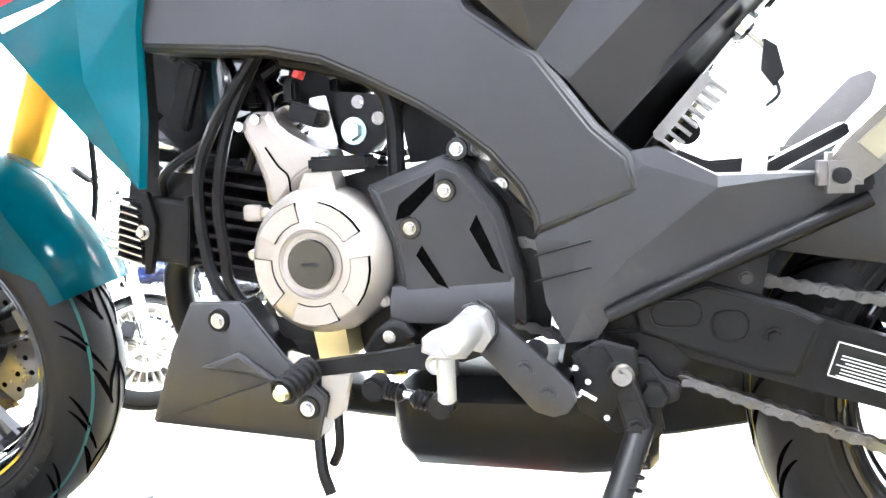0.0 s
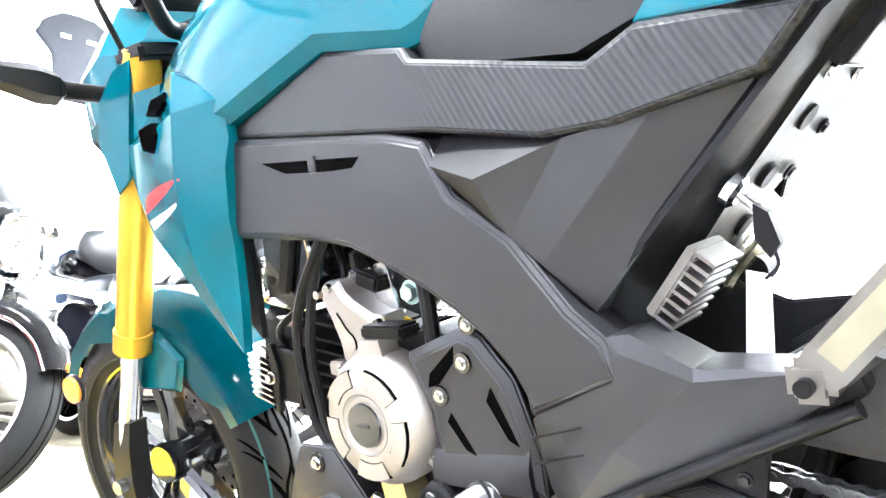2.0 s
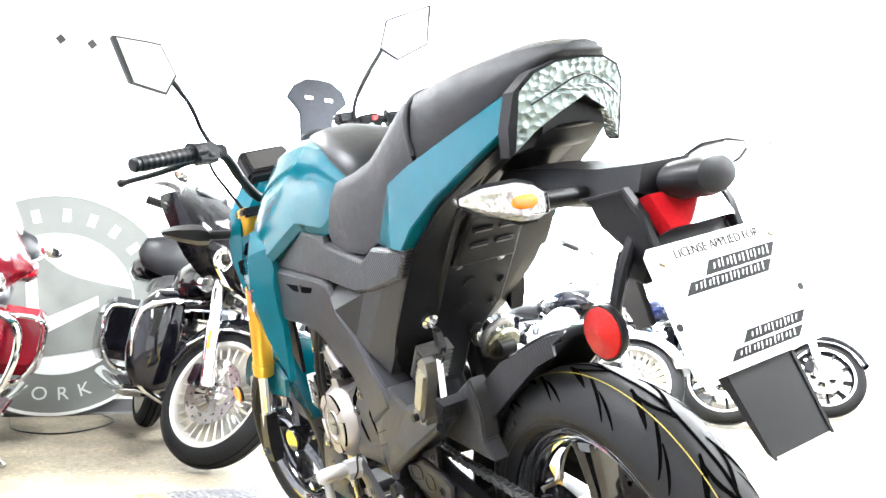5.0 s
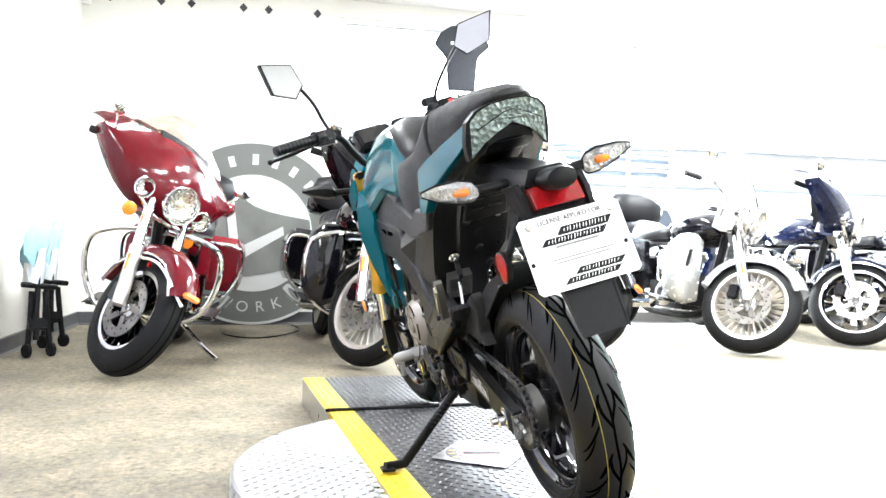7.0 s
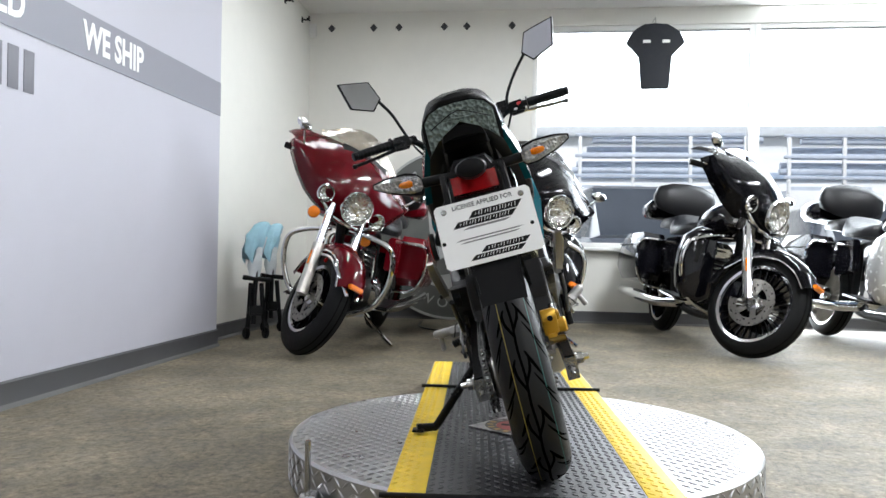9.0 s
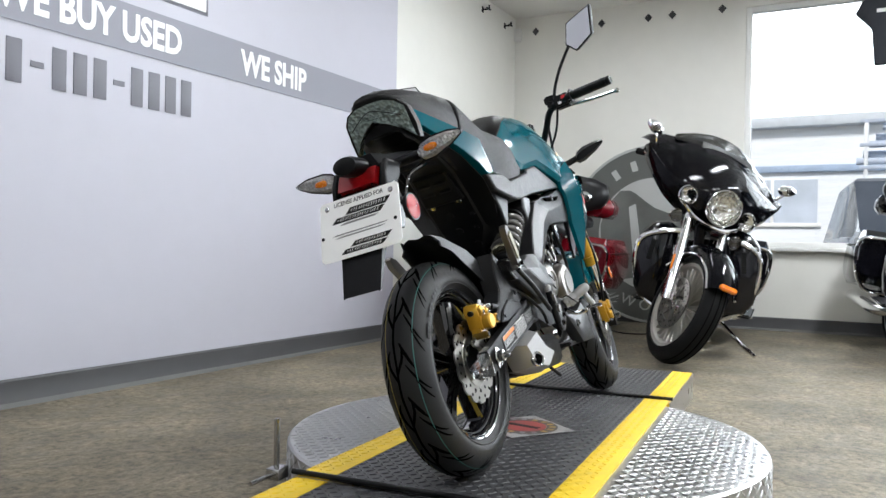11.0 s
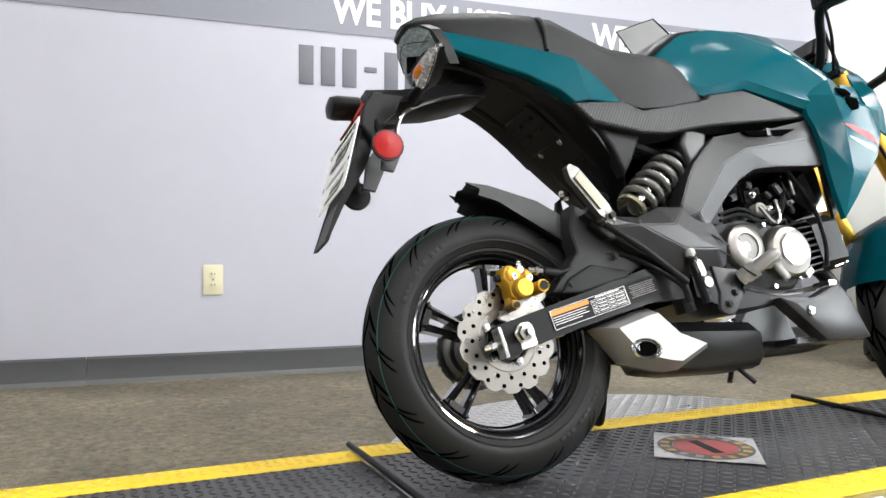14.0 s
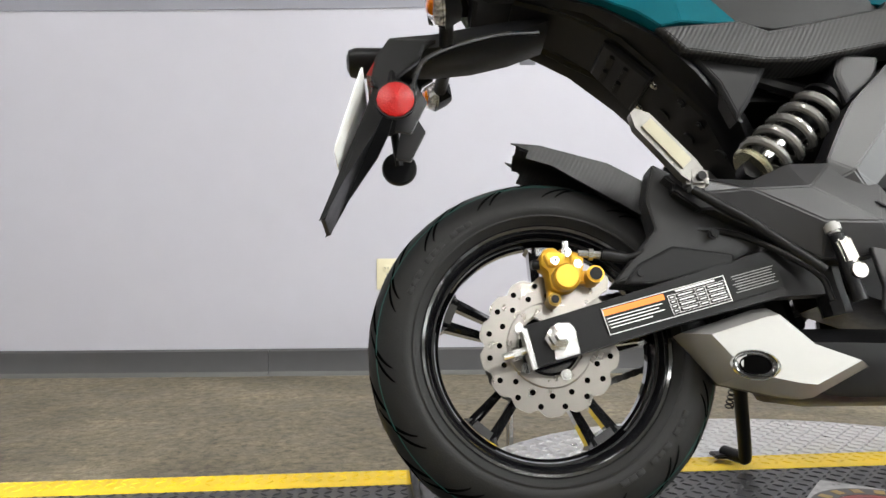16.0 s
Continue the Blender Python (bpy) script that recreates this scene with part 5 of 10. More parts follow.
for s, yo in ((-1, 0.086), (1, 0.102)):
    # long wedge from the pivot to the tail of the hugger
    wg = [[(x, s * (y - d), z) for x, z, y in ((0.630, 0.548, 0.040), (0.606, 0.532, 0.049), (0.612, 0.519, 0.053), (0.576, 0.505, 0.060), (0.452, 0.424, 0.070), (0.404, 0.452, 0.068), (0.495, 0.508, 0.060), (0.590, 0.541, 0.048))] for d in (0.0, 0.004)]
    part("hugger_wing", soften(loft(wg), 0.001, 0.3), HUGC, bike, "carbon-textured side of the hugger", angle=20)
    ho = [(0.305, 0.372), (0.318, 0.420), (0.372, 0.452), (0.445, 0.490), (0.458, 0.440), (0.449, 0.395), (0.510, 0.322), (0.440, 0.318), (0.345, 0.352)]
    if s < 0:
        ho = ho[1:5] + [(0.452, 0.400), (0.468, 0.372), (0.400, 0.381), (0.330, 0.392)]
    hsd = part("hugger_side", soften(plate(ho, s * 0.060, s * yo, chamfer=0.010, lift=0.005), 0.002, 0.3), HUGM, bike, "dark grey plastic hugger side plate")
    if s > 0:
        part("hugger_lip", soften(plate([(0.350, 0.358), (0.431, 0.370), (0.480, 0.345), (0.500, 0.318), (0.46, 0.318), (0.35, 0.345)], s * (yo + 0.005), s * (yo + 0.009), chamfer=0.003, lift=0.002), 0.001, 0.4), BLACK, hsd)
        for x, z in ((0.374, 0.386), (0.478, 0.333)):
            part("hugger_bolt", bolt((x, s * (yo + 0.010), z), (0, s, 0), 0.0055, 0.004), BLACK, hsd)

# swingarm
for s in (-1, 1):
    secs = []
    for x, z, h, y, w in ((0.225, 0.335, 0.030, 0.088, 0.028), (0.30, 0.330, 0.031, 0.098, 0.026), (0.45, 0.289, 0.027, 0.103, 0.022), (0.60, 0.2455, 0.0265, 0.104, 0.022), (0.627, 0.238, 0.0265, 0.104, 0.022)):
        secs.append([(x + 0.006, s * (y - w / 2), z + h), (x + 0.010, s * (y + w / 2), z + h), (x - 0.006, s * (y + w / 2), z - h), (x - 0.006, s * (y - w / 2), z - h)])
    sw = part("swingarm", soften(loft(secs), 0.003, 0.5), BLACK, bike, "satin black box-section swingarm")
    e = 0.116
    part("end_plate", soften(plate([(0.632, 0.262), (0.6385, 0.260), (0.627, 0.208), (0.6205, 0.210)], s * 0.090, s * (e + 0.0015)), 0.0008, 0.5), STEEL, sw, "bright steel end plate")
    part("adjuster_plate", soften(plate([(0.578, 0.268), (0.594, 0.267), (0.601, 0.260), (0.597, 0.220), (0.565, 0.228), (0.571, 0.262)], s * 0.114, s * (e + 0.0022)), 0.001, 0.5), STEEL, sw, "bright chain adjuster plate")
    part("axle_nut", lathe([(0, 0.030), (0.007, 0.030), (0.008, 0.018), (0.0135, 0.016), (0.0135, 0.004), (0.017, 0.002), (0.017, 0)], (RX, s * (e + 0.003), AZ), (0, s, 0), seg=6 if s > 0 else 12), STEEL, sw, "steel axle nut")
    part("adjuster_bolt", cyl((0.632, s * 0.103, 0.235), (0.662, s * 0.103, 0.226), 0.005, seg=10, bm=cyl((0.640, s * 0.103, 0.2325), (0.649, s * 0.103, 0.230), 0.0085, seg=6)), STEEL, sw)


def arm_sticker(s, x, z, w, h, tilt, parts, frame_label):
    m = Matrix.Translation((x, s * 0.1155, z)) @ Matrix.Rotation(radians(tilt), 4, "Y") @ pose(0, 0, 0, 90, 0, 0 if s < 0 else 180)
    st = part("arm_sticker", plate([(-w / 2, -h / 2), (w / 2, -h / 2), (w / 2, h / 2), (-w / 2, h / 2)], -0.0002, 0.0008, plane="xy"), INK, bike, frame_label, m=m)
    for px, py, pw, ph, material in parts:
        part("print_bar", plate([(-pw / 2, -ph / 2), (pw / 2, -ph / 2), (pw / 2, ph / 2), (-pw / 2, ph / 2)], 0.0009, 0.0012, plane="xy"), material, st, m=m @ Matrix.Translation((px, py, 0)))
    return st, m


rows = [(-0.0785, 0.0115, 0.084, 0.008, ORANGEINK), (-0.036, 0.0172, 0.170, 0.0008, WHITEINK), (-0.036, -0.0172, 0.170, 0.0008, WHITEINK), (-0.121, 0, 0.0008, 0.035, WHITEINK), (0.049, 0, 0.0008, 0.035, WHITEINK)]
rows += [(-0.080 + dx, 0.0035 - 0.0042 * k, w, 0.0011, WHITEINK) for k, (dx, w) in enumerate(((0, 0.076), (-0.003, 0.070), (0, 0.076), (-0.008, 0.058)))]
rows += [(0.008, 0.0145, 0.055, 0.0022, WHITEINK)] + [(0.008, 0.011 - 0.0062 * j, 0.080, 0.0005, WHITEINK) for j in range(5)] + [(x, -0.0013, 0.0005, 0.0248, WHITEINK) for x in (-0.032, -0.022, 0.006, 0.020, 0.048)]
rows += [(x, 0.0081 - 0.0062 * j, w, 0.0016, WHITEINK) for j in range(4) for x, w in ((-0.027, 0.005), (-0.008, 0.02), (0.013, 0.009), (0.034, 0.021))]
rows += [(0.088 - 0.001 * (k % 2), 0.0125 - 0.0036 * k, 0.060 - 0.004 * (k % 3), 0.0011, GREYINK) for k in range(7)]
arm_sticker(1, 0.4125, 0.2985, 0.246, 0.037, 14.6, rows, "black tyre data sticker with orange and white print")
st, sm = arm_sticker(-1, 0.452, 0.290, 0.10, 0.030, 16, [(0, 0.0142, 0.097, 0.0009, WHITEINK), (0, -0.0142, 0.097, 0.0009, WHITEINK), (-0.0485, 0, 0.0009, 0.028, WHITEINK), (0.0485, 0, 0.0009, 0.028, WHITEINK)] + [(-0.002 * (k % 2), 0.0042 - 0.0028 * k, 0.086 - 0.004 * (k % 3), 0.0008, WHITEINK) for k in range(7)], "black chain sticker with a white printed frame")
words("CHAIN", 0.0075, sm @ Matrix.Translation((0.0, 0.0098, 0.001)), WHITEINK, st)
for s in (-1,):
    part("guard_plate", soften(plate([(0.250, 0.345), (0.310, 0.366), (0.376, 0.347), (0.398, 0.336), (0.380, 0.288), (0.350, 0.292), (0.256, 0.322)], s * 0.116, s * 0.122, chamfer=0.004, lift=0.003), 0.001, 0.4), BLACK, bike, "black pressed swingarm guard plate")
    for x, z, w, h in ((0.286, 0.339, 0.040, 0.022), (0.328, 0.332, 0.028, 0.024)):
        o = [(x + (w / 2 - 0.009) * cx + 0.009 * math.cos(radians(a)), z + (h / 2 - 0.009) * cz + 0.009 * math.sin(radians(a)) - 0.05 * (x - 0.3)) for cx, cz, a0 in ((1, 1, 0), (-1, 1, 90), (-1, -1, 180), (1, -1, 270)) for a in (a0, a0 + 45, a0 + 90)]
        part("guard_recess", tube([(u, s * 0.1252, q) for u, q in o + o[:1]], 0.0012, seg=6, curved=False), BLACK, bike, "pressed rim in the guard plate")
    part("guard_bolt", bolt((0.361, s * 0.125, 0.322), (0, s, 0), 0.006, 0.004), BLACK, bike)
    part("chain_guard_tab", soften(plate([(0.305, 0.372), (0.358, 0.388), (0.352, 0.352), (0.318, 0.352)], s * 0.110, s * 0.118), 0.001, 0.5), BLACK, bike)
    part("tab_bolt", bolt((0.340, s * 0.1185, 0.369), (0, s, 0), 0.0042, 0.005), DARK, bike)

# chain and sprockets
SPR_Y = -0.083
FS, FR, RR = Vector((0.135, 0, 0.362)), 0.036, 0.071
sp = part("rear_sprocket", lathe([(0.03, -0.003), (RR - 0.004, -0.003), (RR - 0.004, 0.003), (0.03, 0.003)], (RX, SPR_Y, AZ), (0, 1, 0), seg=64, close=True), STEEL, rear_wheel, "steel rear sprocket")
for k in range(30):
    a = 2 * math.pi * k / 30
    part("tooth", loft([[(RX + (RR - 0.005) * math.cos(a - 0.06), y, AZ + (RR - 0.005) * math.sin(a - 0.06)), (RX + (RR - 0.005) * math.cos(a + 0.06), y, AZ + (RR - 0.005) * math.sin(a + 0.06)), (RX + (RR + 0.004) * math.cos(a + 0.02), y, AZ + (RR + 0.004) * math.sin(a + 0.02)), (RX + (RR + 0.004) * math.cos(a - 0.02), y, AZ + (RR + 0.004) * math.sin(a - 0.02))] for y in (SPR_Y - 0.0025, SPR_Y + 0.0025)]), STEEL, sp)
part("cush_hub", lathe([(0, -0.075), (0.040, -0.075), (0.048, -0.068), (0.050, -0.045), (0.034, -0.04)], (RX, 0, AZ), (0, 1, 0), seg=40), ENGINE, rear_wheel)


def chain():
    root = part("drive_chain", cyl((0.135, SPR_Y - 0.006, 0.362), (0.135, SPR_Y + 0.006, 0.362), 0.012, seg=16), CHAINM, bike, "oiled steel drive chain")
    c0, c1 = Vector((FS.x, 0, FS.z)), Vector((RX, 0, AZ))
    d = c1 - c0
    dist, ang = d.length, math.atan2(d.z, d.x)
    off = math.asin((RR - FR) / dist)
    pts = []
    up = ang + math.pi / 2 + off
    dn = ang - math.pi / 2 - off
    tan = math.sqrt(dist**2 - (RR - FR) ** 2)
    seg = [("l", c0 + FR * Vector((math.cos(up), 0, math.sin(up))), c1 + RR * Vector((math.cos(up), 0, math.sin(up)))),
           ("a", c1, RR, up, dn), ("l", c1 + RR * Vector((math.cos(dn), 0, math.sin(dn))), c0 + FR * Vector((math.cos(dn), 0, math.sin(dn)))), ("a", c0, FR, dn, dn - (math.pi + 2 * off - 2 * math.pi) * 0 - (2 * math.pi - (up - dn)))]
    pitch = 0.0127
    path = []
    for q in seg:
        if q[0] == "l":
            n = int((q[2] - q[1]).length / 0.002)
            path += [q[1] + (q[2] - q[1]) * k / n for k in range(n)]
        else:
            n = max(8, int(abs(q[3] - q[4]) * q[2] / 0.002))
            path += [q[1] + q[2] * Vector((math.cos(q[3] + (q[4] - q[3]) * k / n), 0, math.sin(q[3] + (q[4] - q[3]) * k / n))) for k in range(n)]
    pins, acc = [path[0]], 0.0
    for a, b in zip(path, path[1:]):
        acc += (b - a).length
        if acc >= pitch:
            pins.append(b)
            acc = 0.0
    protos = {}
    for k, (a, b) in enumerate(zip(pins, pins[1:])):
        wide = k % 2
        if wide not in protos:
            y = 0.0062 if wide else 0.0044
            L = pitch
            bm = None
            for s in (-1, 1):
                ol = [(0.0045 * math.cos(t) + (0 if math.cos(t) < 0 else 0), 0.0052 * math.sin(t)) for t in ()]
                o = []
                for t in range(7):
                    th = math.pi / 2 + math.pi * t / 6
                    o.append((0.0054 * math.cos(th), 0.0054 * math.sin(th)))
                o.append((L / 2, -0.0036))
                for t in range(7):
                    th = -math.pi / 2 + math.pi * t / 6
                    o.append((L + 0.0054 * math.cos(th), 0.0054 * math.sin(th)))
                o.append((L / 2, 0.0036))
                bm = plate(o, s * (y - 0.0007), s * (y + 0.0007), bm=bm)
            if wide:
                for x in (0, L):
                    bm = cyl((x, -0.0085, 0), (x, 0.0085, 0), 0.0026, seg=10, bm=bm)
            else:
                bm = cyl((0, -0.004, 0), (0, 0.004, 0), 0.004, seg=10, bm=bm)
            protos[wide] = part("link", bm, CHAINM, root)
            ob = protos[wide]
        else:
            ob = None
        th = math.atan2(b.z - a.z, b.x - a.x)
        m = Matrix.Translation((a.x, SPR_Y, a.z)) @ Matrix.Rotation(-th, 4, "Y")
        if ob is not None:
            ob.matrix_basis = m
        else:
            shared("link", protos[wide], root, m)


chain()

BRASSB = mat("dull_brass", (0.22, 0.14, 0.03), 0.35, metal=0.7)
# rear brake: caliper, carrier, hose
cal = part("rear_caliper", soften(plate([(0.606, 0.362), (0.600, 0.372), (0.586, 0.373), (0.580, 0.366), (0.560, 0.368), (0.548, 0.360), (0.550, 0.342), (0.556, 0.322), (0.566, 0.313), (0.588, 0.311), (0.596, 0.318), (0.598, 0.340), (0.608, 0.348)], 0.066, 0.098, chamfer=0.003, lift=0.003), 0.002, 0.4), GOLD, bike, "gold anodised rear brake caliper", angle=50)
part("caliper_bridge", soften(plate([(0.604, 0.360), (0.596, 0.368), (0.574, 0.362), (0.578, 0.346), (0.598, 0.344)], 0.097, 0.106, chamfer=0.003, lift=0.002), 0.0015, 0.4), GOLD, cal)
part("caliper_bridge", soften(plate([(0.568, 0.362), (0.552, 0.358), (0.550, 0.344), (0.566, 0.340)], 0.097, 0.105, chamfer=0.003, lift=0.002), 0.0015, 0.4), GOLD, cal)
part("piston_boss", lathe([(0, 0.020), (0.015, 0.020), (0.018, 0.016), (0.018, 0)], (0.576, 0.100, 0.329), (0, 1, 0), seg=28), GOLD, cal)
part("slide_boss", cyl((0.538, 0.072, 0.332), (0.538, 0.118, 0.332), 0.0115, seg=20, bevel=0.002), GOLD, cal)
part("slide_web", soften(box(0.026, 0.022, 0.018, (0.552, 0.084, 0.333)), 0.003, 0.5), GOLD, cal)
# dark disc for the shaded bore of the slide boss
part("slide_hole_disc", cyl((0.538, 0.1185, 0.332), (0.538, 0.120, 0.332), 0.0085, seg=20), INK, cal)
part("pad_boss", cyl((0.592, 0.072, 0.300), (0.592, 0.110, 0.300), 0.0085, seg=18, bevel=0.002), BRASSB, cal, "dark brass slide pin")
part("pin_socket", cyl((0.592, 0.1095, 0.300), (0.592, 0.1112, 0.300), 0.0055, seg=16), BLACK, cal)
part("pin_web", soften(box(0.016, 0.022, 0.020, (0.589, 0.082, 0.309)), 0.003, 0.5), GOLD, cal)
part("bleed_nipple", cyl((0.572, 0.095, 0.366), (0.572, 0.095, 0.381), 0.006, 0.005, seg=8), STEEL, cal)
part("bleed_base", cyl((0.572, 0.095, 0.358), (0.572, 0.095, 0.370), 0.009, seg=8), STEEL, cal)
part("banjo_bolt", cyl((0.556, 0.098, 0.364), (0.526, 0.098, 0.362), 0.0055, seg=8, bm=cyl((0.542, 0.098, 0.363), (0.536, 0.098, 0.3626), 0.0085, seg=8)), STEEL, cal)
part("pad_pin", cyl((0.603, 0.085, 0.352), (0.617, 0.085, 0.352), 0.0065, seg=12, bevel=0.001), BLACK, cal)
for x, z in ((0.589, 0.352), (0.559, 0.348)):
    part("caliper_bolt", bolt((x, 0.1075, z), (0, 1, 0), 0.0042, 0.003), STEEL, cal)
    part("bolt_socket", cyl((x, 0.1104, z), (x, 0.1112, z), 0.0022, seg=6), INK, cal)
part("caliper_carrier", soften(plate([(0.600, 0.275), (0.616, 0.281), (0.612, 0.294), (0.575, 0.312), (0.526, 0.343), (0.512, 0.337), (0.514, 0.318), (0.555, 0.290), (0.580, 0.266)], 0.072, 0.080), 0.0015, 0.5), DISC, bike, "steel caliper carrier")
part("hose_sleeve", cyl((0.526, 0.098, 0.362), (0.490, 0.098, 0.357), 0.0085, seg=14, bevel=0.002), BLACK, bike)
part("rear_brake_hose", tube([(0.523, 0.098, 0.362), (0.48, 0.10, 0.360), (0.42, 0.10, 0.390), (0.34, 0.11, 0.385), (0.25, 0.125, 0.33), (0.235, 0.13, 0.29)], 0.0045, seg=8), BLACK, bike)

# rear shock
PALEGOLD = mat("pale_gold_plating", (0.62, 0.58, 0.40), 0.25, metal=0.9, var=0.15, scale=120)
sa, sb = Vector((0.297, 0.076, 0.488)), Vector((0.150, 0.076, 0.611))
sd = (sb - sa).normalized()
shock = part("rear_shock", cyl(sa, sb, 0.012, seg=16), STEEL, bike, "rear shock absorber with a dark coil spring")
part("damper_body", cyl(sa + sd * 0.07, sb + sd * 0.02, 0.02, seg=24, bevel=0.002), BLACK, shock)
side_v = sd.orthogonal().normalized()
side_w = sd.cross(side_v)
turns, pts = 5.0, []
for k in range(int(turns * 18) + 1):
    a = 2 * math.pi * k / 18
    pts.append(sa + sd * (0.018 + 0.135 * k / (turns * 18)) + 0.0325 * (math.cos(a) * side_v + math.sin(a) * side_w))
part("coil_spring", tube(pts, 0.0072, seg=10, curved=False), SPRING, shock, "dark grey coil spring")
part("spring_seat", lathe([(0.012, 0), (0.031, 0), (0.034, 0.004), (0.031, 0.010), (0.014, 0.014)], sa + sd * 0.004, sd, seg=28), PALEGOLD, shock, "pale gold lower spring seat")
part("top_cap", lathe([(0.02, 0), (0.036, 0), (0.036, 0.008), (0.02, 0.016)], sa + sd * 0.158, sd, seg=28), BLACK, shock)
part("lower_eye", cyl(sa + Vector((0, -0.014, 0)), sa + Vector((0, 0.014, 0)), 0.014, seg=20), BLACK, shock)

# chassis spine behind the covers
fr = tube([(-0.38, 0, 0.74), (-0.20, 0, 0.66), (0.02, 0, 0.62), (0.16, 0, 0.55), (0.215, 0, 0.42), (0.22, 0, 0.33)], 0.032, seg=12)
for s in (-1, 1):
    tube([(0.08, s * 0.05, 0.60), (0.25, s * 0.07, 0.63), (0.42, s * 0.075, 0.70), (0.60, s * 0.06, 0.79)], 0.012, seg=8, bm=fr)
    tube([(0.20, s * 0.06, 0.40), (0.21, s * 0.075, 0.34), (0.20, s * 0.075, 0.28)], 0.02, seg=8, bm=fr)
    tube([(-0.36, s * 0.03, 0.70), (-0.2, s * 0.07, 0.62), (0.02, s * 0.085, 0.585), (0.15, s * 0.085, 0.50), (0.19, s * 0.08, 0.38)], 0.015, seg=8, bm=fr)
part("chassis", fr, BLACK, bike, "black steel chassis")
part("battery_box", soften(box(0.17, 0.12, 0.10, (0.20, -0.005, 0.66)), 0.006, 0.5), BLACK, bike)
part("air_box", soften(box(0.15, 0.11, 0.10, (0.04, 0, 0.62)), 0.008, 0.5), BLACK, bike)

# engine, left side first
core = soften(loft([[(x, y, z) for x, z in ((-0.10, 0.300), (0.09, 0.280), (0.175, 0.310), (0.185, 0.390), (0.13, 0.450), (0.02, 0.470), (-0.09, 0.445), (-0.115, 0.37))] for y in (-0.085, 0.085)]), 0.008, 0.5)
eng = part("engine_case", core, BLACK, bike, "black and cast alloy single-cylinder engine")
# forward-leaning cylinder with cooling fins
CYL0, CYLD = Vector((-0.085, 0, 0.405)), Vector((-0.985, 0, 0.17)).normalized()
part("cylinder", cyl(CYL0, CYL0 + CYLD * 0.15, 0.047, seg=28), BLACK, eng)
upv = Vector((0, 1, 0))
cross = CYLD.cross(upv)
for k in range(9):
    h = -0.056 + 0.014 * k
    w = 0.080 - (0.010 if k in (0, 8) else 0)
    o = [CYL0 + CYLD * t + upv * (w * u) + cross * h for t, u in ((0.012, -0.9), (0.02, -1), (0.105, -1), (0.114, -0.9), (0.114, 0.9), (0.105, 1), (0.02, 1), (0.012, 0.9))]
    part("cooling_fin", loft([o, [p + cross * 0.0034 for p in o]]), BLACK, eng)
head = soften(loft([[CYL0 + CYLD * t + upv * (0.068 * u) + cross * (0.062 * v) for u, v in ((-1, -0.7), (-0.7, -1), (0.7, -1), (1, -0.7), (1, 0.7), (0.7, 1), (-0.7, 1), (-1, 0.7))] for t in (0.118, 0.20)]), 0.006, 0.4)
part("cylinder_head", head, BLACK, eng)
part("head_cover", soften(plate([(-0.247, 0.447), (-0.201, 0.441), (-0.196, 0.430), (-0.208, 0.374), (-0.250, 0.378)], -0.060, -0.078, chamfer=0.003, lift=0.002), 0.0015, 0.4), BLACK, eng, "matt black cover on the cylinder head")
part("cover_edge", soften(plate([(-0.202, 0.446), (-0.194, 0.446), (-0.203, 0.372), (-0.211, 0.372)], -0.060, -0.084), 0.0015, 0.4), BLACK, eng)
for u, v in ((-1, 1), (-1, -1), (1, 1), (1, -1)):
    part("head_bolt", bolt(CYL0 + CYLD * 0.2 + upv * (0.045 * u) + cross * (0.04 * v), CYLD, 0.006, 0.008), STEEL, eng)

# generator cover
GC = (-0.036, 0.383)
gp = [(0.0, 0.022), (0.0235, 0.022), (0.0245, 0.0195), (0.0285, 0.0200), (0.0310, 0.0225), (0.0315, 0.0210), (0.0325, 0.0210), (0.0330, 0.0225), (0.054, 0.0215), (0.060, 0.0175), (0.0645, 0.010), (0.069, 0.004), (0.071, -0.004), (0.071, -0.03)]
gen = part("generator_cover", lathe(gp, (GC[0], -0.113, GC[1]), (0, -1, 0), seg=64), BRONZE, bike, "bronze-tinted round generator cover")
part("cover_cap", lathe([(0, 0.0245), (0.0225, 0.0245), (0.0235, 0.022)], (GC[0], -0.113, GC[1]), (0, -1, 0), seg=40), GLOSSB, gen, "black round centre cap")
part("cap_slot", box(0.016, 0.001, 0.003, (GC[0], -0.1377, GC[1])), DARK, gen)
RIBS = [(r, t) for r in (0.0405, 0.0575) for t in (-0.42, -0.21, 0.0, 0.21, 0.42)]
RIBS = RIBS[:5] + RIBS[:4:-1]
for k in range(5):
    m = Matrix.Translation((GC[0], 0, GC[1])) @ Matrix.Rotation(-radians(55 + 72 * k), 4, "Y")
    for nm, g0, y1, mt in (("rib_joint", 0.0009, -0.1357, SHADE_BLACK), ("cover_rib", 0.0, -0.1366, BRONZE)):
        o = [(r + (g0 if r > 0.05 else -g0), t * (1 + g0 * 20 * (r < 0.05) + g0 * 14 * (r > 0.05))) for r, t in RIBS]
        part(nm, soften(loft([[(r * math.cos(t), y, r * math.sin(t)) for r, t in o] for y in (-0.128, y1)]), 0.0004, 0.4), mt, gen, m=m)
for a, out in ((141, 0.073), (176, 0.074), (226, 0.070), (327, 0.072)):
    u, w = GC[0] + out * math.cos(radians(a)), GC[1] + out * math.sin(radians(a))
    part("cover_boss", cyl((u, -0.080, w), (u, -0.108, w), 0.0058, seg=14, bevel=0.0012, bm=bolt((u, -0.108, w), (0, -1, 0), 0.0042, 0.004)), STEEL if a < 300 else BRONZE, gen)
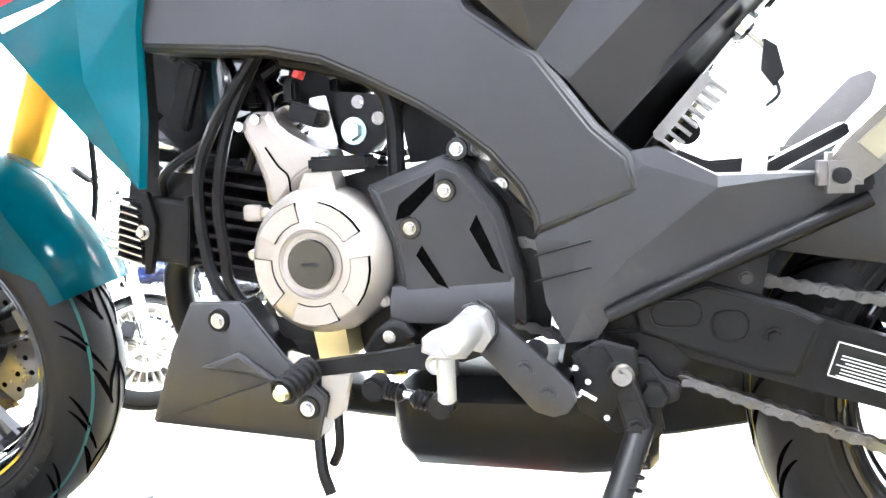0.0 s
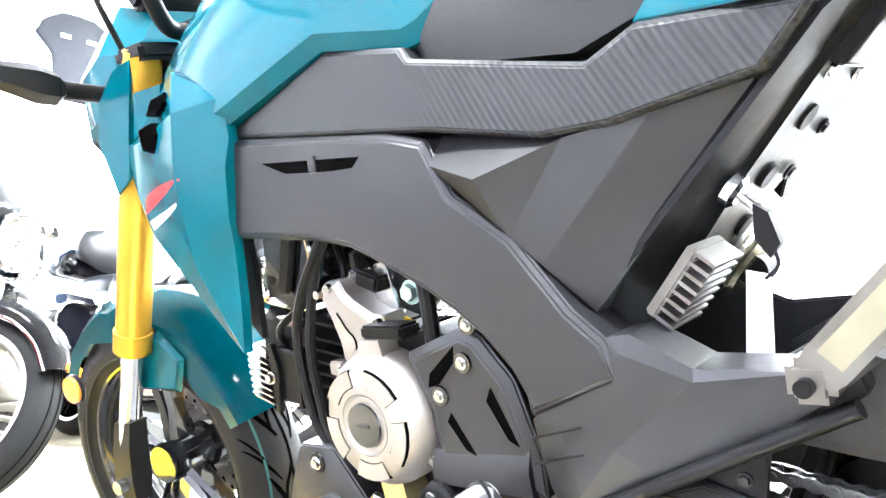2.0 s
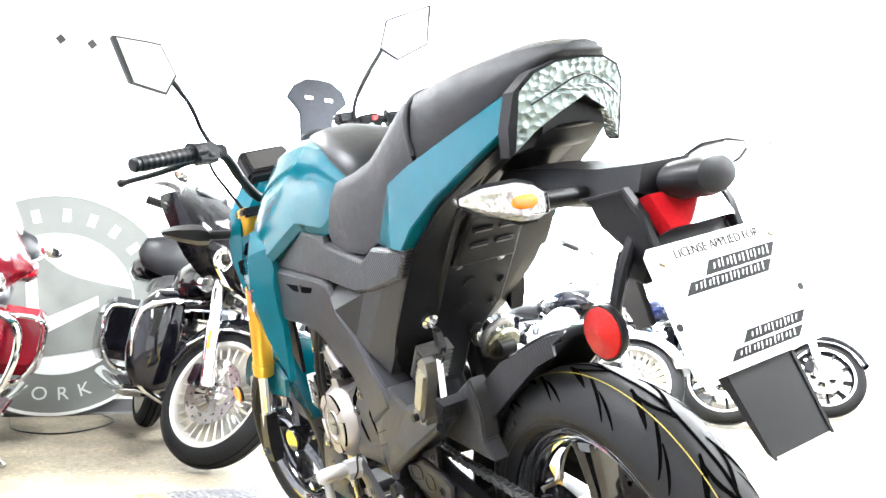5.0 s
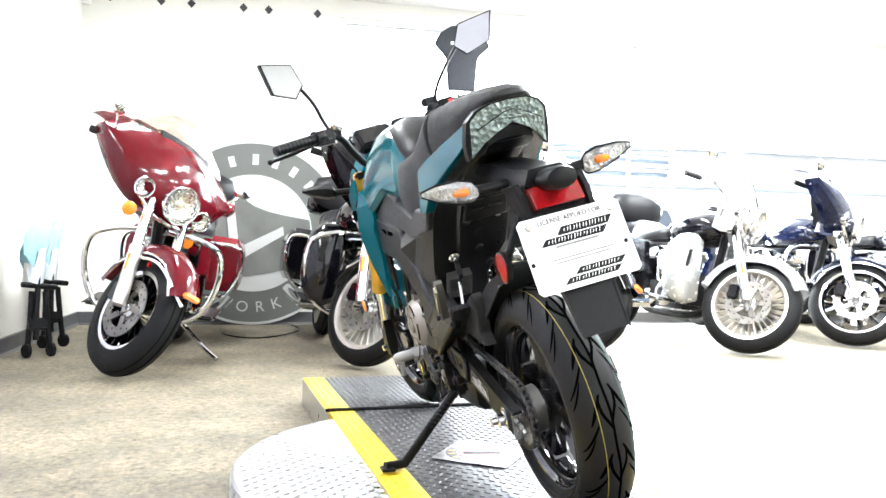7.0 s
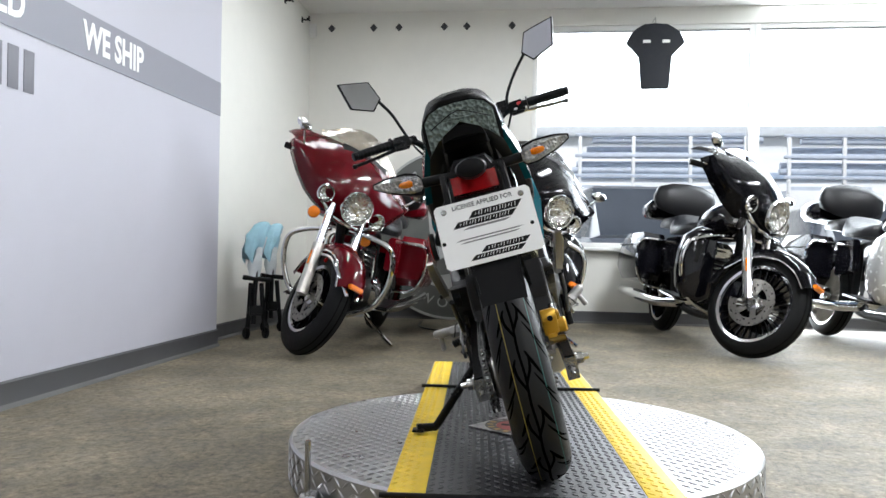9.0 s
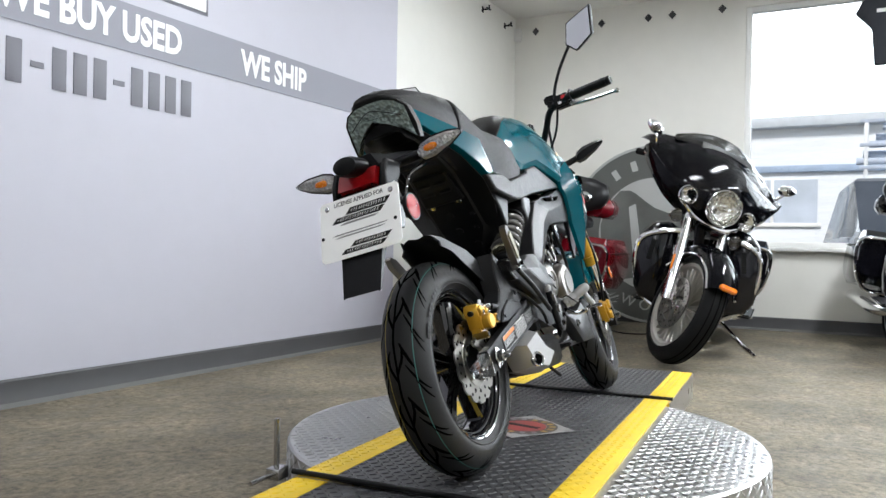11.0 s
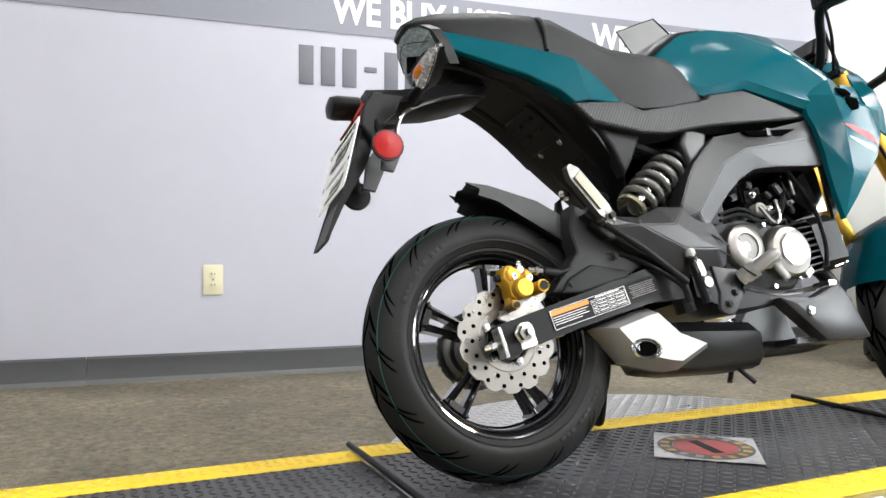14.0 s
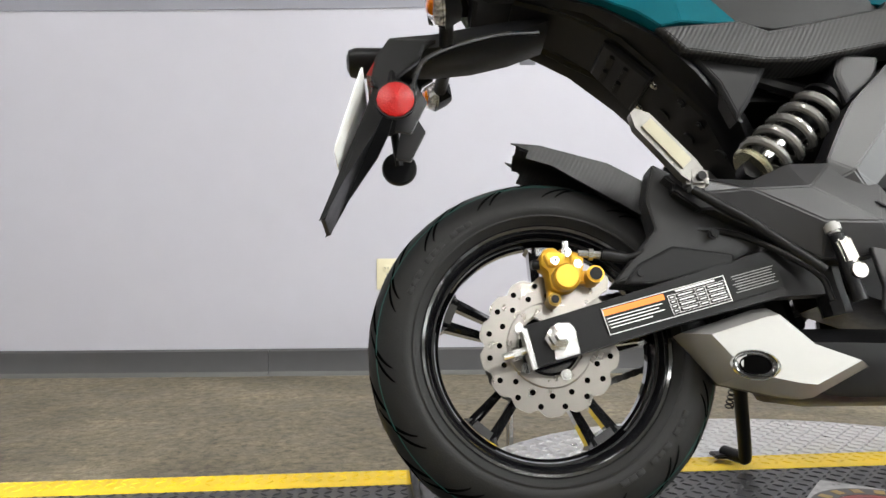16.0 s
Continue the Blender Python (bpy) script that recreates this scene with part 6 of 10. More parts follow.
part("cover_neck", soften(loft([[(-0.060, y, 0.436), (-0.012, y, 0.436), (-0.018, y, 0.466), (-0.046, y, 0.466)] for y in (-0.09, -0.116)]), 0.003, 0.4), BRONZE, gen)
part("cover_foot", soften(loft([[(-0.048, y, 0.325), (-0.014, y, 0.325), (-0.010, y, 0.290), (-0.042, y, 0.288)] for y in (-0.085, -0.118)]), 0.003, 0.4), mat("brass_tint_alloy", (0.5, 0.42, 0.22), 0.35, metal=0.8), gen)
# cam chain side cover rising to the head
part("neck_seal", soften(box(0.060, 0.030, 0.014, (-0.012, -0.102, 0.474)), 0.003, 0.5), BLACK, gen)
part("case_lug", soften(box(0.022, 0.02, 0.016, (-0.116, -0.085, 0.428)), 0.002, 0.5), BRONZE, gen)
SC = [(-0.119, 0.505), (-0.119, 0.517), (-0.113, 0.524), (-0.105, 0.527), (-0.087, 0.526), (-0.082, 0.514), (-0.070, 0.504), (-0.043, 0.489), (-0.030, 0.487), (-0.025, 0.474), (-0.044, 0.468), (-0.061, 0.458), (-0.072, 0.444), (-0.085, 0.430), (-0.098, 0.437), (-0.100, 0.457), (-0.110, 0.486)]
sc = part("side_cover", soften(plate(SC, -0.06, -0.094, chamfer=0.006, lift=0.004), 0.0015, 0.4), BRONZE, bike, "bronze-tinted alloy cam chain cover")
for x, z in ((-0.119, 0.513), (-0.031, 0.480), (-0.101, 0.519)):
    part("cover_bolt", bolt((x, -0.097, z), (0, -1, 0), 0.0055, 0.006, washer=False), STEEL, sc)
# dark line on the surface for the shade of the crease
part("cover_crease", tube([(-0.094, -0.0988, 0.492), (-0.082, -0.0988, 0.474), (-0.072, -0.0988, 0.464), (-0.070, -0.0988, 0.448)], 0.0010, seg=6), SHADE_BLACK, sc)
# sprocket cover
SP = [(0.012, 0.452), (0.088, 0.478), (0.108, 0.470), (0.140, 0.430), (0.158, 0.365), (0.158, 0.322), (0.040, 0.330), (0.034, 0.395)]
spc = part("sprocket_cover", soften(plate(SP, -0.06, -0.108, chamfer=0.010, lift=0.007), 0.002, 0.3), DARK, bike, "matt dark grey sprocket cover with cut-outs")
for tri in ([(0.042, 0.420), (0.046, 0.434), (0.082, 0.462), (0.079, 0.446), (0.056, 0.424)], [(0.060, 0.388), (0.066, 0.397), (0.090, 0.357), (0.078, 0.362)], [(0.111, 0.411), (0.118, 0.424), (0.141, 0.371), (0.130, 0.376)]):
    # opening's shade as a dark inlay on the closed cover
    part("cover_cutout", plate(tri, -0.1145, -0.1156), SHADE_BLACK, spc, "dark inlay standing for an opening in the cover")
for x, z in ((0.090, 0.446), (0.056, 0.413), (0.103, 0.482)):
    part("bolt_ring", lathe([(0.0055, 0.002), (0.0095, 0.002), (0.0105, 0)], (x, -0.1152, z), (0, -1, 0), seg=20), GLOSSB, spc)
    part("cover_bolt", bolt((x, -0.1165, z), (0, -1, 0), 0.0046, 0.005), STEEL, spc)
part("cover_shelf", soften(loft([[(x, -0.100, z + 0.004), (x, -0.1135, z + 0.002), (x, -0.1205, z - 0.016), (x, -0.1190, 0.326), (x, -0.100, 0.324)] for x, z in ((0.034, 0.356), (0.150, 0.366))]), 0.0015, 0.3), DARK, spc)
# shift shaft clamp under the cover
cp = part("shift_clamp", soften(plate([(0.006, 0.300), (0.020, 0.320), (0.034, 0.330), (0.048, 0.328), (0.058, 0.316), (0.050, 0.306), (0.030, 0.302), (0.018, 0.293)], -0.100, -0.126, chamfer=0.004, lift=0.003), 0.001, 0.4), BLACK, bike, "black clamp on the shift shaft")
part("shaft_end", cyl((0.035, -0.124, 0.315), (0.035, -0.1315, 0.315), 0.0062, seg=18, bevel=0.001), STEEL, cp)
part("clamp_bolt", bolt((0.052, -0.120, 0.303), (0.3, -1, -0.3), 0.0045, 0.006), STEEL, cp)

# brackets, bolts and hoses round the throttle body
tb = part("throttle_body", soften(box(0.06, 0.07, 0.05, (-0.075, 0, 0.545)), 0.006, 0.5), BLACK, bike, "black throttle body with fittings")
part("intake", tube([(-0.09, 0, 0.54), (-0.15, 0, 0.53), (-0.20, 0, 0.48)], 0.022, seg=14), BLACK, tb)
part("air_duct", tube([(-0.05, 0, 0.56), (0.0, 0, 0.58), (0.05, 0, 0.60)], 0.026, seg=14), BLACK, tb)
mb = part("engine_mount", soften(plate([(-0.045, 0.545), (0.035, 0.535), (0.020, 0.50), (-0.01, 0.478), (-0.040, 0.488)], -0.056, -0.046), 0.001, 0.5), BLACK, bike, "black steel engine mounting plate")
part("mount_bolt", bolt((-0.018, -0.0565, 0.504), (0, -1, 0), 0.010, 0.009), mat("zinc_teal_bolt", (0.45, 0.6, 0.58), 0.3, metal=0.9), mb, "pale zinc-plated bolt")
for x, z in ((-0.012, 0.532), (0.008, 0.515)):
    part("mount_hole", cyl((x, -0.0575, z), (x, -0.0555, z), 0.0065, seg=16), DISC, mb)
part("zinc_bracket", soften(plate([(-0.06, 0.538), (-0.042, 0.540), (-0.032, 0.49), (-0.045, 0.478), (-0.064, 0.50)], -0.066, -0.060), 0.001, 0.5), STEEL, bike)
part("steel_clamp", tube([(-0.10, -0.07, 0.515), (-0.085, -0.072, 0.53), (-0.065, -0.07, 0.53)], 0.006, seg=8), STEEL, bike)
part("cable_tag", box(0.016, 0.002, 0.006, (-0.008, -0.075, 0.476), turn=Matrix.Rotation(0.4, 4, "Y")), YELINK, bike, "small yellow tag")
part("vent_hose", tube([(-0.075, -0.085, 0.575), (-0.03, -0.088, 0.565), (0.018, -0.09, 0.548), (0.036, -0.092, 0.520), (0.038, -0.094, 0.455)], 0.0085, seg=10), BLACK, bike, "thick black breather hose")
for k, dx in enumerate((0.0, 0.022)):
    part("cable_run", tube([(-0.100, -0.092 + 0.2 * dx, 0.582), (-0.121 + dx * 0.2, -0.096 + 0.2 * dx, 0.553), (-0.148 + dx * 0.6, -0.098 + 0.2 * dx, 0.517), (-0.169 + dx, -0.098 + 0.1 * dx, 0.476), (-0.174 + dx, -0.098, 0.434), (-0.171 + dx, -0.097, 0.388), (-0.160 + dx * 0.7, -0.096, 0.352), (-0.115 + dx * 0.5, -0.092, 0.300)], 0.006, seg=8), BLACK, bike, "black hose looping past the cylinder")
part("fuel_line", tube([(-0.10, -0.05, 0.575), (-0.14, -0.06, 0.55), (-0.19, -0.05, 0.53)], 0.007, seg=8), BLACK, bike)
for k in range(14):
    a = k * 2.4
    x, z = -0.16 + 0.13 * ((k * 0.37) % 1), 0.475 + 0.10 * ((k * 0.61) % 1)
    p = Vector((x, -0.045 - 0.02 * ((k * 0.23) % 1), z))
    if k % 3 == 0:
        part("connector", soften(box(0.022, 0.016, 0.014, p, turn=None), 0.003, 0.5), BLACK, tb)
    elif k % 3 == 1:
        part("clip", tube([p, p + Vector((0.015, -0.005, 0.012)), p + Vector((0.03, 0, 0.004))], 0.003, seg=6), STEEL, tb)
    else:
        part("fitting", bolt(p, (0.1, -1, 0.1), 0.006, 0.008), STEEL, tb)
part("heat_shield", tube([(-0.278, -0.050, 0.498), (-0.262, -0.062, 0.504), (-0.235, -0.068, 0.503), (-0.208, -0.066, 0.497), (-0.188, -0.055, 0.490)], 0.009, seg=16, radii=(0.011, 0.007)), CHROME, bike, "bright header shield")
part("shield_bracket", soften(loft([[(-0.241, y, 0.484), (-0.196, y, 0.478), (-0.195, y, 0.469), (-0.225, y, 0.472)] for y in (-0.050, -0.072)]), 0.002, 0.4), STEEL, bike)
part("spark_lead", tube([(-0.24, -0.06, 0.44), (-0.22, -0.085, 0.47), (-0.17, -0.08, 0.50)], 0.005, seg=8), BLACK, bike)
part("horn", lathe([(0, 0.012), (0.012, 0.012), (0.030, 0.004), (0.034, 0), (0.034, -0.010), (0, -0.018)], (-0.245, -0.06, 0.53), (-0.4, -1, 0), seg=28), BLACK, bike)
oc = part("oil_cooler", soften(box(0.034, 0.12, 0.066, (-0.279, -0.012, 0.412), turn=Matrix.Rotation(0.16, 4, "Y")), 0.002, 0.5), BLACK, bike, "small finned oil cooler ahead of the cylinder")
for k in range(8):
    z = 0.449 - 0.0085 * k
    o = [(-0.302, -0.084, z), (-0.290, -0.088, z - 0.003), (-0.258, -0.086, z - 0.013), (-0.256, 0.055, z - 0.013), (-0.300, 0.055, z)]
    part("cooler_fin", loft([o, [(x, y, w - 0.0022) for x, y, w in o]]), STEEL, oc)
part("cooler_bolt", bolt((-0.252, -0.086, 0.410), (0, -1, 0), 0.006, 0.007), STEEL, oc)
part("cooler_stay", soften(plate([(-0.252, 0.452), (-0.244, 0.452), (-0.236, 0.420), (-0.240, 0.400), (-0.248, 0.365), (-0.256, 0.365), (-0.252, 0.405)], -0.078, -0.086), 0.001, 0.4), BLACK, oc)

# exhaust
part("exhaust_header", tube([(-0.245, 0.0, 0.40), (-0.285, 0.01, 0.34), (-0.27, 0.02, 0.26), (-0.19, 0.02, 0.215), (-0.05, 0.01, 0.205), (0.05, 0.0, 0.205)], 0.017, seg=14), BLACK, bike, "black exhaust header pipe")
box_s = []
for x, z0, z1, w, yc in ((0.008, 0.195, 0.240, 0.055, 0), (0.020, 0.176, 0.250, 0.074, 0), (0.036, 0.165, 0.258, 0.082, 0), (0.20, 0.166, 0.264, 0.082, 0), (0.262, 0.174, 0.264, 0.080, 0.0), (0.270, 0.182, 0.258, 0.072, 0.0)):
    zc, h = (z0 + z1) / 2, (z1 - z0) / 2
    box_s.append([(x, yc + w * u, zc + h * v) for u, v in ((-1, -0.55), (-0.85, -0.9), (-0.6, -1), (0.6, -1), (0.85, -0.9), (1, -0.55), (1, 0.55), (0.75, 1), (-0.75, 1), (-1, 0.55))])
part("silencer_box", loft(box_s), BLACK, bike, "matt black underslung silencer box", angle=40)
MUF = [(0.423, 0.257), (0.326, 0.286), (0.304, 0.289), (0.251, 0.238), (0.176, 0.209), (0.257, 0.170), (0.284, 0.173), (0.369, 0.192)]
muf = part("silencer_cover", soften(loft([[(x, 0.055, z) for x, z in MUF], [(x, 0.088, z) for x, z in MUF], [(0.318 + (x - 0.318) * 0.78 - 0.006, 0.118, 0.228 + (z - 0.228) * 0.76) for x, z in MUF]]), 0.004, 0.3, 2), SILVER, bike, "silver painted angular silencer cover")
part("silencer_back", loft([[(0.31 + (x - 0.31) * k, y, 0.228 + (z - 0.228) * k) for x, z in MUF] for y, k in ((0.036, 0.90), (0.040, 0.99), (0.056, 0.99))]), BLACK, muf, "matt black inner half of the silencer")
OUT = Matrix.Translation((0.342, 0.117, 0.210)) @ Matrix.Rotation(-0.1, 4, "Y") @ Matrix.Diagonal((1, 1, 0.62, 1))
part("outlet_ring", lathe([(0.0300, -0.004), (0.0315, 0.003), (0.029, 0.005), (0.0255, 0.002), (0.024, -0.03)], (0, 0, 0), (0.12, 1, 0), seg=40), STEEL, muf, "oval bright exhaust outlet rim", m=OUT)
part("outlet_hole", lathe([(0.0262, 0.0042), (0.0225, 0.0030), (0.0215, 0.0022), (0, 0.002)], (0, 0, 0), (0.12, 1, 0), seg=36), GLOSSB, muf, m=OUT)
part("outlet_core", lathe([(0.0205, 0.0032), (0.0190, 0.0038), (0.0175, 0.0028), (0, 0.0026)], (0, 0, 0), (0.12, 1, 0), seg=30), SHADE_BLACK, muf, m=OUT)
part("stop_peg", cyl((0.075, 0.05, 0.168), (0.055, 0.07, 0.135), 0.005, seg=10), BLACK, bike)

# belly cowl
COWL = [(-0.188, 0.340), (-0.129, 0.341), (-0.084, 0.285), (-0.042, 0.247), (-0.054, 0.200), (-0.248, 0.209), (-0.215, 0.291)]
for s in (-1, 1):
    cw = part("belly_cowl", soften(plate(COWL if s < 0 else [(-0.188, 0.328), (-0.110, 0.297), (-0.016, 0.299), (-0.043, 0.276), (-0.123, 0.208), (-0.248, 0.209), (-0.215, 0.291)], s * 0.075, s * 0.108, chamfer=0.012, lift=0.006), 0.002, 0.3), DARK, bike, "matt dark grey belly cowl side")
    if s < 0:
        part("cowl_crease", soften(plate([(-0.175, 0.275), (-0.13, 0.292), (-0.085, 0.262), (-0.13, 0.270)], s * 0.113, s * 0.1185, chamfer=0.003, lift=0.002), 0.001, 0.4), DARK, cw)
    if s < 0:
        part("cowl_light_facet", plate([(-0.215, 0.222), (-0.100, 0.262), (-0.078, 0.262), (-0.105, 0.254)], s * 0.1135, s * 0.1165), DARK, cw)
    for x, z in ((-0.152, 0.323), (-0.060, 0.237)) if s < 0 else ((-0.086, 0.269),):
        part("bolt_ring", lathe([(0.006, 0.002), (0.0115, 0.002), (0.0125, 0)], (x, s * 0.1138, z), (0, s, 0), seg=20), BLACK, cw)
        part("cowl_bolt", bolt((x, s * 0.1155, z), (0, s, 0), 0.0058, 0.005), STEEL, cw)
part("cowl_floor", soften(box(0.18, 0.17, 0.012, (-0.15, 0, 0.212)), 0.003, 0.5), DARK, bike)
part("cowl_bracket", tube([(-0.058, -0.10, 0.205), (-0.052, -0.108, 0.17), (-0.044, -0.11, 0.148)], 0.006, seg=8), BLACK, bike)
part("stand_bracket", soften(plate([(-0.051, 0.268), (-0.019, 0.268), (-0.029, 0.229), (-0.040, 0.221), (-0.056, 0.223)], -0.092, -0.099, chamfer=0.001, lift=0.001), 0.001, 0.4), SILVER, bike, "pale alloy bracket behind the shift lever")
part("wire_clip", soften(box(0.024, 0.012, 0.016, (-0.074, -0.100, 0.282), turn=Matrix.Rotation(0.3, 4, "Y")), 0.003, 0.4), STEEL, bike)
part("cowl_stay", tube([(-0.040, -0.09, 0.23), (-0.036, -0.10, 0.195), (-0.044, -0.10, 0.175)], 0.005, seg=8), BLACK, bike)

# left rider controls
HP = [(0.105, 0.328), (0.105, 0.342), (0.112, 0.350), (0.121, 0.353), (0.131, 0.350), (0.141, 0.341), (0.190, 0.298), (0.204, 0.284), (0.207, 0.272), (0.200, 0.261), (0.188, 0.257), (0.172, 0.261), (0.152, 0.283), (0.134, 0.303)]
hp = part("peg_bracket", soften(plate(HP, -0.150, -0.158, chamfer=0.002, lift=0.001), 0.001, 0.5), DARK, bike, "matt grey rider peg bracket")
for x, z in ((0.165, 0.298), (0.184, 0.277)):
    part("bracket_bolt", bolt((x, -0.159, z), (0, -1, 0), 0.0060, 0.005), DARK, hp)
part("bracket_spacer", cyl((0.165, -0.10, 0.298), (0.165, -0.150, 0.298), 0.011, seg=14, bm=cyl((0.184, -0.10, 0.277), (0.184, -0.150, 0.277), 0.011, seg=14)), BLACK, hp)


def rider_peg(s, x, z, m=None):
    """Round cast peg with a bulged shoulder, a wire spring at its root and a feeler bolt under its end."""
    cx, cz = x + 0.012, z + 0.011
    pg = part("rider_peg", lathe([(0, 0.076), (0.007, 0.075), (0.0115, 0.070), (0.0135, 0.060), (0.0130, 0.030), (0.0105, 0.018), (0.0135, 0.008), (0.015, 0.0), (0.013, -0.012), (0, -0.014)], (cx, s * 0.160, cz), (0, s, 0), seg=24), SILVER, bike, "cast alloy rider footpeg", m=m)
    part("peg_knuckle", soften(loft([[(cx - 0.020, y, cz + 0.002), (cx - 0.006, y, cz + 0.014), (cx + 0.012, y, cz + 0.012), (cx + 0.019, y, cz - 0.006), (cx + 0.010, y, cz - 0.019), (cx - 0.012, y, cz - 0.014)] for y in (s * 0.160, s * 0.184)]), 0.004, 0.4), SILVER, pg, m=m)
    part("peg_shoulder", soften(loft([[(cx - 0.027 + e, y, cz - 0.008 + e), (cx - 0.026 + e, y, cz + 0.003 - e), (cx - 0.006, y, cz + 0.011 - e), (cx + 0.010 - e, y, cz + 0.006 - e), (cx + 0.008 - e, y, cz - 0.012 + e), (cx - 0.010, y, cz - 0.014 + e)] for y, e in ((s * 0.196, 0.003), (s * 0.202, 0.0), (s * 0.226, 0.0), (s * 0.231, 0.003))]), 0.002, 0.3), SILVER, pg, m=m)
    part("feeler", cyl((x + 0.001, s * 0.216, z + 0.004), (x + 0.001, s * 0.216, z - 0.040), 0.0075, seg=18, bevel=0.002), SILVER, pg, m=m)
    part("peg_spring", tube([(cx + 0.002, s * 0.158, cz + 0.018), (cx + 0.016, s * 0.166, cz + 0.012), (cx + 0.020, s * 0.170, cz - 0.004), (cx + 0.012, s * 0.176, cz - 0.018)], 0.0016, seg=6), BLACK, pg, m=m)


rider_peg(-1, 0.113, 0.326)
# the other one stands folded a little forward and up
FOLD = Matrix.Translation((0.116, 0.160, 0.335)) @ Vector((0, 1, 0)).rotation_difference(Vector((-0.045, 0.065, 0.038))).to_matrix().to_4x4() @ Matrix.Translation((-0.125, -0.160, -0.337))
rider_peg(1, 0.113, 0.326, FOLD)
shl = part("shift_lever", soften(loft([[(x, -0.148, z + h), (x, -0.158, z + h), (x, -0.158, z - h), (x, -0.148, z - h)] for x, z, h in ((-0.03, 0.290, 0.007), (0.03, 0.299, 0.0075), (0.08, 0.305, 0.011), (0.105, 0.300, 0.012))]), 0.002, 0.4), BLACK, bike, "black shift lever")
part("toe_rubber", cyl((-0.034, -0.152, 0.290), (-0.040, -0.20, 0.281), 0.0115, seg=18, bevel=0.002), BLACK, shl, "black rubber toe piece")
for k in range(6):
    p = Vector((-0.0345, -0.157, 0.289)) + Vector((-0.006, -0.048, -0.009)) * (k / 6)
    part("rubber_ring", lathe([(0.0115, -0.002), (0.0135, 0), (0.0115, 0.002)], p, (-0.12, -0.96, -0.18), seg=18), BLACK, shl)
part("toe_cap", lathe([(0, 0.004), (0.006, 0.004), (0.008, 0)], (-0.0402, -0.2, 0.281), (-0.12, -0.96, -0.18), seg=16), STEEL, shl)
part("shift_arm", soften(plate([(0.090, 0.312), (0.104, 0.312), (0.106, 0.268), (0.092, 0.266)], -0.158, -0.166), 0.002, 0.5), STEEL, shl)
rod = part("shift_rod", cyl((0.026, -0.146, 0.273), (0.092, -0.156, 0.264), 0.0045, seg=10), STEEL, bike, "steel shift rod with rubber boots")
for x, y, z, d in ((0.026, -0.146, 0.272, 1), (0.091, -0.156, 0.263, -1)):
    part("rod_end", cyl((x, y + 0.012, z), (x, y - 0.010, z), 0.0115, seg=18, bevel=0.003), BLACK, rod)
    boot = [(0.007, 0.006)] + [(0.0072 + 0.0018 * (k % 2), 0.009 + 0.0022 * k) for k in range(9)] + [(0.0045, 0.030)]
    part("rod_boot", lathe(boot, (x, y, z), (d * 0.99, -0.12 * d, -0.11 * d), seg=16), BLACK, rod, "ribbed rubber boot")
part("lever_cap", lathe([(0, 0.004), (0.004, 0.004), (0.005, 0.002), (0.0075, 0.003), (0.009, 0)], (0.088, -0.162, 0.300), (0, -1, 0), seg=20), SILVER, shl)
part("gear_shaft", cyl((0.030, -0.08, 0.300), (0.030, -0.12, 0.300), 0.009, seg=14, bm=box(0.03, 0.012, 0.028, (0.032, -0.118, 0.290), bevel=0.003)), STEEL, bike)

# side stand
ft = Vector((0.214, -0.335, 0.106))
st0 = Vector((0.258, -0.128, 0.245))
el = Vector((0.201, -0.277, 0.101))
stand = part("side_stand", tube([st0, st0 * 0.5 + el * 0.5, el, el + Vector((0.001, -0.016, -0.005)), ft], 0.0115, seg=14), BLACK, bike, "black steel side stand, folded out")
part("stand_foot", soften(box(0.040, 0.034, 0.007, ft + Vector((0.004, 0.004, -0.006)), turn=Matrix.Rotation(-0.26, 4, "X")), 0.002, 0.5), BLACK, stand)
part("stand_head", soften(plate([(0.231, 0.290), (0.236, 0.300), (0.246, 0.300), (0.252, 0.290), (0.265, 0.250), (0.263, 0.239), (0.254, 0.234), (0.245, 0.240)], -0.126, -0.140, chamfer=0.002, lift=0.0015), 0.001, 0.4), BLACK, stand)
part("stand_flange", soften(plate([(0.208, 0.262), (0.222, 0.258), (0.226, 0.240), (0.236, 0.232), (0.246, 0.236), (0.262, 0.222), (0.276, 0.236), (0.272, 0.258), (0.288, 0.264), (0.290, 0.280), (0.276, 0.284), (0.262, 0.300), (0.230, 0.305), (0.206, 0.280)], -0.108, -0.122, chamfer=0.003, lift=0.002), 0.0015, 0.4), BLACK, stand, "black cast stand bracket")
part("pivot_nut", lathe([(0, 0.008), (0.010, 0.008), (0.013, 0.004), (0.013, 0)], (0.268, -0.123, 0.270), (0, -1, 0), seg=6), BLACK, stand)
for x, z in ((0.2440, 0.280), (0.2500, 0.262)):
    part("head_slot", soften(plate([(x - 0.006, z - 0.008), (x + 0.002, z - 0.008), (x + 0.006, z + 0.008), (x - 0.002, z + 0.008)], -0.1405, -0.1422), 0.0005, 0.5), INK, stand)
part("head_bolt", bolt((0.254, -0.141, 0.246), (0, -1, 0), 0.006, 0.005), BLACK, stand)
SWM = Matrix.Translation((-0.007, 0, -0.012))
sw = part("stand_switch", soften(plate([(0.208, 0.318), (0.232, 0.332), (0.262, 0.325), (0.262, 0.298), (0.235, 0.258), (0.212, 0.270)], -0.112, -0.140, chamfer=0.004, lift=0.002), 0.002, 0.4), BLACK, bike, "black side stand switch block", m=SWM)
part("switch_cap", lathe([(0, 0.006), (0.0125, 0.006), (0.0135, 0)], (0.230, -0.141, 0.315), (0, -1, 0), seg=6), BLACK, sw, m=SWM)
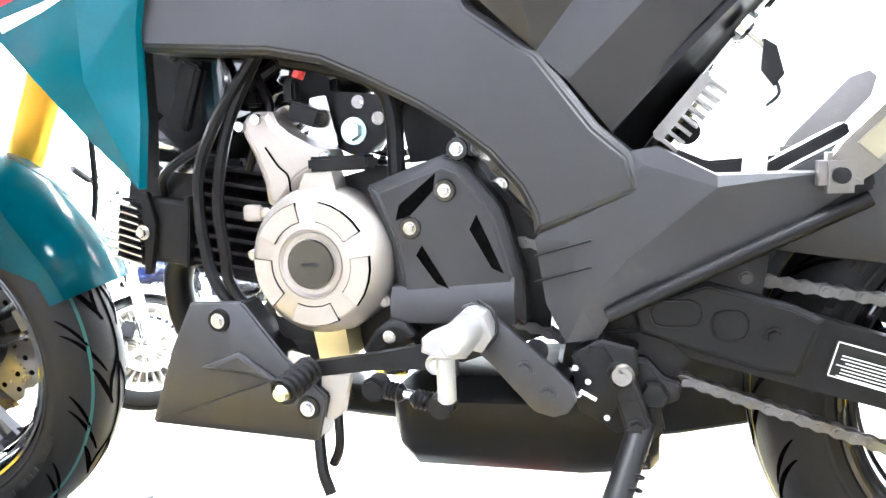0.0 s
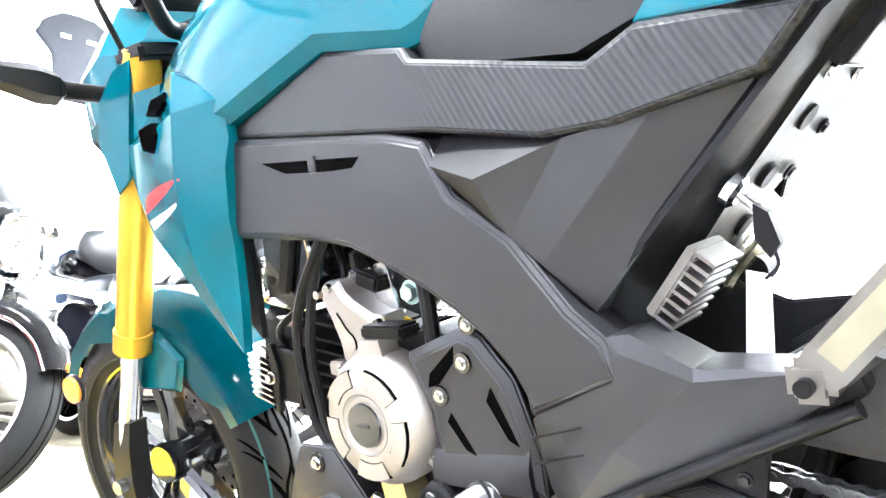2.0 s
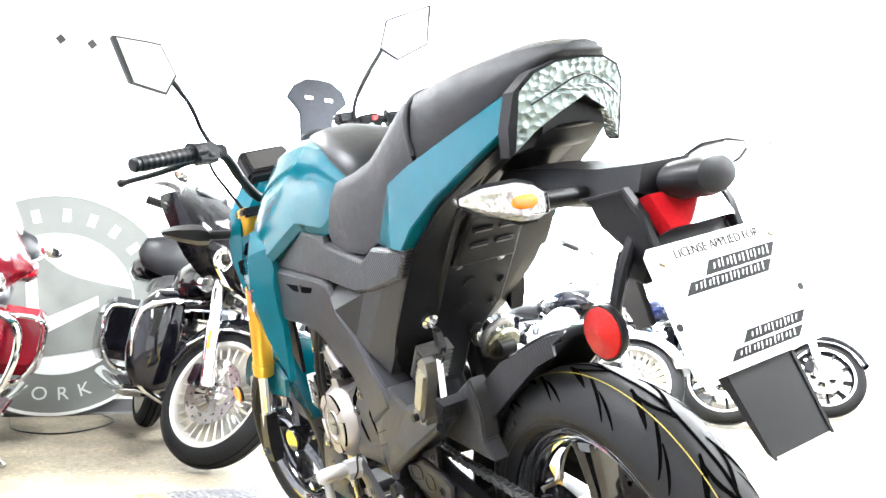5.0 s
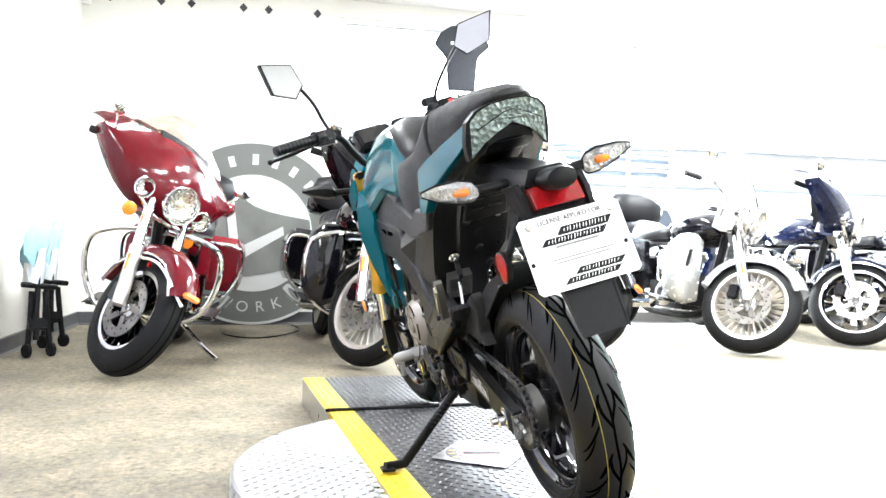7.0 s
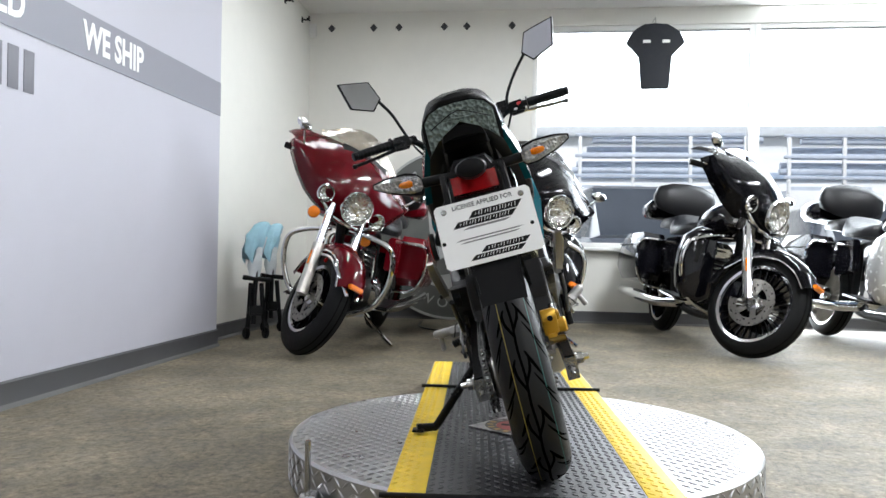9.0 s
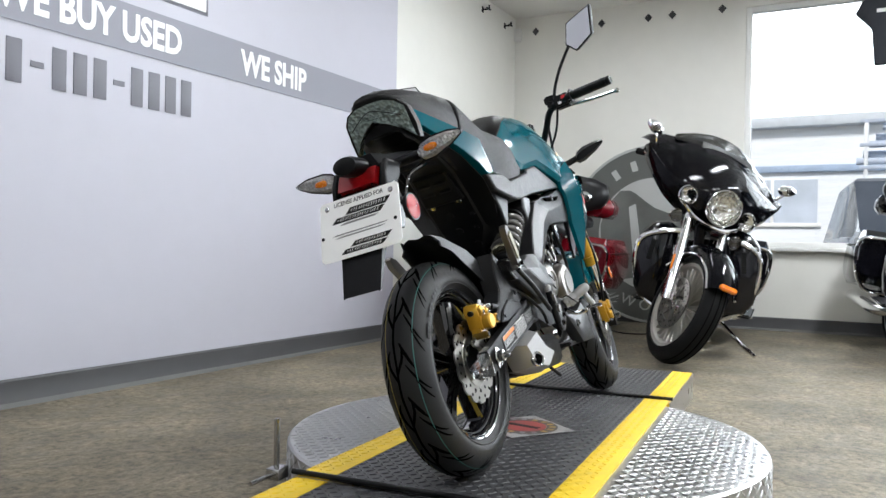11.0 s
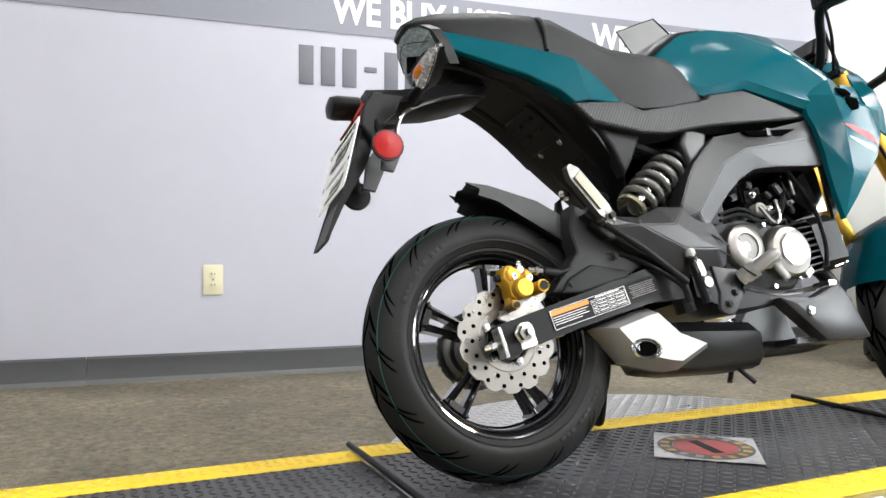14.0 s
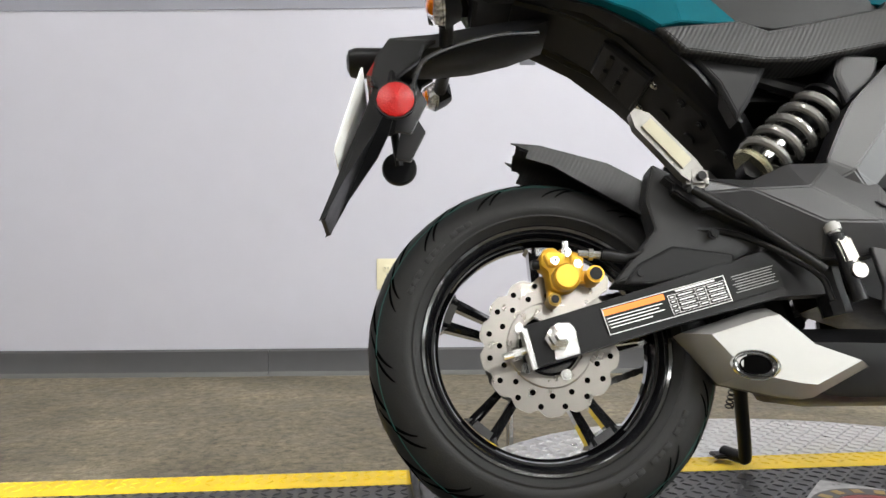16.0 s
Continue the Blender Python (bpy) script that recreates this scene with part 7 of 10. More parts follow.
part("switch_bolt", lathe([(0, 0.006), (0.004, 0.006), (0.0042, 0.005), (0.008, 0.005), (0.010, 0.002), (0.010, 0)], (0.250, -0.142, 0.303), (0, -1, 0), seg=24), DISC, sw, "bright round bolt", m=SWM)
for x, z in ((0.214, 0.285), (0.237, 0.266), (0.212, 0.308), (0.222, 0.2965)):
    part("switch_screw", bolt((x, -0.1405, z), (0, -1, 0), 0.003, 0.003, washer=False), STEEL, sw, m=SWM)
part("switch_code_bar", box(0.015, 0.001, 0.003, (0.222, -0.1425, 0.2845), turn=Matrix.Rotation(0.5, 4, "Y")), WHITEINK, sw, m=SWM)
spg = []
for k in range(120):
    a = 2 * math.pi * k / 10
    p0, p1 = Vector((0.262, -0.100, 0.255)), Vector((0.246, -0.215, 0.175))
    d = (p1 - p0).normalized()
    u = d.orthogonal().normalized()
    spg.append(p0 + (p1 - p0) * k / 119 + 0.0065 * (math.cos(a) * u + math.sin(a) * d.cross(u)))
part("return_spring", tube(spg, 0.0014, seg=5, curved=False), BLACK, stand, "black return spring")
part("pivot_bracket", soften(plate([(0.200, 0.275), (0.235, 0.262), (0.268, 0.256), (0.300, 0.300), (0.27, 0.325), (0.21, 0.318)], -0.075, -0.112), 0.003, 0.5), BLACK, bike)
part("grey_lug", soften(loft([[(0.200, y, 0.268), (0.245, y, 0.250), (0.252, y, 0.235), (0.235, y, 0.242), (0.205, y, 0.255)] for y in (-0.095, -0.118)]), 0.003, 0.4), DARK, bike)

# right side covers and controls
PEGCAP = mat("pale_grey_cap", (0.30, 0.29, 0.25), 0.4)
BRUSHED = mat("brushed_bronze_alloy", (0.185, 0.174, 0.160), 0.32, metal=0.9, var=0.1, scale=140, bump=0.12, bscale=700)
cc = part("clutch_cover", lathe([(0, 0.022), (0.036, 0.022), (0.0375, 0.0205), (0.050, 0.018), (0.055, 0.013), (0.058, 0.004), (0.059, -0.05)], (-0.064, 0.102, 0.396), (0, 1, 0), seg=56), BRUSHED, bike, "brushed bronze-tinted clutch cover")
part("cover_face", loft([[(-0.064 + r * math.cos(radians(22.5 + 45 * k)), y, 0.396 + r * math.sin(radians(22.5 + 45 * k))) for k in range(8)] for y, r in ((0.1225, 0.0365), (0.1262, 0.0355))]), BRUSHED, cc, "raised octagonal face")
part("cover_tab", soften(box(0.030, 0.012, 0.018, (-0.112, 0.104, 0.352), turn=Matrix.Rotation(0.6, 4, "Y")), 0.003, 0.4), BRUSHED, cc)
part("case_cover", soften(plate([(-0.13, 0.37), (-0.11, 0.45), (-0.03, 0.462), (0.06, 0.462), (0.098, 0.42), (0.098, 0.35), (0.03, 0.315), (-0.08, 0.32)], 0.06, 0.090, chamfer=0.010, lift=0.005), 0.003, 0.4), BLACK, bike, "black engine side case")
fc = part("filter_cover", lathe([(0, 0.012), (0.026, 0.012), (0.028, 0.0155), (0.040, 0.0145), (0.047, 0.010), (0.050, 0.002), (0.051, -0.03)], (0.046, 0.098, 0.406), (0, 1, 0), seg=52), BRUSHED, bike, "round brushed filter cover")
part("cover_recess", loft([[(0.046 + r * math.cos(radians(a)), y, 0.406 + r * math.sin(radians(a))) for r, a in [(0.026, a) for a in range(40, 281, 30)] + [(0.011, a) for a in range(280, 39, -30)]] for y in (0.108, 0.1106)]), ALLOYD, fc, "dull curved recess")
for k in range(8):
    a = 2 * math.pi * k / 8
    part("case_bolt", bolt((-0.02 + 0.105 * math.cos(a), 0.0955, 0.390 + 0.066 * math.sin(a)), (0, 1, 0), 0.005, 0.006, washer=False), STEEL, bike)
rb = part("peg_bracket", soften(plate([(0.182, 0.357), (0.150, 0.352), (0.125, 0.350), (0.100, 0.346), (0.094, 0.338), (0.103, 0.312), (0.140, 0.268), (0.152, 0.260), (0.170, 0.264), (0.178, 0.274), (0.172, 0.305)], 0.138, 0.146, chamfer=0.002, lift=0.001), 0.001, 0.5), DARK, bike, "matt grey rider peg bracket")
for x, z in ((0.138, 0.304), (0.158, 0.282)):
    part("bracket_bolt", bolt((x, 0.148, z), (0, 1, 0), 0.006, 0.006), BLACK, rb)
part("peg_pin", bolt((0.108, 0.147, 0.334), (0, 1, 0), 0.006, 0.006), GOLD, rb, "yellow zinc pin")
mc = part("rear_master_cylinder", cyl((0.229, 0.150, 0.372), (0.211, 0.152, 0.285), 0.0095, seg=16), BLACK, bike, "rear brake master cylinder")
part("cylinder_body", soften(box(0.020, 0.020, 0.034, (0.221, 0.152, 0.350), turn=Matrix.Rotation(0.3, 4, "Y")), 0.003, 0.5), DISC, mc)
part("cylinder_clevis", cyl((0.213, 0.140, 0.322), (0.213, 0.166, 0.322), 0.0105, seg=14), DISC, mc)
part("fluid_cap", cyl((0.230, 0.150, 0.374), (0.233, 0.149, 0.389), 0.0105, seg=16, bevel=0.003), SILVER, mc)
bp = part("brake_pedal", tube([(0.12, 0.150, 0.315), (0.05, 0.155, 0.300), (-0.01, 0.160, 0.300), (-0.05, 0.165, 0.305)], 0.006, seg=10), GLOSSB, bike, "black rear brake pedal")
part("pedal_pad", soften(box(0.022, 0.045, 0.010, (-0.055, 0.185, 0.308)), 0.003, 0.5), STEEL, bp)
for k in range(12):
    x, z = -0.15 + 0.17 * ((k * 0.41) % 1), 0.47 + 0.085 * ((k * 0.29 + 0.1) % 1)
    p = Vector((x, 0.05 + 0.03 * ((k * 0.53) % 1), z))
    if k % 2:
        part("fitting", bolt(p, (0.1, 1, 0.1), 0.005, 0.009), DISC, tb)
    else:
        part("clip", tube([p, p + Vector((0.010, 0.006, 0.010)), p + Vector((0.024, 0, 0.002))], 0.0024, seg=6), DISC if k % 4 else BLACK, tb)
part("steel_pipe", tube([(-0.03, 0.09, 0.50), (-0.055, 0.095, 0.465), (-0.075, 0.095, 0.475), (-0.078, 0.09, 0.515)], 0.005, seg=8), STEEL, bike)
part("throttle_cable", tube([(-0.11, 0.08, 0.60), (-0.130, 0.09, 0.584), (-0.162, 0.09, 0.542), (-0.188, 0.09, 0.497), (-0.200, 0.09, 0.426), (-0.20, 0.08, 0.37)], 0.005, seg=8), BLACK, bike)
part("sensor_cap", lathe([(0, 0.004), (0.011, 0.004), (0.016, 0.0), (0.016, -0.02)], (-0.050, 0.075, 0.498), (0, 1, 0), seg=24), PEGCAP, bike, "pale round sensor cap")
for x, z, w in ((-0.02, 0.55, 0.02), (-0.10, 0.545, 0.026), (-0.07, 0.53, 0.018), (0.03, 0.52, 0.02), (-0.13, 0.50, 0.022)):
    part("fitting_block", soften(box(w, 0.02, w * 0.7, (x, 0.075, z), turn=Matrix.Rotation(9 * x, 4, "Y")), 0.003, 0.5), BLACK, tb)
for z in (0.468, 0.480):
    part("hose_run", tube([(0.08, 0.085, z), (0.03, 0.092, z + 0.012), (-0.03, 0.090, z - 0.002), (-0.09, 0.085, z + 0.02), (-0.13, 0.07, z + 0.06)], 0.0042, seg=8), BLACK, tb)

# passenger pegs on their hangers
PEGIN = mat("pale_peg_insert", (0.24, 0.225, 0.16), 0.4, metal=0.3)
for s in (-1, 1):
    line = [(0.232, -0.137, 0.339), (0.330, -0.138, 0.387), (0.425, -0.136, 0.432)] if s < 0 else [(0.250, 0.150, 0.326), (0.340, 0.151, 0.392), (0.410, 0.147, 0.437)]
    hg = part("peg_hanger", tube(line, 0.0064, seg=14, curved=False), BLACK, bike, "black tubular passenger peg hanger")
    part("hanger_plate", soften(plate([(0.365, 0.415), (0.392, 0.455), (0.425, 0.462), (0.430, 0.440), (0.395, 0.415)], s * 0.112, s * 0.130), 0.002, 0.5), BLACK, hg)
    a, b = Vector((0.405, s * 0.142, 0.455)), Vector((0.492, s * 0.158, 0.545))
    d = (b - a).normalized()
    n = Vector((0, s, 0)).cross(d).normalized()
    o = Vector((0, s, 0))
    pg = part("passenger_peg", soften(loft([[a + d * t + n * h + o * 0.012, a + d * t - n * h + o * 0.012, a + d * t - n * h - o * 0.004, a + d * t + n * h - o * 0.004] for t, h in ((0, 0.013), (0.012, 0.0155), (0.100, 0.0145), (0.118, 0.005))]), 0.003, 0.4), ENGINE, bike, "cast alloy folding passenger peg")
    part("peg_rubber", soften(loft([[a + d * t + n * h + o * 0.016, a + d * t - n * h + o * 0.016, a + d * t - n * h + o * 0.010, a + d * t + n * h + o * 0.010] for t, h in ((0.018, 0.009), (0.094, 0.0085))]), 0.002, 0.4), PEGIN, pg, "pale smooth peg insert")
    part("peg_clevis", soften(box(0.030, 0.028, 0.030, a - d * 0.004, turn=None), 0.006, 0.5), ENGINE, pg)
    part("pivot_pin", cyl(a - d * 0.006 - o * 0.016, a - d * 0.006 + o * 0.022, 0.006, seg=12), BLACK, pg)

# key with its tag hanging at the helmet lock, left side
key = part("helmet_lock", lathe([(0, 0.006), (0.009, 0.006), (0.0135, 0.003), (0.0135, -0.004)], (0.342, -0.075, 0.5705), (0.758, 0, -0.652), seg=24), CHROME, bike, "chrome helmet lock with a key and paper tag")
part("key_blade", cyl((0.344, -0.075, 0.568), (0.360, -0.076, 0.552), 0.0035, seg=8), STEEL, key)
part("key_bow", soften(loft([[(0.356, y, 0.560), (0.366, y, 0.553), (0.372, y, 0.530), (0.364, y, 0.520), (0.354, y, 0.534)] for y in (-0.071, -0.081)]), 0.002, 0.4), BLACK, key)
part("tag_string", tube([(0.364, -0.076, 0.530), (0.368, -0.078, 0.515), (0.358, -0.079, 0.505)], 0.0016, seg=6), BLACK, key)
part("paper_tag", loft([[(0.345, y, 0.512), (0.362, y, 0.508), (0.358, y - 0.004, 0.440), (0.338, y - 0.004, 0.444)] for y in (-0.0785, -0.0795)]), WHITEP, key, "white paper tag")
RT, RN = Vector((0.652, 0, 0.758)), Vector((0.758, 0, -0.652))
RM = Matrix((Vector((0, -1, 0)), RN, RT)).transposed()
RC = Vector((0.288, -0.064, 0.511))
cool = part("ribbed_regulator", soften(box(0.058, 0.010, 0.066, RC + RN * 0.005, turn=RM.to_4x4()), 0.002, 0.5), ENGINE, bike, "finned alloy regulator")
for k in range(8):
    part("regulator_fin", box(0.056, 0.018, 0.0030, RC + RN * 0.017 + RT * (-0.0305 + 0.0087 * k), turn=RM.to_4x4()), ENGINE, cool)

# dark fill of the engine bay: inner frame, intake body, airbox
inner = part("inner_frame", soften(plate([(0.050, 0.560), (0.105, 0.505), (0.134, 0.482), (0.159, 0.452), (0.172, 0.424), (0.182, 0.348), (0.165, 0.318), (0.145, 0.36), (0.132, 0.42), (0.105, 0.462), (0.088, 0.50), (0.055, 0.535)], -0.062, -0.074), 0.002, 0.4), GLOSSB, bike, "gloss black inner frame plate")
for k in range(11):
    u = k / 10
    p = Vector((0.112, -0.077, 0.482)).lerp(Vector((0.162, -0.077, 0.352)), u) + Vector((0.006 * math.sin(7 * u), 0, 0.01 * math.sin(9 * u)))
    if k % 3:
        part("frame_fitting", soften(box(0.010 + 0.004 * (k % 2), 0.008, 0.012, p, turn=Matrix.Rotation(0.4 * k, 4, "Y")), 0.002, 0.5), STEEL if k % 2 else GLOSSB, inner)
    else:
        part("frame_bolt", bolt(p, (0, -1, 0), 0.005, 0.006), STEEL, inner)
part("air_box_foot", soften(loft([[(0.035, y, 0.470), (0.095, y, 0.475), (0.105, y, 0.53), (0.09, y, 0.61), (0.0, y, 0.63), (0.022, y, 0.55)] for y in (-0.045, 0.045)]), 0.006, 0.4), BLACK, bike, "black airbox behind the hoses")
ib = part("intake_body", soften(loft([[(-0.245, y, 0.500), (-0.20, y, 0.492), (-0.135, y, 0.530), (-0.120, y, 0.575), (-0.15, y, 0.605), (-0.235, y, 0.600)] for y in (-0.075, 0.075)]), 0.012, 0.4), GLOSSB, bike, "gloss black intake body behind the shroud")
for s in (-1, 1):
    part("intake_rib", soften(plate([(-0.215, 0.515), (-0.195, 0.512), (-0.170, 0.575), (-0.190, 0.585)], s * 0.075, s * 0.084), 0.003, 0.4), DARK, ib)
    part("intake_clamp", tube([(-0.150, s * 0.078, 0.535), (-0.140, s * 0.084, 0.56), (-0.148, s * 0.080, 0.59)], 0.004, seg=6), STEEL, ib)
    part("intake_bolt", bolt((-0.205, s * 0.077, 0.590), (0, s, 0), 0.005, 0.006), STEEL, ib)
lead = part("wiring_loom", tube([(-0.12, -0.060, 0.565), (-0.10, -0.072, 0.53), (-0.115, -0.074, 0.50), (-0.13, -0.070, 0.47)], 0.005, seg=8), BLACK, bike)
part("connector_block", soften(box(0.034, 0.02, 0.018, (-0.060, -0.072, 0.522), turn=Matrix.Rotation(0.35, 4, "Y")), 0.003, 0.5), BLACK, lead)
part("connector_plug", soften(box(0.013, 0.016, 0.022, (-0.074, -0.074, 0.545)), 0.003, 0.5), BLACK, lead)
part("red_collar", cyl((-0.068, -0.072, 0.558), (-0.064, -0.072, 0.566), 0.006, seg=10), REDINK, lead, "small red collar")

# ---- steered parts: fork, fender, headlight, bars ----
def spart(name, bm, material, label="", parent=None, angle=32.0):
    """A part of the steered front end."""
    return part(name, bm, material, parent or bike, label, angle, m=STEER)


def fork_x(z):
    return -0.548 + (z - 0.468) * 0.462


for s in (-1, 1):
    P = lambda z, dx=0.0: Vector((fork_x(z) + dx, s * 0.094, z))
    fk = spart("fork_leg", cyl(P(0.468), P(0.845), 0.0245, seg=28, bevel=0.002), GOLD, "gold anodised upper fork tube")
    spart("fork_collar", cyl(P(0.452), P(0.486), 0.0275, seg=28, bevel=0.003), GOLD, parent=fk)
    spart("fork_slider", cyl(P(0.30), P(0.455), 0.0165, seg=24), CHROME, "chrome fork slider", fk)
    spart("fork_foot", soften(loft([[P(z, d) + Vector((a * r, b * r, 0)) for a, b in ((-1, -0.8), (1, -0.8), (1, 0.8), (-1, 0.8))] for z, r, d in ((0.345, 0.019, 0), (0.30, 0.021, 0.003), (0.25, 0.022, 0.015), (0.215, 0.016, 0.028))]), 0.004, 0.4), BLACK, "black fork foot", fk)
    spart("axle_end", cyl((FX, s * 0.09, AZ), (FX, s * 0.128, AZ), 0.011, seg=8, bevel=0.001), STEEL, parent=fk)
    am = spart("fork_reflector", lathe([(0, 0.0), (0.021, 0.0), (0.023, 0.003), (0.023, 0.008), (0, 0.008)], P(0.407, -0.088) + Vector((0, s * 0.034, 0)), (0, s, 0), seg=28), BLACK, parent=fk)
    spart("reflector_lens", lathe([(0.021, 0.008), (0.020, 0.012), (0, 0.014)], P(0.407, -0.088) + Vector((0, s * 0.034, 0)), (0, s, 0), seg=28), AMBER, "round amber reflector", fk)
spart("lower_yoke", soften(box(0.06, 0.235, 0.026, (fork_x(0.70), 0, 0.70)), 0.006, 0.5), BLACK, "black lower fork yoke")
spart("upper_yoke", soften(box(0.06, 0.235, 0.022, (fork_x(0.84), 0, 0.84)), 0.006, 0.5), BLACK, "black upper fork yoke")
part("head_tube", cyl((-0.425, 0, 0.70), (-0.36, 0, 0.84), 0.035, seg=20), BLACK, bike)

# front brake
fc = spart("front_caliper", soften(box(0.050, 0.034, 0.075, (-0.52, 0.092, 0.275), turn=Matrix.Rotation(0.35, 4, "Y")), 0.009, 0.5), GOLD, "gold anodised front brake caliper", angle=50)
for x, z in ((-0.525, 0.295), (-0.518, 0.258)):
    spart("piston_boss", lathe([(0, 0.010), (0.014, 0.010), (0.017, 0.005), (0.017, 0)], (x, 0.108, z), (0, 1, 0), seg=24), GOLD, parent=fc)
for x, z in ((-0.545, 0.305), (-0.505, 0.240)):
    spart("caliper_bolt", bolt((x, 0.108, z), (0, 1, 0), 0.006, 0.006), STEEL, parent=fc)
spart("front_brake_hose", tube([(-0.51, 0.10, 0.31), (-0.47, 0.12, 0.40), (-0.46, 0.125, 0.50), (-0.45, 0.11, 0.62), (-0.40, 0.10, 0.78), (-0.31, 0.13, 0.95)], 0.0045, seg=8), BLACK, "black front brake hose")


# front fender
def fender():
    secs = []
    for a in (20, 28, 38, 50, 62, 78, 96, 114, 130, 142):
        r = 0.262 + (0.010 if 40 < a < 110 else 0.0)
        skirt = 0.060 if 30 < a < 100 else 0.035
        c, q = math.cos(radians(a)), math.sin(radians(a))
        w = 0.066 if a < 100 else 0.066 - 0.02 * (a - 100) / 42
        row = []
        for y, dr in ((-w, -skirt), (-w - 0.003, -0.012), (-w * 0.7, 0.004), (-w * 0.25, 0.010), (0, 0.013), (w * 0.25, 0.010), (w * 0.7, 0.004), (w + 0.003, -0.012), (w, -skirt)):
            row.append((FX + (r + dr) * c, y, AZ + (r + dr) * q))
        secs.append(row)
    b = loft(secs, closed=False)
    bmesh.ops.solidify(b, geom=b.faces[:], thickness=0.003)
    return b


fd = spart("front_fender", fender(), TEAL, "gloss teal front fender", angle=40)
for s in (-1, 1):
    spart("fender_wing", soften(loft([[(-0.60, s * 0.069, 0.455), (-0.52, s * 0.070, 0.475), (-0.475, s * 0.070, 0.43), (-0.50, s * 0.070, 0.38), (-0.60, s * 0.069, 0.385)], [(-0.60, s * 0.076, 0.450), (-0.525, s * 0.078, 0.468), (-0.482, s * 0.078, 0.43), (-0.505, s * 0.077, 0.388), (-0.595, s * 0.076, 0.39)]]), 0.002, 0.3), TEAL, "gloss teal fender mount", fd)

# headlight in its teal cowl
hc = []
for x, w, z0, z1 in ((-0.40, 0.085, 0.735, 0.905), (-0.46, 0.105, 0.715, 0.925), (-0.52, 0.098, 0.705, 0.90), (-0.565, 0.070, 0.715, 0.845), (-0.580, 0.045, 0.73, 0.79)):
    zc, h = (z0 + z1) / 2, (z1 - z0) / 2
    hc.append([(x, w * u, zc + h * v) for u, v in ((-0.6, -1), (0.6, -1), (1, -0.35), (0.95, 0.35), (0.45, 1), (-0.45, 1), (-0.95, 0.35), (-1, -0.35))])
hl = spart("headlight", soften(loft(hc), 0.003, 0.4), TEAL, "headlight in an angular teal cowl", angle=26)
for s in (-1, 1):
    # teal blades on either side of the lamp, outside the fork
    spart("cowl_blade", soften(loft([[(x, s * (y - d), z) for x, z, y in ((-0.318, 0.792, 0.124), (-0.362, 0.790, 0.132), (-0.376, 0.745, 0.138), (-0.396, 0.688, 0.134), (-0.372, 0.664, 0.128), (-0.345, 0.690, 0.126))] for d in (0.0, 0.004)]), 0.001, 0.3), TEAL, "teal blade beside the fork", hl, angle=20)
    spart("cowl_blade", soften(loft([[(x, s * (y - d), z) for x, z, y in ((-0.372, 0.834, 0.118), (-0.400, 0.826, 0.126), (-0.430, 0.790, 0.136), (-0.452, 0.742, 0.134), (-0.446, 0.674, 0.128), (-0.416, 0.690, 0.128), (-0.392, 0.752, 0.128))] for d in (0.0, 0.004)]), 0.001, 0.3), TEAL, "", hl, angle=20)
spart("headlight_lens", soften(loft([[(-0.573, -0.05, 0.80), (-0.573, 0.05, 0.80), (-0.575, 0.042, 0.735), (-0.575, -0.042, 0.735)], [(-0.590, -0.042, 0.79), (-0.590, 0.042, 0.79), (-0.590, 0.036, 0.742), (-0.590, -0.036, 0.742)]]), 0.003, 0.4), CLEARL, "clear headlight lens", hl)
spart("meter", soften(box(0.045, 0.125, 0.075, (-0.415, 0, 0.945), turn=Matrix.Rotation(-0.5, 4, "Y")), 0.008, 0.5), BLACK, "black instrument pod")
spart("meter_face", box(0.003, 0.10, 0.05, (-0.392, 0, 0.957), turn=Matrix.Rotation(-0.5, 4, "Y")), GLOSSB)
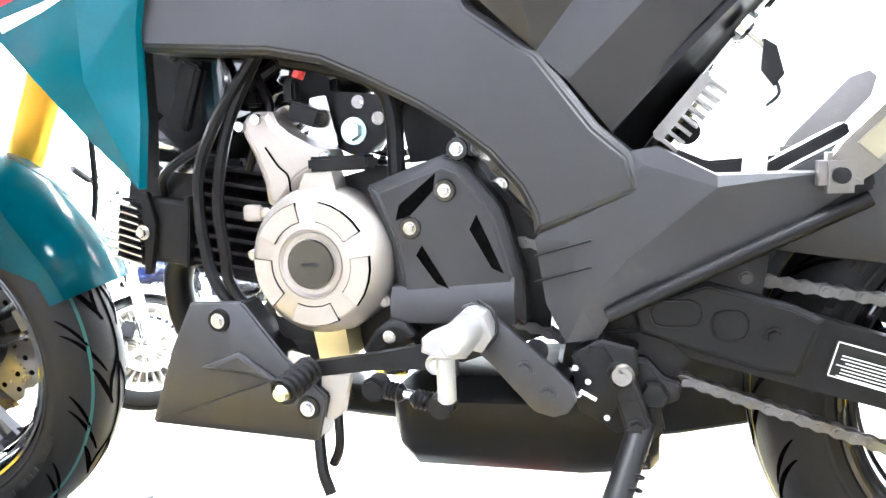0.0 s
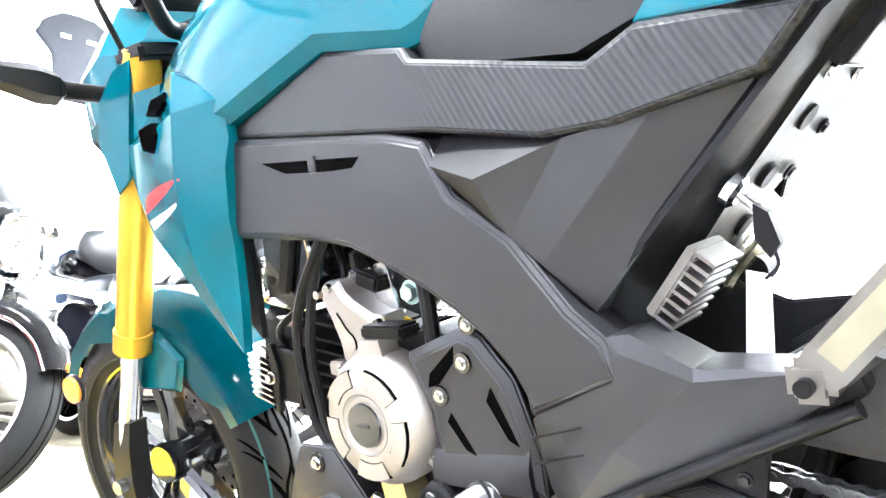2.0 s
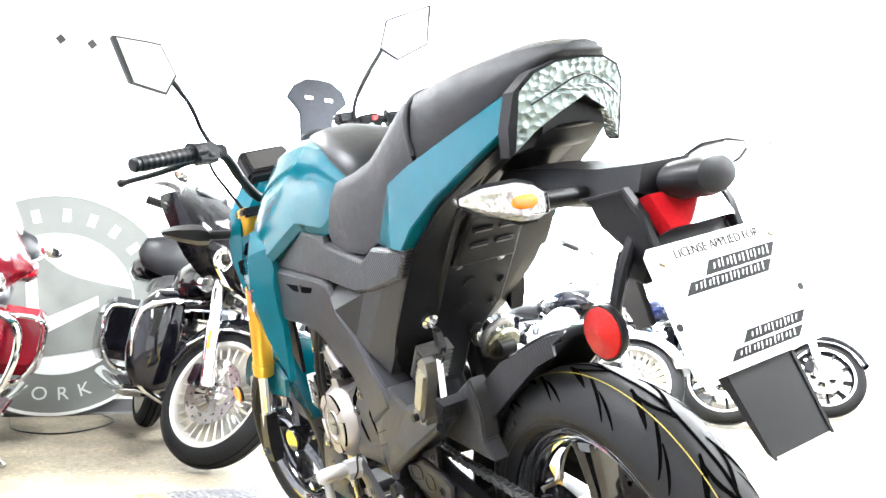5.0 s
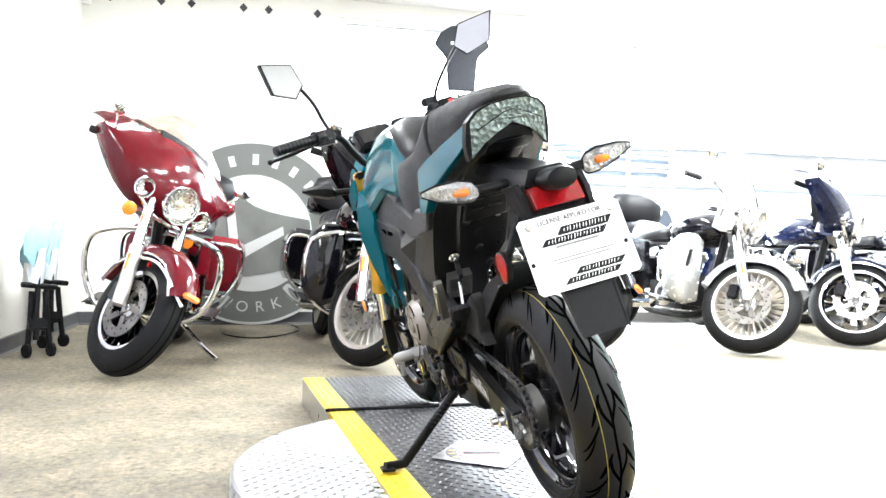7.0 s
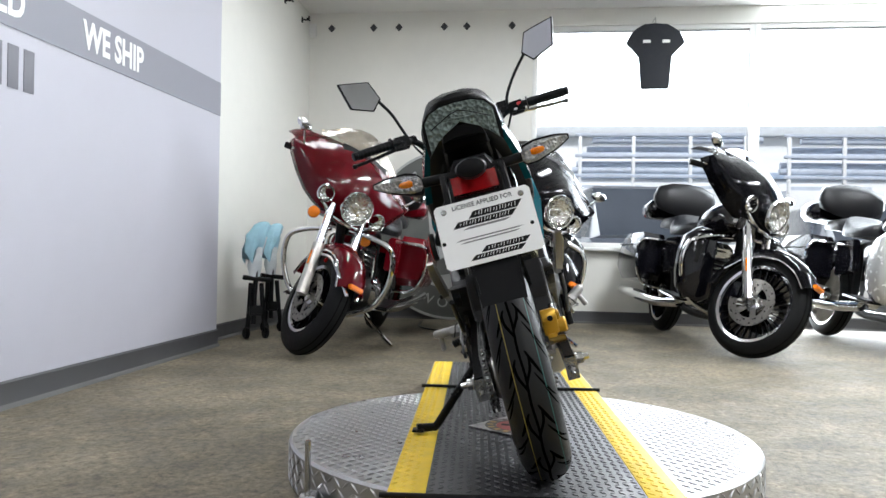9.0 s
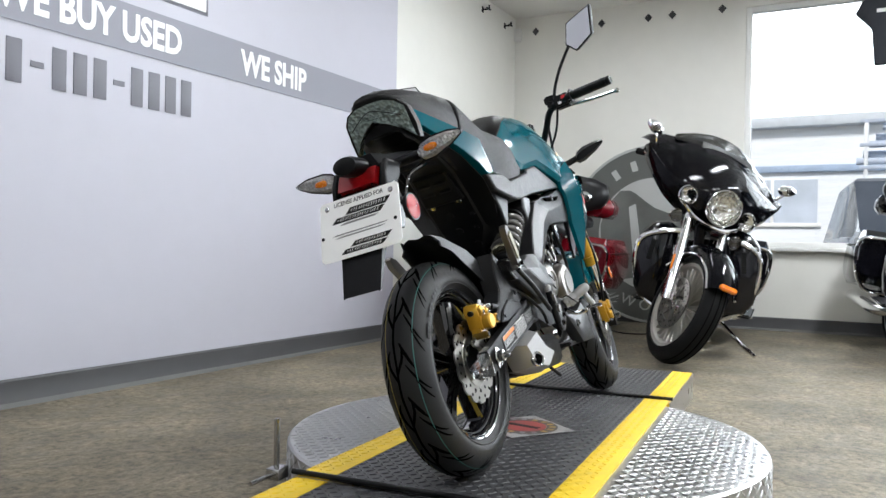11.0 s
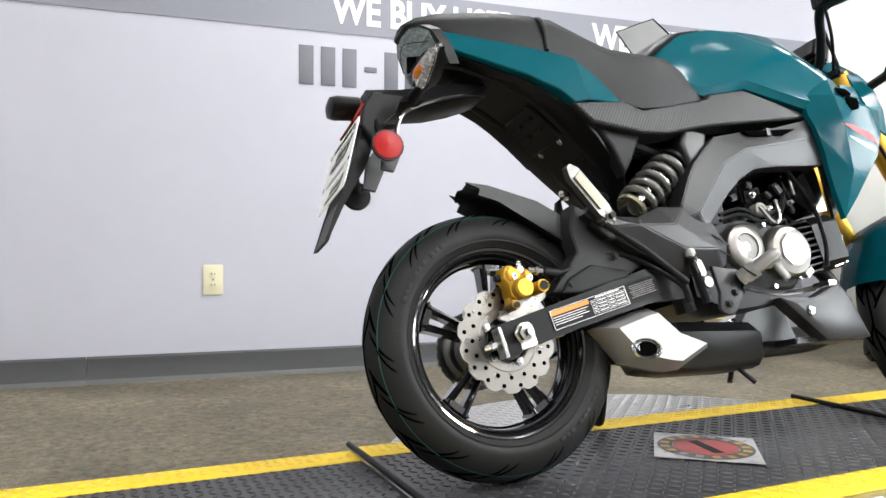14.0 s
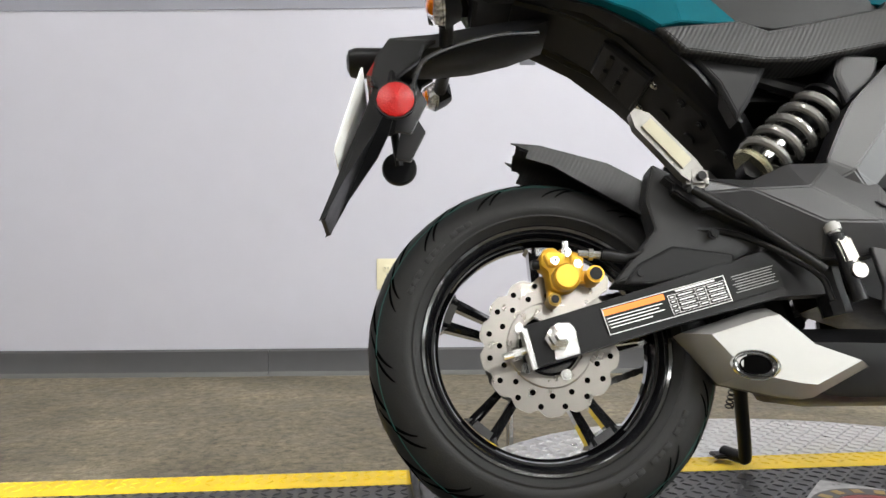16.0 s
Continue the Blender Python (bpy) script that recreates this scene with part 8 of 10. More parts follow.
for s in (-1, 1):
    indicator_base = STEER @ Vector((-0.435, s * 0.105, 0.800))
    indicator(s, indicator_base, STEER @ Vector((-0.46, s * 0.275, 0.835)), "front_indicator", False)
    # handlebar half
    spart("handlebar", tube([(-0.345, s * 0.03, 0.862), (-0.340, s * 0.075, 0.868), (-0.315, s * 0.115, 0.915), (-0.280, s * 0.150, 0.962), (-0.236, s * 0.21, 0.975), (-0.181, s * 0.359, 0.965)], 0.011, seg=14), BLACK, "black tapered handlebar half")
    g0, g1 = Vector((-0.224, s * 0.240, 0.973)), Vector((-0.181, s * 0.361, 0.965))
    gd = (g1 - g0).normalized()
    gr = spart("grip", cyl(g0, g1, 0.0152, seg=20, bevel=0.002), BLACK, "black rubber grip")
    for k in range(8):
        spart("grip_ring", lathe([(0.0151, -0.005), (0.0158, -0.003), (0.0158, 0.003), (0.0151, 0.005)], g0 + gd * (0.018 + 0.0135 * k), gd, seg=20), BLACK, parent=gr)
    spart("bar_end", lathe([(0, 0.014), (0.012, 0.013), (0.015, 0.008), (0.013, 0)], g1, gd, seg=20), BLACK, parent=gr)
    spart("grip_flange", lathe([(0.016, -0.003), (0.023, -0.002), (0.023, 0.002), (0.016, 0.003)], g0, gd, seg=20), BLACK, parent=gr)
    sg = spart("switch_block", soften(box(0.038, 0.055, 0.044, (-0.248, s * 0.205, 0.972), turn=Matrix.Rotation(s * -0.2, 4, "Z")), 0.006, 0.5), BLACK, "black handlebar switch block")
    spart("switch_button", soften(box(0.008, 0.016, 0.012, (-0.226, s * 0.212, 0.980)), 0.002, 0.5), REDINK if s > 0 else DARK, "red stop switch" if s > 0 else "", sg)
    spart("switch_slider", soften(box(0.008, 0.012, 0.008, (-0.226, s * 0.196, 0.965)), 0.002, 0.5), WHITEINK if s > 0 else DARK, "", sg)
    pv = spart("lever_perch", soften(box(0.040, 0.030, 0.026, (-0.272, s * 0.165, 0.975)), 0.005, 0.5), BLACK, "black lever perch")
    spart("hand_lever", tube([(-0.290, s * 0.175, 0.972), (-0.300, s * 0.23, 0.966), (-0.285, s * 0.30, 0.955), (-0.262, s * 0.372, 0.947)], 0.006, seg=8, radii=(0.0075, 0.0055)), STEEL if s > 0 else BLACK, "polished brake lever" if s > 0 else "black clutch lever", pv)
    spart("lever_ball", lathe([(0, -0.009), (0.006, -0.007), (0.009, 0), (0.006, 0.007), (0, 0.009)], (-0.260, s * 0.378, 0.946), (0, 1, 0), seg=14), STEEL if s > 0 else BLACK, parent=pv)
    # mirror
    tip, end = (Vector((-0.190, -0.248, 1.117)), Vector((-0.103, -0.360, 1.176))) if s < 0 else (Vector((-0.257, 0.252, 1.155)), Vector((-0.181, 0.370, 1.228)))
    u = (end - tip).normalized()
    n = Vector((0.86, -s * 0.42, -0.10))
    n = (n - u * n.dot(u)).normalized()
    v = n.cross(u)
    v = v if v.dot(Vector((0, -s, 1))) > 0 else -v
    foot = [STEER @ Vector(p) for p in ((-0.262, s * 0.178, 0.985), (-0.264, s * 0.190, 1.025))]
    st = part("mirror", tube(foot + [foot[1].lerp(tip, 0.45) + Vector((0, 0, 0.004)), tip + u * 0.012 - n * 0.010], 0.0052, seg=10), BLACK, bike, "black mirror on a thin stem")
    pen = [(0.0, 0.0), (0.053, 0.040), (0.086, 0.028), (0.155, 0.0), (0.093, -0.064), (0.014, -0.047)]
    grow = lambda k, h: [tip + u * (0.072 + (a - 0.072) * k) + v * (-0.010 + (b + 0.010) * k) + n * h for a, b in pen]
    part("mirror_shell", soften(loft([grow(0.70, -0.024), grow(0.96, -0.012), grow(1.03, 0.0), grow(1.03, 0.004)]), 0.002, 0.4), BLACK, st)
    part("mirror_glass", loft([grow(0.95, 0.003), grow(0.95, 0.0052)]), MIRROR, st, "mirror glass")
spart("reservoir", soften(box(0.035, 0.045, 0.026, (-0.285, 0.165, 1.000)), 0.005, 0.5), BLACK, "black brake fluid reservoir")
spart("bar_clamp", soften(box(0.04, 0.09, 0.03, (-0.345, 0, 0.862)), 0.005, 0.5), BLACK)
spart("clutch_cable", tube([(-0.295, -0.17, 0.972), (-0.37, -0.15, 0.95), (-0.42, -0.09, 0.86), (-0.38, -0.06, 0.72), (-0.25, -0.05, 0.60)], 0.004, seg=8), BLACK, "black clutch cable")
spart("throttle_hose", tube([(-0.245, 0.185, 0.965), (-0.30, 0.15, 0.90), (-0.36, 0.09, 0.83), (-0.33, 0.06, 0.72), (-0.18, 0.05, 0.61)], 0.004, seg=8), BLACK, "black throttle cable")

# ---- the parked touring motorcycles ----
CRED = mat("deep_red_paint", (0.15, 0.004, 0.010), 0.13, var=0.06, scale=200, coat=0.25)
CBLK = mat("deep_black_paint", (0.004, 0.004, 0.006), 0.08, var=0.05, scale=200, coat=0.1, spec=0.4)
CNAVY = mat("dark_blue_paint", (0.005, 0.008, 0.028), 0.1, var=0.05, scale=200, coat=0.2)
CSIL = mat("pale_silver_paint", (0.46, 0.46, 0.45), 0.26, metal=0.5, var=0.03, scale=30, coat=0.8)
LAMPB = mosaic("bright_lamp_bowl", (0.80, 0.80, 0.78), metal=1.0, cells=42)
LEATHER = mat("black_leather", (0.007, 0.007, 0.008), 0.36, spec=0.25, var=0.12, scale=60, bump=0.3, bscale=400)
# darker and less glossy than tyre_rubber, for the parked bikes
TYREB = mat("darker_tyre_rubber", (0.006, 0.006, 0.0062), 0.55, spec=0.14, var=0.2, scale=70, bump=0.15, bscale=500)
SMOKE = glass("smoked_screen", (0.10, 0.10, 0.105), 0.02)
SATIN = mat("satin_fork_alloy", (0.52, 0.50, 0.46), 0.34, metal=0.75, var=0.08, scale=60)
SCREEN = glass("clear_screen", (0.74, 0.67, 0.57), 0.0)


def sweep_panel(sections, thick=0.004):
    b = loft(sections, closed=False)
    bmesh.ops.solidify(b, geom=b.faces[:], thickness=thick)
    return b


def touring_bike(m, paint, label, steer=26.0, fairing=True, screen="smoke", trunk=True, lowers=True, wheel_bars=20, accent=None, tip_lamp=True, fork_mat=CHROME, guard_bar=True, back=0.06, rim=0.252, spoke_mat=CBLK, amber=False):
    t = thing("touring_motorcycle", m, label, "motorcycle", "parked motorcycles")
    R, W = 0.322, 0.066
    accent = accent or paint
    hp, ax = Vector((-0.50, 0, 0.82)), Vector((0.46, 0, 0.89)).normalized()
    S = Matrix.Translation(hp) @ Matrix.Rotation(radians(steer), 4, ax) @ Matrix.Translation(-hp)
    F = -0.80
    upper = S @ Matrix.Translation((back, 0, 0))
    UPPER = ("headlight", "reflector_bowl", "lens", "lamp_bar", "passing_lamp", "turn_signal", "signal_lens", "nacelle", "fairing", "fairing_inner", "windscreen", "screen_strut", "screen_vent")

    def add(name, bm, material, lab="", parent=None, steered=False, angle=35.0):
        return part(name, bm, material, parent or t, lab, angle, m=(upper if name in UPPER else S) if steered else None)

    def road_wheel(cx, name, steered):
        dep = R - rim + 0.004
        pro = [(rim - 0.012, -0.05)] + [(R - dep + dep * math.sin(math.pi * k / 12), -W * math.cos(math.pi * k / 12)) for k in range(13)] + [(rim - 0.012, 0.05)]
        w = add(name, lathe([(rim - 0.034, -0.046), (rim - 0.030, 0.046), (rim - 0.040, 0.03), (rim - 0.040, -0.03)], (cx, 0, R), (0, 1, 0), seg=56, close=True), spoke_mat, "cast wheel with many thin spokes and a bright lip", steered=steered)
        for y in (-1, 1):
            add("rim_lip", lathe([(rim - 0.032, y * 0.044), (rim - 0.026, y * 0.054), (rim - 0.006, y * 0.058), (rim + 0.002, y * 0.054), (rim - 0.006, y * 0.048)], (cx, 0, R), (0, 1, 0), seg=56, close=True), spoke_mat if spoke_mat is SATIN else CHROME, "bright rim lip", w, steered)
        ty = add("tyre", lathe(pro + [(rim - 0.02, 0.03), (rim - 0.02, -0.03)], (cx, 0, R), (0, 1, 0), seg=64, close=True), TYREB, "black tyre", w, steered, 55)
        for q in (-0.03, 0.0, 0.03):
            rr = R - dep + dep * math.sqrt(1 - (q / W) ** 2) + 0.0005
            add("tread_groove", lathe([(rr, q - 0.003), (rr, q + 0.003)], (cx, 0, R), (0, 1, 0), seg=64), SHADE_BLACK, "", ty, steered)
        add("hub", lathe([(0, -0.075), (0.022, -0.075), (0.026, -0.068), (0.05, -0.06), (0.06, -0.04), (0.05, 0.0), (0.06, 0.04), (0.05, 0.06), (0.026, 0.068), (0.022, 0.075), (0, 0.075)], (cx, 0, R), (0, 1, 0), seg=28), STEEL, "", w, steered)
        for k in range(wheel_bars):
            a = 2 * math.pi * k / wheel_bars
            c, s = math.cos(a), math.sin(a)
            h0, h1 = (0.0035, 0.0045) if wheel_bars > 12 else (0.007, 0.010)
            add("spoke", loft([[(cx + r * c - s * tt, y, R + r * s + c * tt) for tt, y in ((-h, -d), (0, -d - 0.004), (h, -d), (h, d), (0, d + 0.004), (-h, d))] for r, h, d in ((0.05, h0, 0.018), (0.14, h0, 0.030), (rim - 0.036, h1, 0.038))]), spoke_mat, "", w, steered)
        for y in (-0.075, 0.075) if steered else (-0.075,):
            d = add("brake_disc", lathe([(0.098, y - 0.003), (0.148, y - 0.003), (0.148, y + 0.003), (0.098, y + 0.003)], (cx, 0, R), (0, 1, 0), seg=48, close=True), DISC, "steel brake disc", w, steered)
            for k in range(5):
                a = 2 * math.pi * k / 5 + 0.3
                add("disc_carrier", loft([[(cx + r * math.cos(a + e), q, R + r * math.sin(a + e)) for r, e in ((0.045, -0.35), (0.045, 0.35), (0.104, 0.32), (0.104, -0.02))] for q in (y - 0.0035, y + 0.0035)]), DISC, "", d, steered)
            for k in range(20):
                a = 2 * math.pi * k / 20
                r = 0.112 if k % 2 else 0.133
                add("disc_slot", cyl((cx + r * math.cos(a), y - 0.0036, R + r * math.sin(a)), (cx + r * math.cos(a), y + 0.0036, R + r * math.sin(a)), 0.006, seg=8), INK, "", d, steered)
        return w

    road_wheel(F, "front_wheel", True)
    road_wheel(0.80, "rear_wheel", False)

    # fenders
    def mud(cx, a0, a1, r, w, skirt):
        secs = []
        for k in range(11):
            a = radians(a0 + (a1 - a0) * k / 10)
            c, s = math.cos(a), math.sin(a)
            secs.append([(cx + (r + dr) * c, y, R + (r + dr) * s) for y, dr in ((-w, -skirt), (-w, -0.02), (-w * 0.8, 0.006), (-w * 0.35, 0.020), (0, 0.024), (w * 0.35, 0.020), (w * 0.8, 0.006), (w, -0.02), (w, -skirt))])
        return sweep_panel(secs)

    ff = add("front_fender", mud(F, 12, 152, 0.345, 0.084, 0.055), accent, "deep valanced front fender", steered=True, angle=50)
    for s in (-1, 1):
        add("fender_trim", tube([(F + 0.335 * math.cos(radians(a)), s * 0.087, R + 0.335 * math.sin(radians(a)) - 0.045) for a in (40, 70, 100, 125, 146)], 0.007, seg=8), CHROME, "chrome fender trim", ff, True)
        if amber:
            add("trim_rail", tube([(F + 0.18, s * 0.092, R + 0.235), (F - 0.06, s * 0.098, R + 0.262), (F - 0.22, s * 0.090, R + 0.215), (F - 0.33, s * 0.03, R + 0.130)], 0.009, seg=8), CHROME, "chrome fender rail", ff, True)
            add("fender_reflector", soften(box(0.03, 0.012, 0.03, (F - 0.02, s * 0.096, R + 0.236)), 0.008, 0.5), REDREF, "", ff, True)
    if tip_lamp:
        add("fender_lamp", soften(box(0.03, 0.09, 0.028, (F - 0.318, 0, R + 0.185), turn=Matrix.Rotation(0.35, 4, "Y")), 0.006, 0.5), AMBER, "orange fender tip lamp", ff, True)
    add("rear_fender", mud(0.80, -20, 130, 0.345, 0.10, 0.11), paint, "painted rear fender", angle=50)

    # fork
    for s in (-1, 1):
        lo, hi = Vector((F, s * 0.115, R)), Vector((-0.56, s * 0.115, 0.86))
        fk = add("fork_leg", cyl(lo, lo * 0.45 + hi * 0.55, 0.034, seg=20, bevel=0.004), fork_mat, "bright lower fork leg", steered=True)
        add("fork_tube", cyl(lo * 0.5 + hi * 0.5, hi, 0.026, seg=18), CHROME, "", fk, True)
        add("fork_reflector", box(0.012, 0.006, 0.085, lo * 0.62 + hi * 0.38 + Vector((-0.012, s * 0.034, 0)), turn=Matrix.Rotation(0.4, 4, "Y")), AMBER, "amber fork reflector", fk, True)
        add("brake_caliper", soften(box(0.07, 0.04, 0.10, (F + 0.11, s * 0.09, R + 0.05)), 0.01, 0.5), CBLK, "black front caliper", fk, True)
    # lamps
    hl = add("headlight", lathe([(0, -0.10), (0.065, -0.09), (0.099, -0.03), (0.105, 0.0), (0.101, 0.012), (0.095, 0.006)], (-0.752, 0, 0.905), (-1, 0, -0.05), seg=40), CHROME, "large round chrome headlight", steered=True)
    add("reflector_bowl", lathe([(0.095, 0.006), (0.084, -0.010), (0.060, -0.022), (0.030, -0.029), (0.018, -0.030), (0.017, -0.012), (0, -0.009)], (-0.754, 0, 0.905), (-1, 0, -0.05), seg=36), LAMPB, "", hl, True)
    add("lens", lathe([(0.096, 0.007), (0.06, 0.018), (0, 0.022)], (-0.754, 0, 0.905), (-1, 0, -0.05), seg=32), THINL, "round glass lens", hl, True)
    bar = add("lamp_bar", tube([(-0.665, -0.19, 0.85), (-0.69, -0.10, 0.80), (-0.70, 0, 0.79), (-0.69, 0.10, 0.80), (-0.665, 0.19, 0.85)], 0.012, seg=10), CHROME, "chrome auxiliary lamp bar", steered=True)
    for s in (-1, 1):
        pl = add("passing_lamp", lathe([(0, -0.055), (0.04, -0.04), (0.056, 0), (0.052, 0.008), (0.048, 0.003)], (-0.685, s * 0.195, 0.895), (-1, 0, -0.05), seg=28), CHROME, "small chrome passing lamp", steered=True)
        add("reflector_bowl", lathe([(0.048, 0.002), (0.040, -0.010), (0.02, -0.017), (0, -0.019)], (-0.686, s * 0.195, 0.895), (-1, 0, -0.05), seg=24), LAMPB, "", pl, True)
        add("lens", lathe([(0.049, 0.004), (0.03, 0.010), (0, 0.012)], (-0.686, s * 0.195, 0.895), (-1, 0, -0.05), seg=24), THINL, "", pl, True)
        ts = add("turn_signal", lathe([(0, -0.045), (0.03, -0.035), (0.038, 0), (0, 0.002)], (-0.665, s * 0.195, 0.765), (-1, 0, -0.05), seg=24), CHROME, "chrome bullet turn signal", steered=True)
        add("signal_lens", lathe([(0.037, 0), (0.034, 0.012), (0.018, 0.020), (0, 0.022)], (-0.665, s * 0.195, 0.765), (-1, 0, -0.05), seg=24), AMBER if amber else SMOKE, "amber lens" if amber else "smoked lens", ts, True)
    add("nacelle", soften(loft([[(x, w * u, z + h * v) for u, v in ((-1, -0.8), (1, -0.8), (1, 0.6), (0.6, 1), (-0.6, 1), (-1, 0.6))] for x, w, h, z in ((-0.672, 0.10, 0.10, 0.87), (-0.56, 0.14, 0.13, 0.87), (-0.48, 0.12, 0.10, 0.88))]), 0.01, 0.4), paint if fairing else CHROME, "headlight nacelle", steered=True)
    if fairing:
        # batwing: brow over the lamp, wings drawn back and down
        half = ((0.455, -0.460, 1.080, 1.120), (0.43, -0.495, 1.020, 1.158), (0.36, -0.555, 0.935, 1.190), (0.28, -0.610, 0.862, 1.200), (0.20, -0.650, 0.820, 1.215), (0.10, -0.685, 0.798, 1.222))
        rows = [(-y, x, zb, zt) for y, x, zb, zt in half] + [(0, -0.695, 0.792, 1.225)] + [r for r in reversed(half)]
        secs = []
        for y, x, zb, zt in rows:
            h = zt - zb
            secs.append([(x + 0.085, y * 0.96, zb - 0.012), (x + 0.012, y, zb + 0.02 * h), (x - 0.026, y, zb + 0.25 * h), (x - 0.004, y, zb + 0.50 * h), (x + 0.060, y, zb + 0.76 * h), (x + 0.150, y * 0.985, zb + 0.95 * h), (x + 0.190, y * 0.97, zt)])
        fb = sweep_panel(secs, 0.006)
        bmesh.ops.subdivide_edges(fb, edges=fb.edges[:], cuts=1, use_grid_fill=True)
        bmesh.ops.smooth_vert(fb, verts=fb.verts, factor=0.3, use_axis_x=True, use_axis_y=True, use_axis_z=True)
        fa = add("fairing", fb, accent, "glossy batwing fairing", steered=True, angle=60)
        add("fairing_inner", soften(loft([[(-0.44, y, 0.86 + 0.25 * abs(y)), (-0.60 + 0.3 * abs(y), y, 0.84 + 0.25 * abs(y)), (-0.56 + 0.3 * abs(y), y, 1.17 - 0.2 * abs(y)), (-0.44, y, 1.10)] for y in (-0.36, -0.2, 0, 0.2, 0.36)]), 0.004, 0.5), BLACK, "", fa, True)
        hs = []
        tall = 0.17 if screen == "tall" else 0.10
        for y in (-0.31, -0.2, -0.1, 0, 0.1, 0.2, 0.31):
            hs.append([(-0.515 + 0.5 * y * y, y, 1.200 - 0.25 * y * y), (-0.465 + 0.5 * y * y, y, 1.205 + tall * 0.6 - 0.8 * y * y), (-0.415 + 0.5 * y * y, y * 0.92, 1.205 + tall - 1.5 * y * y * (tall / 0.17))])
        add("windscreen", sweep_panel(hs, 0.004), SCREEN if screen == "tall" else SMOKE, "curved windscreen on the fairing", fa, True, 60)
        add("screen_vent", soften(loft([[(-0.520 + 0.5 * y * y, y, 1.192 - 0.25 * y * y), (-0.536 + 0.5 * y * y, y, 1.196 - 0.25 * y * y), (-0.506 + 0.5 * y * y, y, 1.236 - 0.3 * y * y), (-0.494 + 0.5 * y * y, y, 1.232 - 0.3 * y * y)] for y in (-0.17, -0.08, 0, 0.08, 0.17)]), 0.002, 0.4), BLACK, "black vent strip below the screen", fa, True)
    elif screen:
        hs = []
        for y in (-0.27, -0.18, -0.09, 0, 0.09, 0.18, 0.27):
            hs.append([(-0.70 + 0.6 * y * y, y * 0.8, 0.98), (-0.60 + 0.6 * y * y, y, 1.18), (-0.49 + 0.6 * y * y, y * 0.9, 1.42 - 0.9 * y * y)])
        ws = add("windscreen", sweep_panel(hs, 0.004), SCREEN, "tall clear windscreen", steered=True, angle=60)
        for s in (-1, 1):
            add("screen_strut", tube([(-0.69, s * 0.17, 0.99), (-0.60, s * 0.22, 1.18), (-0.50, s * 0.21, 1.38)], 0.006, seg=8), CBLK, "", ws, True)
    # bars, grips, mirrors
    for s in (-1, 1):
        add("handlebar", tube([(-0.47, s * 0.04, 0.96), (-0.46, s * 0.12, 1.02), (-0.42, s * 0.24, 1.06), (-0.34, s * 0.33, 1.055), (-0.27, s * 0.42, 1.04)], 0.013, seg=10), CHROME, "chrome handlebar half", steered=True)
        gr = add("grip", cyl((-0.33, s * 0.345, 1.054), (-0.255, s * 0.445, 1.036), 0.02, seg=14, bevel=0.003), BLACK, "black grip", steered=True)
        add("hand_lever", tube([(-0.42, s * 0.28, 1.055), (-0.42, s * 0.35, 1.05), (-0.37, s * 0.44, 1.035)], 0.008, seg=6), CHROME, "", gr, True)
        mi = add("mirror", tube([(-0.40, s * 0.40, 1.09), (-0.41, s * 0.425, 1.13), (-0.41, s * 0.445, 1.165)], 0.007, seg=8), CHROME, "chrome mirror", steered=True)
        egg = lathe([(0, -0.034), (0.020, -0.030), (0.034, -0.016), (0.038, 0.0), (0.036, 0.006), (0, 0.004)], (0, 0, 0), (1, 0, 0), seg=24)
        egg.transform(Matrix.Translation((-0.40, s * 0.455, 1.185)) @ Matrix.Rotation(s * 0.3, 4, "X") @ Matrix.Diagonal((1, 1.5, 0.85, 1)))
        add("mirror_shell", egg, CHROME, "", mi, True)
        for k in range(3):
            add("shell_slot", soften(box(0.004, 0.007, 0.036, (-0.4325, s * (0.440 + 0.014 * k), 1.184), turn=Matrix.Rotation(s * 0.5, 4, "X")), 0.001, 0.5), INK, "", mi, True)
    # tank, console, seats
    secs = []
    for x, w, z0, z1 in ((-0.46, 0.06, 0.80, 0.88), (-0.38, 0.14, 0.76, 0.95), (-0.24, 0.175, 0.74, 0.975), (-0.08, 0.165, 0.735, 0.95), (0.06, 0.12, 0.735, 0.90), (0.12, 0.07, 0.74, 0.86)):
        secs.append([(x, w * u, z0 + (z1 - z0) * v) for u, v in ((-0.7, 0), (-1, 0.3), (-0.95, 0.65), (-0.6, 0.92), (-0.2, 1), (0.2, 1), (0.6, 0.92), (0.95, 0.65), (1, 0.3), (0.7, 0))])
    tk = add("fuel_tank", loft(secs), paint, "painted teardrop fuel tank", angle=50)
    add("tank_console", soften(loft([[(x, -0.04, z), (x, -0.03, z + 0.012), (x, 0.03, z + 0.012), (x, 0.04, z)] for x, z in ((-0.36, 0.952), (-0.24, 0.972), (-0.08, 0.948), (0.05, 0.90))]), 0.003, 0.5), CHROME, "", tk)
    add("rider_seat", seat([(0.03, 0.76, 0.86, 0.10), (0.10, 0.745, 0.845, 0.17), (0.22, 0.74, 0.82, 0.20), (0.34, 0.75, 0.83, 0.20), (0.42, 0.77, 0.89, 0.18), (0.46, 0.79, 0.92, 0.15)], 0, 0.05), LEATHER, "black leather rider seat", angle=60)
    add("passenger_seat", seat([(0.44, 0.79, 0.89, 0.15), (0.50, 0.80, 0.905, 0.175), (0.66, 0.81, 0.90, 0.17), (0.76, 0.82, 0.89, 0.15)], 0, 0.05), LEATHER, "black leather passenger seat", angle=60)
